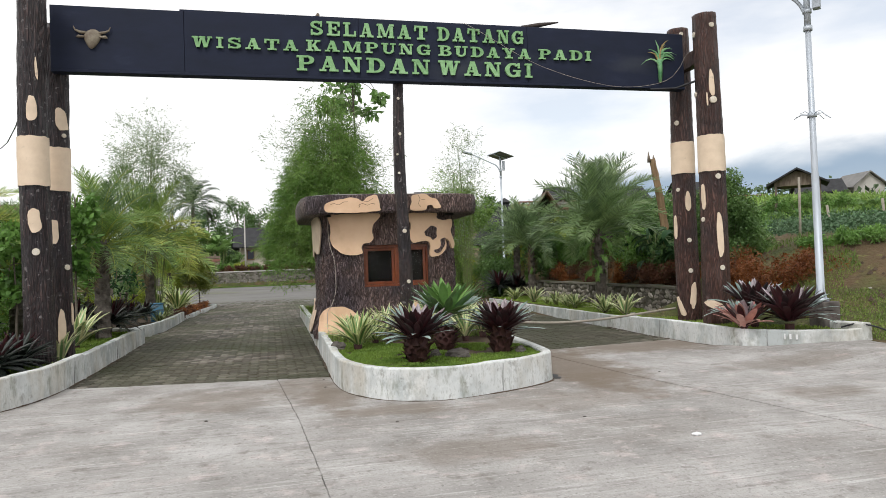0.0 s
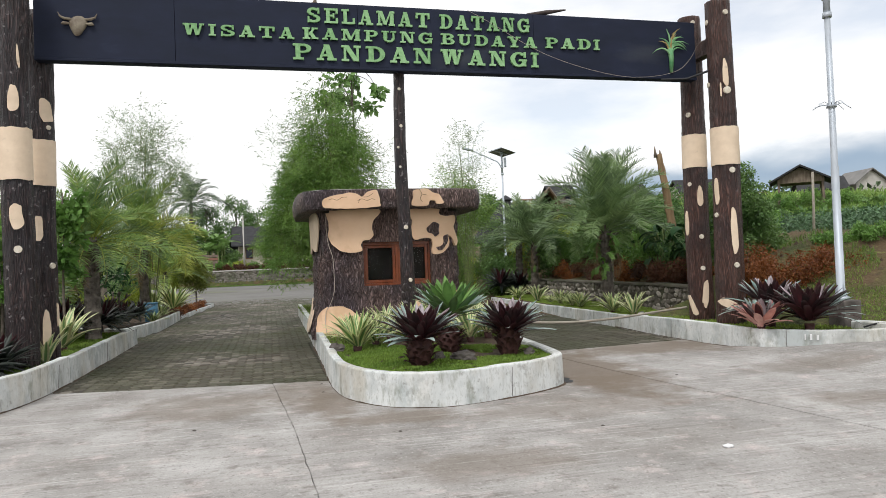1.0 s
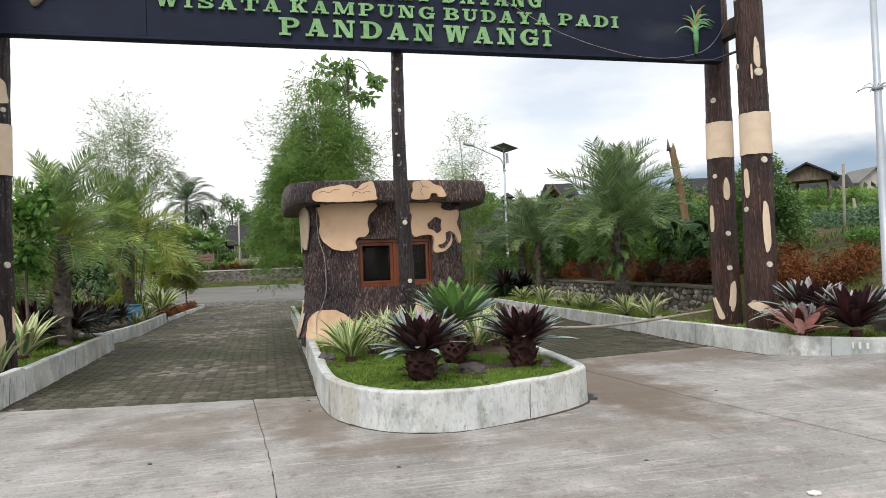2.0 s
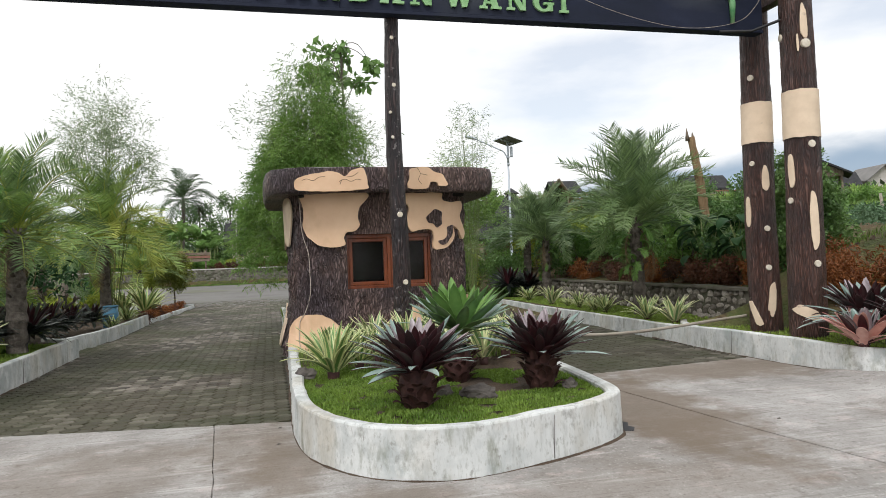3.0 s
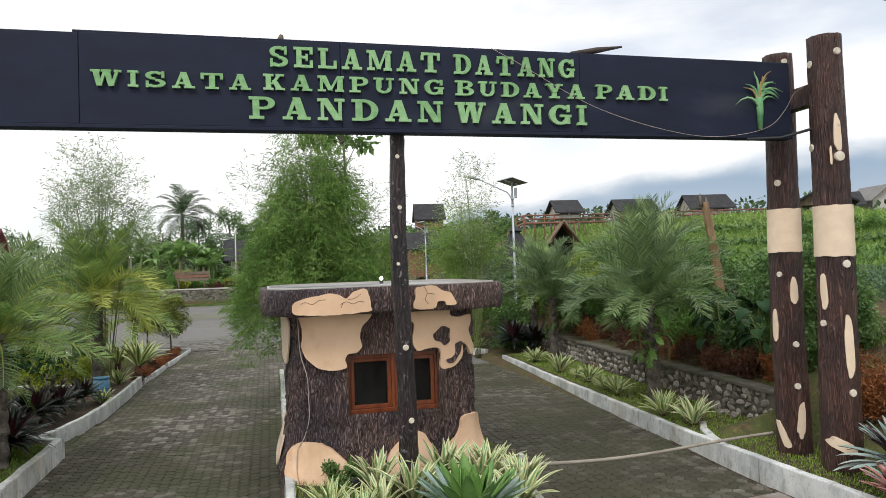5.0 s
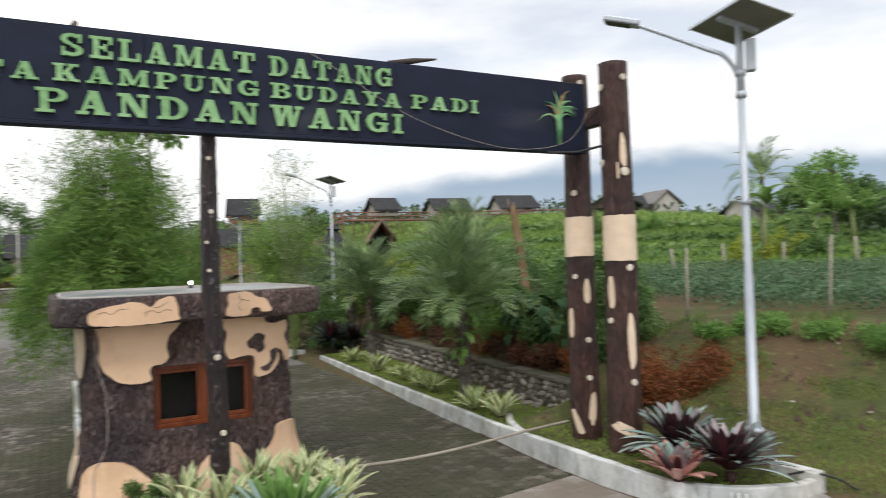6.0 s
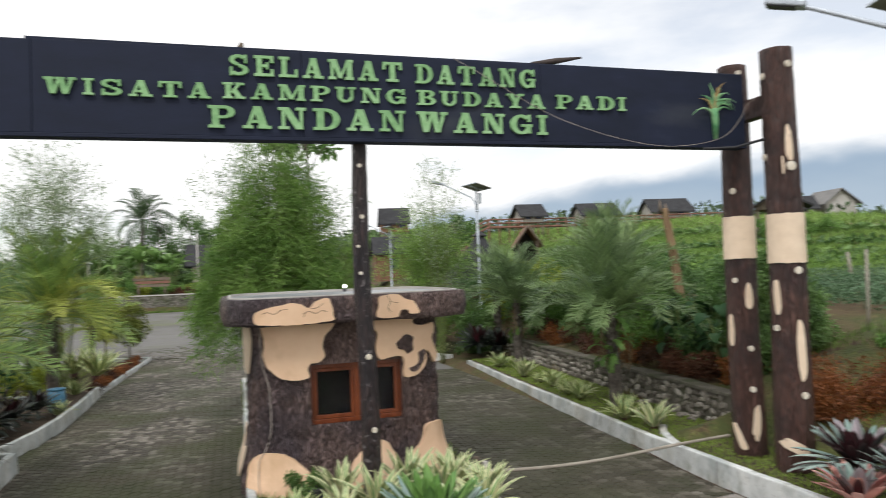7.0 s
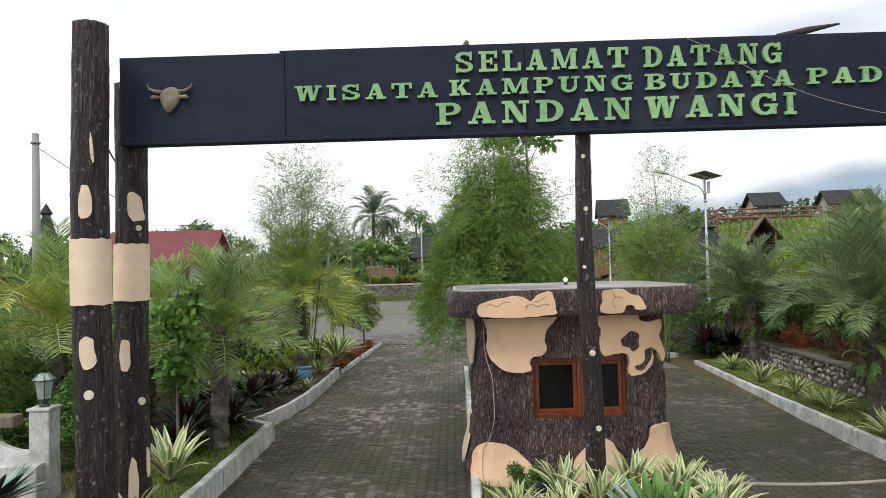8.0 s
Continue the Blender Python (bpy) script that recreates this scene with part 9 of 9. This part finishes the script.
def a_frame(x, y, z, turn):
    h = thing("a_frame_gate", pose(x, y, z, 0, 0, turn) @ Matrix.Scale(0.52, 4), "small brown A-frame shelter among the bushes", "shelter")
    for s in (-1, 1):
        bm = bmesh.new()
        vv = [(0, -0.9, 2.5), (0, 0.9, 2.5), (s * 1.15, 0.9, 0.9), (s * 1.15, -0.9, 0.9)]
        vv = [bm.verts.new(v) for v in vv] + [bm.verts.new((v[0] - s * 0.02, v[1], v[2] - 0.1)) for v in vv]
        for f in ((0, 1, 2, 3), (7, 6, 5, 4), (0, 4, 5, 1), (1, 5, 6, 2), (2, 6, 7, 3), (3, 7, 4, 0)):
            bm.faces.new([vv[i] for i in f])
        bmesh.ops.recalc_face_normals(bm, faces=bm.faces)
        part("roof_side", bm, WALL_WOOD, h, "brown boarded roof slope")
        bar("barge_board", [(0, -0.95, 2.58), (s * 1.2, -0.95, 0.86)], 0.07, WOOD_GREY, h, 5)
        bar("post", [(s * 0.75, -0.7, -3.4), (s * 0.75, -0.7, 1.4)], 0.06, WOOD_GREY, h, 6)
    # near-black sheet paints the shade inside the shelter
    bw = [(-1.05, 0.6, 0.9), (1.05, 0.6, 0.9), (0, 0.6, 2.42), (-0.8, 0.6, -0.4), (0.8, 0.6, -0.4)]
    bw += [(a, 0.66, c) for a, b, c in bw]
    piece("back_wall", data("back_wall", bw, [(0, 1, 2), (3, 4, 1, 0), (7, 6, 5), (5, 6, 9, 8), (0, 5, 8, 3), (1, 4, 9, 6), (3, 8, 9, 4)], ROOM_DARK), h, None, "near-black back sheet for the shelter's dark inside")


a_frame(12.7, 30.5, 3.45, -12)

for x, y, r, h in ((39.0, 44.8, 1.0, 0.8), (40.6, 44.2, 1.1, 0.9), (42.2, 43.6, 1.0, 0.7), (37.6, 45.4, 0.9, 0.7), (56.0, 44.6, 1.2, 0.9), (58.5, 44.2, 1.2, 0.8)):
    bush("field_shrub", x, y, land(x, y), (r, r, h), 1500, 0.16, FRESH_LEAF, "bushy green growth before the farm buildings", "bush", rl, 14, 0.36, 3, "field shrubs")
# red-brown terrace railing before the huts
for a, b, n in (((23.6, 72.5, 5.9), (27.0, 72.5, 7.35), 4), ((27.1, 72.5, 7.35), (37.2, 72.4, 7.4), 9), ((38.2, 72.0, 7.4), (57.4, 71.0, 7.65), 16)):
    fe = thing("terrace_railing", pose(0, 0, 0), "long red-brown wooden railing before the huts", "railing", "terrace railings")
    p0, p1 = Vector(a), Vector(b)
    for k in range(n + 1):
        p = p0.lerp(p1, k / n)
        bar("post", [p + Vector((0, 0, -2.2)), p + Vector((0, 0, 0.9))], 0.07, FENCE_RED, fe, 6)
    for h in (0.02, 0.45, 0.85):
        bar("rail", [p0 + Vector((0, 0, h)), p1 + Vector((0, 0, h))], 0.085 if h > 0.1 else 0.14, FENCE_RED, fe, 6)

# flagpole and sign board across the yard
fp = thing("flagpole", pose(-2.5, 80.0, 1.0), "slim white flagpole across the yard", "flagpole")
bar("pole", [(0, 0, 0), (0, 0, 3.5), (0, 0, 6.7)], [0.09, 0.075, 0.06], WALL_PALE, fp, 8)
fp2 = thing("flagpole", pose(-13.6, 85.0, 0.0), "slim white pole by the banana plants", "flagpole")
bar("pole", [(0, 0, 0), (0, 0, 8.0)], [0.1, 0.08], WALL_PALE, fp2, 8)
sb = thing("plank_sign", pose(-6.9, 78.9, 0.4), "slatted wooden sign across the yard with ochre lettering", "sign")
for k, (zz, m) in enumerate(((2.75, WOOD_GREY), (2.42, FENCE_RED), (2.09, WOOD_GREY))):
    part("plank", box(-1.7 + 0.2 * k, 1.75, -0.05, 0.05, zz, zz + 0.27, 0.01), m, sb)
for sx in (-1.2, 1.3):
    bar("post", [(sx, 0.12, 0.2), (sx, 0.12, 3.2)], 0.1, WOOD_GREY, sb, 6)
cu = bpy.data.curves.new("lettering", "FONT")
cu.body, cu.size, cu.extrude = "BUDAYA", 0.42, 0.02
tmp = bpy.data.objects.new("lettering_source", cu)
scene.collection.objects.link(tmp)
bpy.context.view_layer.update()
me = bpy.data.meshes.new_from_object(tmp.evaluated_get(bpy.context.evaluated_depsgraph_get()))
bpy.data.objects.remove(tmp)
me.materials.clear()
me.materials.append(EMBLEM_GOLD)
piece("lettering", me, sb, pose(-1.5, -0.08, 2.98, 90, 0, 0), "ochre painted word")

# ---- far planting ----
COCO_LEAF = leafy("coconut_leaf", (0.035, 0.075, 0.03), (0.10, 0.16, 0.06), rough=0.4, thin=0.15)
COCO_FAR = [frond_mesh("frond", 4.3, 14, 85 + 14 * i, 0.95, 56, [COCO_LEAF, COCO_LEAF], rp, 0.06, -18) for i in range(3)]
rf = random.Random(91)
palm(-9.4, 92.0, 1.6, 10.2, "tall coconut palm across the yard", COCO_FAR, 24, random.Random(71), 0.2, 1.12, 0.5)
palm(-16.5, 99.0, 1.6, 7.0, "coconut palm across the yard", COCO, 22, random.Random(72), 0.2, 0.9, 0.5)
palm(36.9, 30.0, 3.0, 7.2, "coconut palm beyond the field", COCO, 22, random.Random(73), 0.14, 0.6, 0.3)
palm(46.0, 22.0, 3.0, 7.5, "coconut palm beyond the field", COCO, 22, random.Random(74), 0.16, 0.7, 0.3)
for k in range(46):
    u, s = rf.uniform(11, 30), rf.uniform(0, 46)
    x, y = 11.2 + 0.845 * u + 0.535 * s, 12.75 + 0.535 * u - 0.845 * s
    banana(x, y, land(x, y), rf.uniform(1.4, 2.5), rf)
for k in range(16):
    u, s = rf.uniform(9.5, 17), rf.uniform(2, 26)
    x, y = 11.2 + 0.845 * u + 0.535 * s, 12.75 + 0.535 * u - 0.845 * s
    banana(x, y, land(x, y), rf.uniform(0.9, 1.9), rf)
for k in range(26):
    u, s = rf.uniform(12, 24), rf.uniform(0, 34)
    x, y = 11.2 + 0.845 * u + 0.535 * s, 12.75 + 0.535 * u - 0.845 * s
    bush("field_shrub", x, y, land(x, y), (rf.uniform(0.6, 1.2), rf.uniform(0.6, 1.2), rf.uniform(0.5, 1.0)), 1500, 0.16, rf.choice((TREE_LEAF, FRESH_LEAF, FRESH_LEAF, YELLOW_LEAF)), "bushy green growth at the back of the field", "bush", rf, 14, 0.36, 3, "field shrubs")
grass_patch("yard_verge", lambda x, y: noise.noise((x * 0.5, y * 0.5, 1)) > -0.45, -34, 10, 75.6, 78, 12000, 0.16, 0.05, GRASS_ROUGH, "rough grass along the foot of the yard wall", rf, lambda x, y: -0.01)
for k in range(30):
    x, y = rf.uniform(-16, -4.6), rf.uniform(82, 89)
    banana(x, y, land(x, y), rf.uniform(2.0, 4.2), rf)
for k in range(13):
    x, y = -17.5 + 1.6 * k, 81.2 + 0.6 * math.sin(k * 2.1)
    bush("wall_bush", x, y, 1.4, (1.1, 0.8, 0.55 + 0.3 * rf.random()), 1800, 0.22, rf.choice((TREE_LEAF, FRESH_LEAF, TREE_LEAF, YELLOW_LEAF)), "leafy bush above the yard wall", "bush", rf, 16, 0.36, 3, "yard wall bushes")
for x, y, h, r in ((41.5, 28.5, 5.6, 2.1), (44, 29, 4.0, 1.8), (52, 26, 4, 2.0), (41, 19, 3.4, 1.6), (58, 40, 4.5, 2.2), (50, 15, 4.0, 2), (34, 17.5, 3.2, 1.2), (47, 34, 4.2, 2.0)):
    z = land(x, y)
    tree(x, y, z, h, h * 0.66, (r, r, h * 0.34), 3600, 0.28, TREE_LEAF if r < 2.1 else FRESH_LEAF, "leafy tree beyond the field", rf, 0.14, 26, 0.3, 8, group="field trees")
for x, y, h, r in ((-4.0, 100, 9, 3), (-7.5, 95, 8.5, 2.8), (-1.2, 99, 8.0, 2.6), (-12, 97, 7, 3.2), (-19, 90, 7.5, 3.4), (-26, 88, 7, 3.2), (3, 104, 8, 3.2), (-33, 84, 7, 3.4), (-40, 78, 7, 3.4), (9, 92, 7, 2.8), (-21, 62, 8, 2.0), (-36, 60, 6.5, 2.8), (14, 74, 4.5, 2.0), (21, 66, 4, 2.0)):
    z = land(x, y)
    tree(x, y, z, h, h * 0.62, (r, r, h * 0.38), 3600, 0.36, TREE_LEAF, "leafy tree at the edge of the yard", rf, 0.18, 26, 0.3, 8, group="yard trees")
for x, y in ((-12, 84), (-8.5, 83), (-5, 86), (-16, 85), (-20, 82), (-25, 80), (-30, 80), (2, 86), (6, 84), (10, 82), (-36, 80), (-28, 66), (-33, 70)):
    bush("yard_shrub", x, y, land(x, y), (2.2, 1.5, 1.2), 2600, 0.34, TREE_LEAF if x % 2 else FRESH_LEAF, "bushy green growth across the yard", "bush", rf, 20, 0.34, 4, "yard shrubs")
for k in range(7):
    bush("red_flower_bed", -4.5 + 1.5 * k, 79.2, 1.5, (0.8, 0.6, 0.4), 900, 0.18, RED_LEAF, "red flowering bush above the yard wall", "bush", rf, 12, 0.36, 3, "yard flowers")
# low planting along the foot of the huts' terrace, and tree line behind
pts, rr = [], np.random.RandomState(5)
for k in range(60000):
    a = rr.uniform(-1.25, 1.45)
    d = rr.uniform(95, 150) if a < 1.0 else rr.uniform(55, 90)
    x, y = d * math.sin(a), d * math.cos(a)
    pts.append((x, y, land(x, y) + 2.6 * rr.uniform(0, 1) ** 1.3 * (1 + 0.6 * noise.noise((x * 0.07, y * 0.07, 1)))))
tagged(piece("distant_woods", cloud_mesh("distant_woods", pts, 0.8, FAR_LEAF, rf, aspect=0.6)), "distant belt of woods round the valley", "woods", kind="stuff")


# ---- the mountain in the haze ----
def build_mountain():
    az = [(-12, 0.5), (-4, 1.2), (4, 2.2), (9, 3.5), (14, 4.6), (20, 5.8), (26, 7.0), (32, 8.0), (40, 9.0), (48, 9.0), (56, 8.2), (64, 6.8), (72, 5.4), (82, 4.2), (95, 3.0), (110, 2.0)]
    R = 2300.0
    vs, fs, uv, cols, rows = [], [], [], 160, 24
    for i in range(cols):
        a = -12 + 122 * i / (cols - 1)
        for (a0, e0), (a1, e1) in zip(az[:-1], az[1:]):
            if a0 <= a <= a1:
                e = e0 + (e1 - e0) * smoothstep(0, 1, (a - a0) / (a1 - a0))
                break
        top = R * math.tan(radians(e)) * (1 + 0.035 * noise.noise((a * 0.12, 0, 0)) + 0.012 * noise.noise((a * 0.5, 3, 0)))
        for j in range(rows):
            t = j / (rows - 1)
            r = R - 900 * (1 - t) + 40 * noise.noise((a * 0.15, t * 4, 7))
            vs.append((r * math.sin(radians(a)), r * math.cos(radians(a)), -40 + (top + 40) * t ** 1.5))
            uv.append((t ** 1.5, 0.0))
    fs = [(i * rows + j, (i + 1) * rows + j, (i + 1) * rows + j + 1, i * rows + j + 1) for i in range(cols - 1) for j in range(rows - 1)]
    tagged(piece("backdrop_mountain", data("backdrop_mountain", vs, fs, MOUNTAIN, True, None, uv)), "broad blue mountain slope with glowing haze painted in, fading out at its crest", "mountain", kind="structure")


build_mountain()


# ---- stone wall of the right bed ----
def build_stone_wall():
    ys = list(np.arange(13.3, 31.0, 0.25))
    vs, fs = [], []
    for y in ys:
        x = wall_x(y) + 0.02 * noise.noise((0, y * 0.8, 2))
        h = 0.80 + 0.03 * noise.noise((y * 0.9, 0, 5))
        vs += [(x, y, 0.0), (x + 0.02, y, h - 0.03), (x + 0.04, y, h), (x + 0.28, y, h), (x + 0.30, y, 0.0)]
    for i in range(len(ys) - 1):
        for k in range(4):
            fs.append((i * 5 + k, i * 5 + k + 1, (i + 1) * 5 + k + 1, (i + 1) * 5 + k))
    fs += [(0, 1, 2, 3, 4), tuple((len(ys) - 1) * 5 + k for k in (4, 3, 2, 1, 0))]
    w = tagged(piece("wall_stone", data("wall_stone", vs, [f[::-1] for f in fs], MORTAR)), "low retaining wall of river stones in mortar behind the bed", "wall", kind="structure")
    cv, cf = [], []
    for y in ys:
        x = wall_x(y) + 0.02 * noise.noise((0, y * 0.8, 2))
        h = 0.805 + 0.03 * noise.noise((y * 0.9, 0, 5)) + 0.008 * noise.noise((y * 3.0, 0, 1))
        cv += [(x - 0.05, y, h - 0.03), (x - 0.045, y, h + 0.018), (x + 0.26, y, h + 0.022), (x + 0.27, y, h - 0.02)]
    for i in range(len(ys) - 1):
        cf += [(i * 4 + k, i * 4 + (k + 1) % 4, (i + 1) * 4 + (k + 1) % 4, (i + 1) * 4 + k) for k in range(4)]
    cf += [(3, 2, 1, 0), tuple((len(ys) - 1) * 4 + k for k in range(4))]
    piece("coping", data("coping", cv, [f[::-1] for f in cf], MORTAR), w, None, "rough mossy cement coping")
    rs = random.Random(8)
    shapes = []
    for k in range(10):
        bm = bmesh.new()
        bmesh.ops.create_icosphere(bm, subdivisions=1, radius=1.0)
        for v in bm.verts:
            v.co *= 1 + 0.42 * noise.noise(v.co * 1.6 + Vector((k * 5, 0, 0)))
            v.co.x *= 0.55
        me = bpy.data.meshes.new("stone")
        bm.to_mesh(me)
        bm.free()
        me.materials.append(STONE)
        shapes.append(me)
    rest = Soup()
    spots = []
    for r in range(4):
        y = 13.32 + 0.07 * r
        while y < 30.6:
            ln = rs.uniform(0.10, 0.27)
            spots.append((y + ln / 2, ln, r))
            y += ln * 1.08
    spots.sort()
    for k, (y, ln, r) in enumerate(spots):
        z = 0.31 + 0.132 * r + rs.uniform(-0.03, 0.03)
        m = pose(wall_x(y) + 0.004, y, z, rs.uniform(-35, 35), 0, rs.uniform(-15, 15)) @ Matrix.Diagonal((0.07, ln * 0.46, rs.uniform(0.045, 0.085), 1))
        me = rs.choice(shapes)
        if k < 300:
            piece("stone", me, w, m)
        else:
            rest.add([m @ v.co for v in me.vertices], [tuple(p.vertices) for p in me.polygons])
    tagged(piece("stones", rest.mesh("stones", STONE, False), w), "further river stones set in mortar", kind="stuff")
    # loose stones on the soil at its foot
    for k in range(10):
        y = rs.uniform(13.2, 16.5)
        rock(wall_x(y) - rs.uniform(0.1, 0.3), y, 0.27, (0.07, 0.09, 0.05), 60 + k, "loose river stone at the foot of the wall", STONE)


build_stone_wall()


# ---- hexagonal pavers of the two drives ----
def build_pavers():
    base = tagged(new("drive"), "drive of dark mossy hexagonal concrete pavers", "pavement", kind="structure")
    left = [(-2.66, 10.36), (0.10, 9.88), (0.86, 9.75), (0.90, 14), (0.95, 18), (0.99, 23.5), (2.6, 25.2), (4.3, 26.0), (4.6, 31.0), (3.4, 37.5), (-1.0, 38.5), (-5.5, 37.8), (-6.0, 34.6), (-2.25, 33.4), (-2.45, 29.0), (-2.66, 25), (-2.66, 22), (-2.72, 20), (-2.84, 18.7), (-3.1, 17.6), (-2.68, 16.6)]
    right = [(3.66, 10.9), (4.25, 10.92), (7.1, 11.28), (7.06, 12.2), (7.2, 14.0), (7.36, 16.5), (7.55, 20), (7.78, 24.3), (4.1, 24.3), (4.1, 15.8), (3.98, 13.4)]
    bedding = [(x, min(y, 33.15)) for x, y in left[:8]] + [(-2.3, 33.15)] + left[14:]
    for o in (bedding, right):
        slab("sand_bed", o, -0.14, -0.016, JOINT, base, "dark sand in the joints", 0.0)
    a = 0.094                                     # half width over the corners
    px, py = 1.5 * a, math.sqrt(3) * a

    def hexagon(r, lift):
        vs = []
        for s, z in ((1.0, -0.03), (0.985, -0.006), (0.90, 0.0)):
            for k in range(6):
                t = k * math.pi / 3
                vs.append((r * s * math.cos(t), r * s * math.sin(t), z + lift))
        fs = [tuple(range(12, 18))]
        for j in (0, 6):
            for k in range(6):
                fs.append((j + k, j + (k + 1) % 6, j + 6 + (k + 1) % 6, j + 6 + k))
        return vs, fs
    v0, f0 = hexagon(a * 0.955, 0.0)
    stone = data("paver", v0, f0, PAVER)
    v0 = np.array(v0)
    rs = np.random.RandomState(3)
    sp_v, sp_f, n, single = [], [], 0, 0
    for poly in (left, right):
        test = within(poly)
        x0, x1 = min(p[0] for p in poly), max(p[0] for p in poly)
        y0, y1 = min(p[1] for p in poly), max(p[1] for p in poly)
        for j in range(int((y1 - y0) / py) + 1):
            for i in range(int((x1 - x0) / px) + 1):
                x, y = x0 + i * px, y0 + (j + 0.5 * (i % 2)) * py
                if not test(x, y) or (poly is left and y > 32 and rs.rand() < (y - 31.0) / 8.0):
                    continue
                tilt = rs.normal(0, 0.8, 2)
                z = -0.004 + rs.normal(0, 0.002)
                if poly is left and y < 13.05 and x > -2.2 and single < 300:
                    piece("paver", stone, base, pose(x, y, z, tilt[0], tilt[1], rs.normal(0, 1.2)))
                    single += 1
                else:
                    q = v0 + np.array((x, y, z))
                    q[:, 2] += np.radians(tilt[0]) * v0[:, 1] - np.radians(tilt[1]) * v0[:, 0]
                    sp_v.append(q)
                    sp_f += [tuple(k + n for k in f) for f in f0]
                    n += len(v0)
    tagged(piece("paver_field", data("paver_field", np.concatenate(sp_v), sp_f, PAVER_FIELD), base), "dark mossy hexagonal pavers", kind="stuff")


# the joined pavers vary by island instead of by object
PAVER_FIELD = PAVER.copy()
PAVER_FIELD.name = "moss_grey_paver_field"
pn, pl = PAVER_FIELD.node_tree.nodes, PAVER_FIELD.node_tree.links
for nd in [q for q in pn if q.bl_idname == "ShaderNodeObjectInfo"]:
    to = [k.to_socket for k in nd.outputs["Random"].links]
    ge = pn.new("ShaderNodeNewGeometry")
    for t in to:
        pl.new(ge.outputs["Random Per Island"], t)
    pn.remove(nd)
build_pavers()
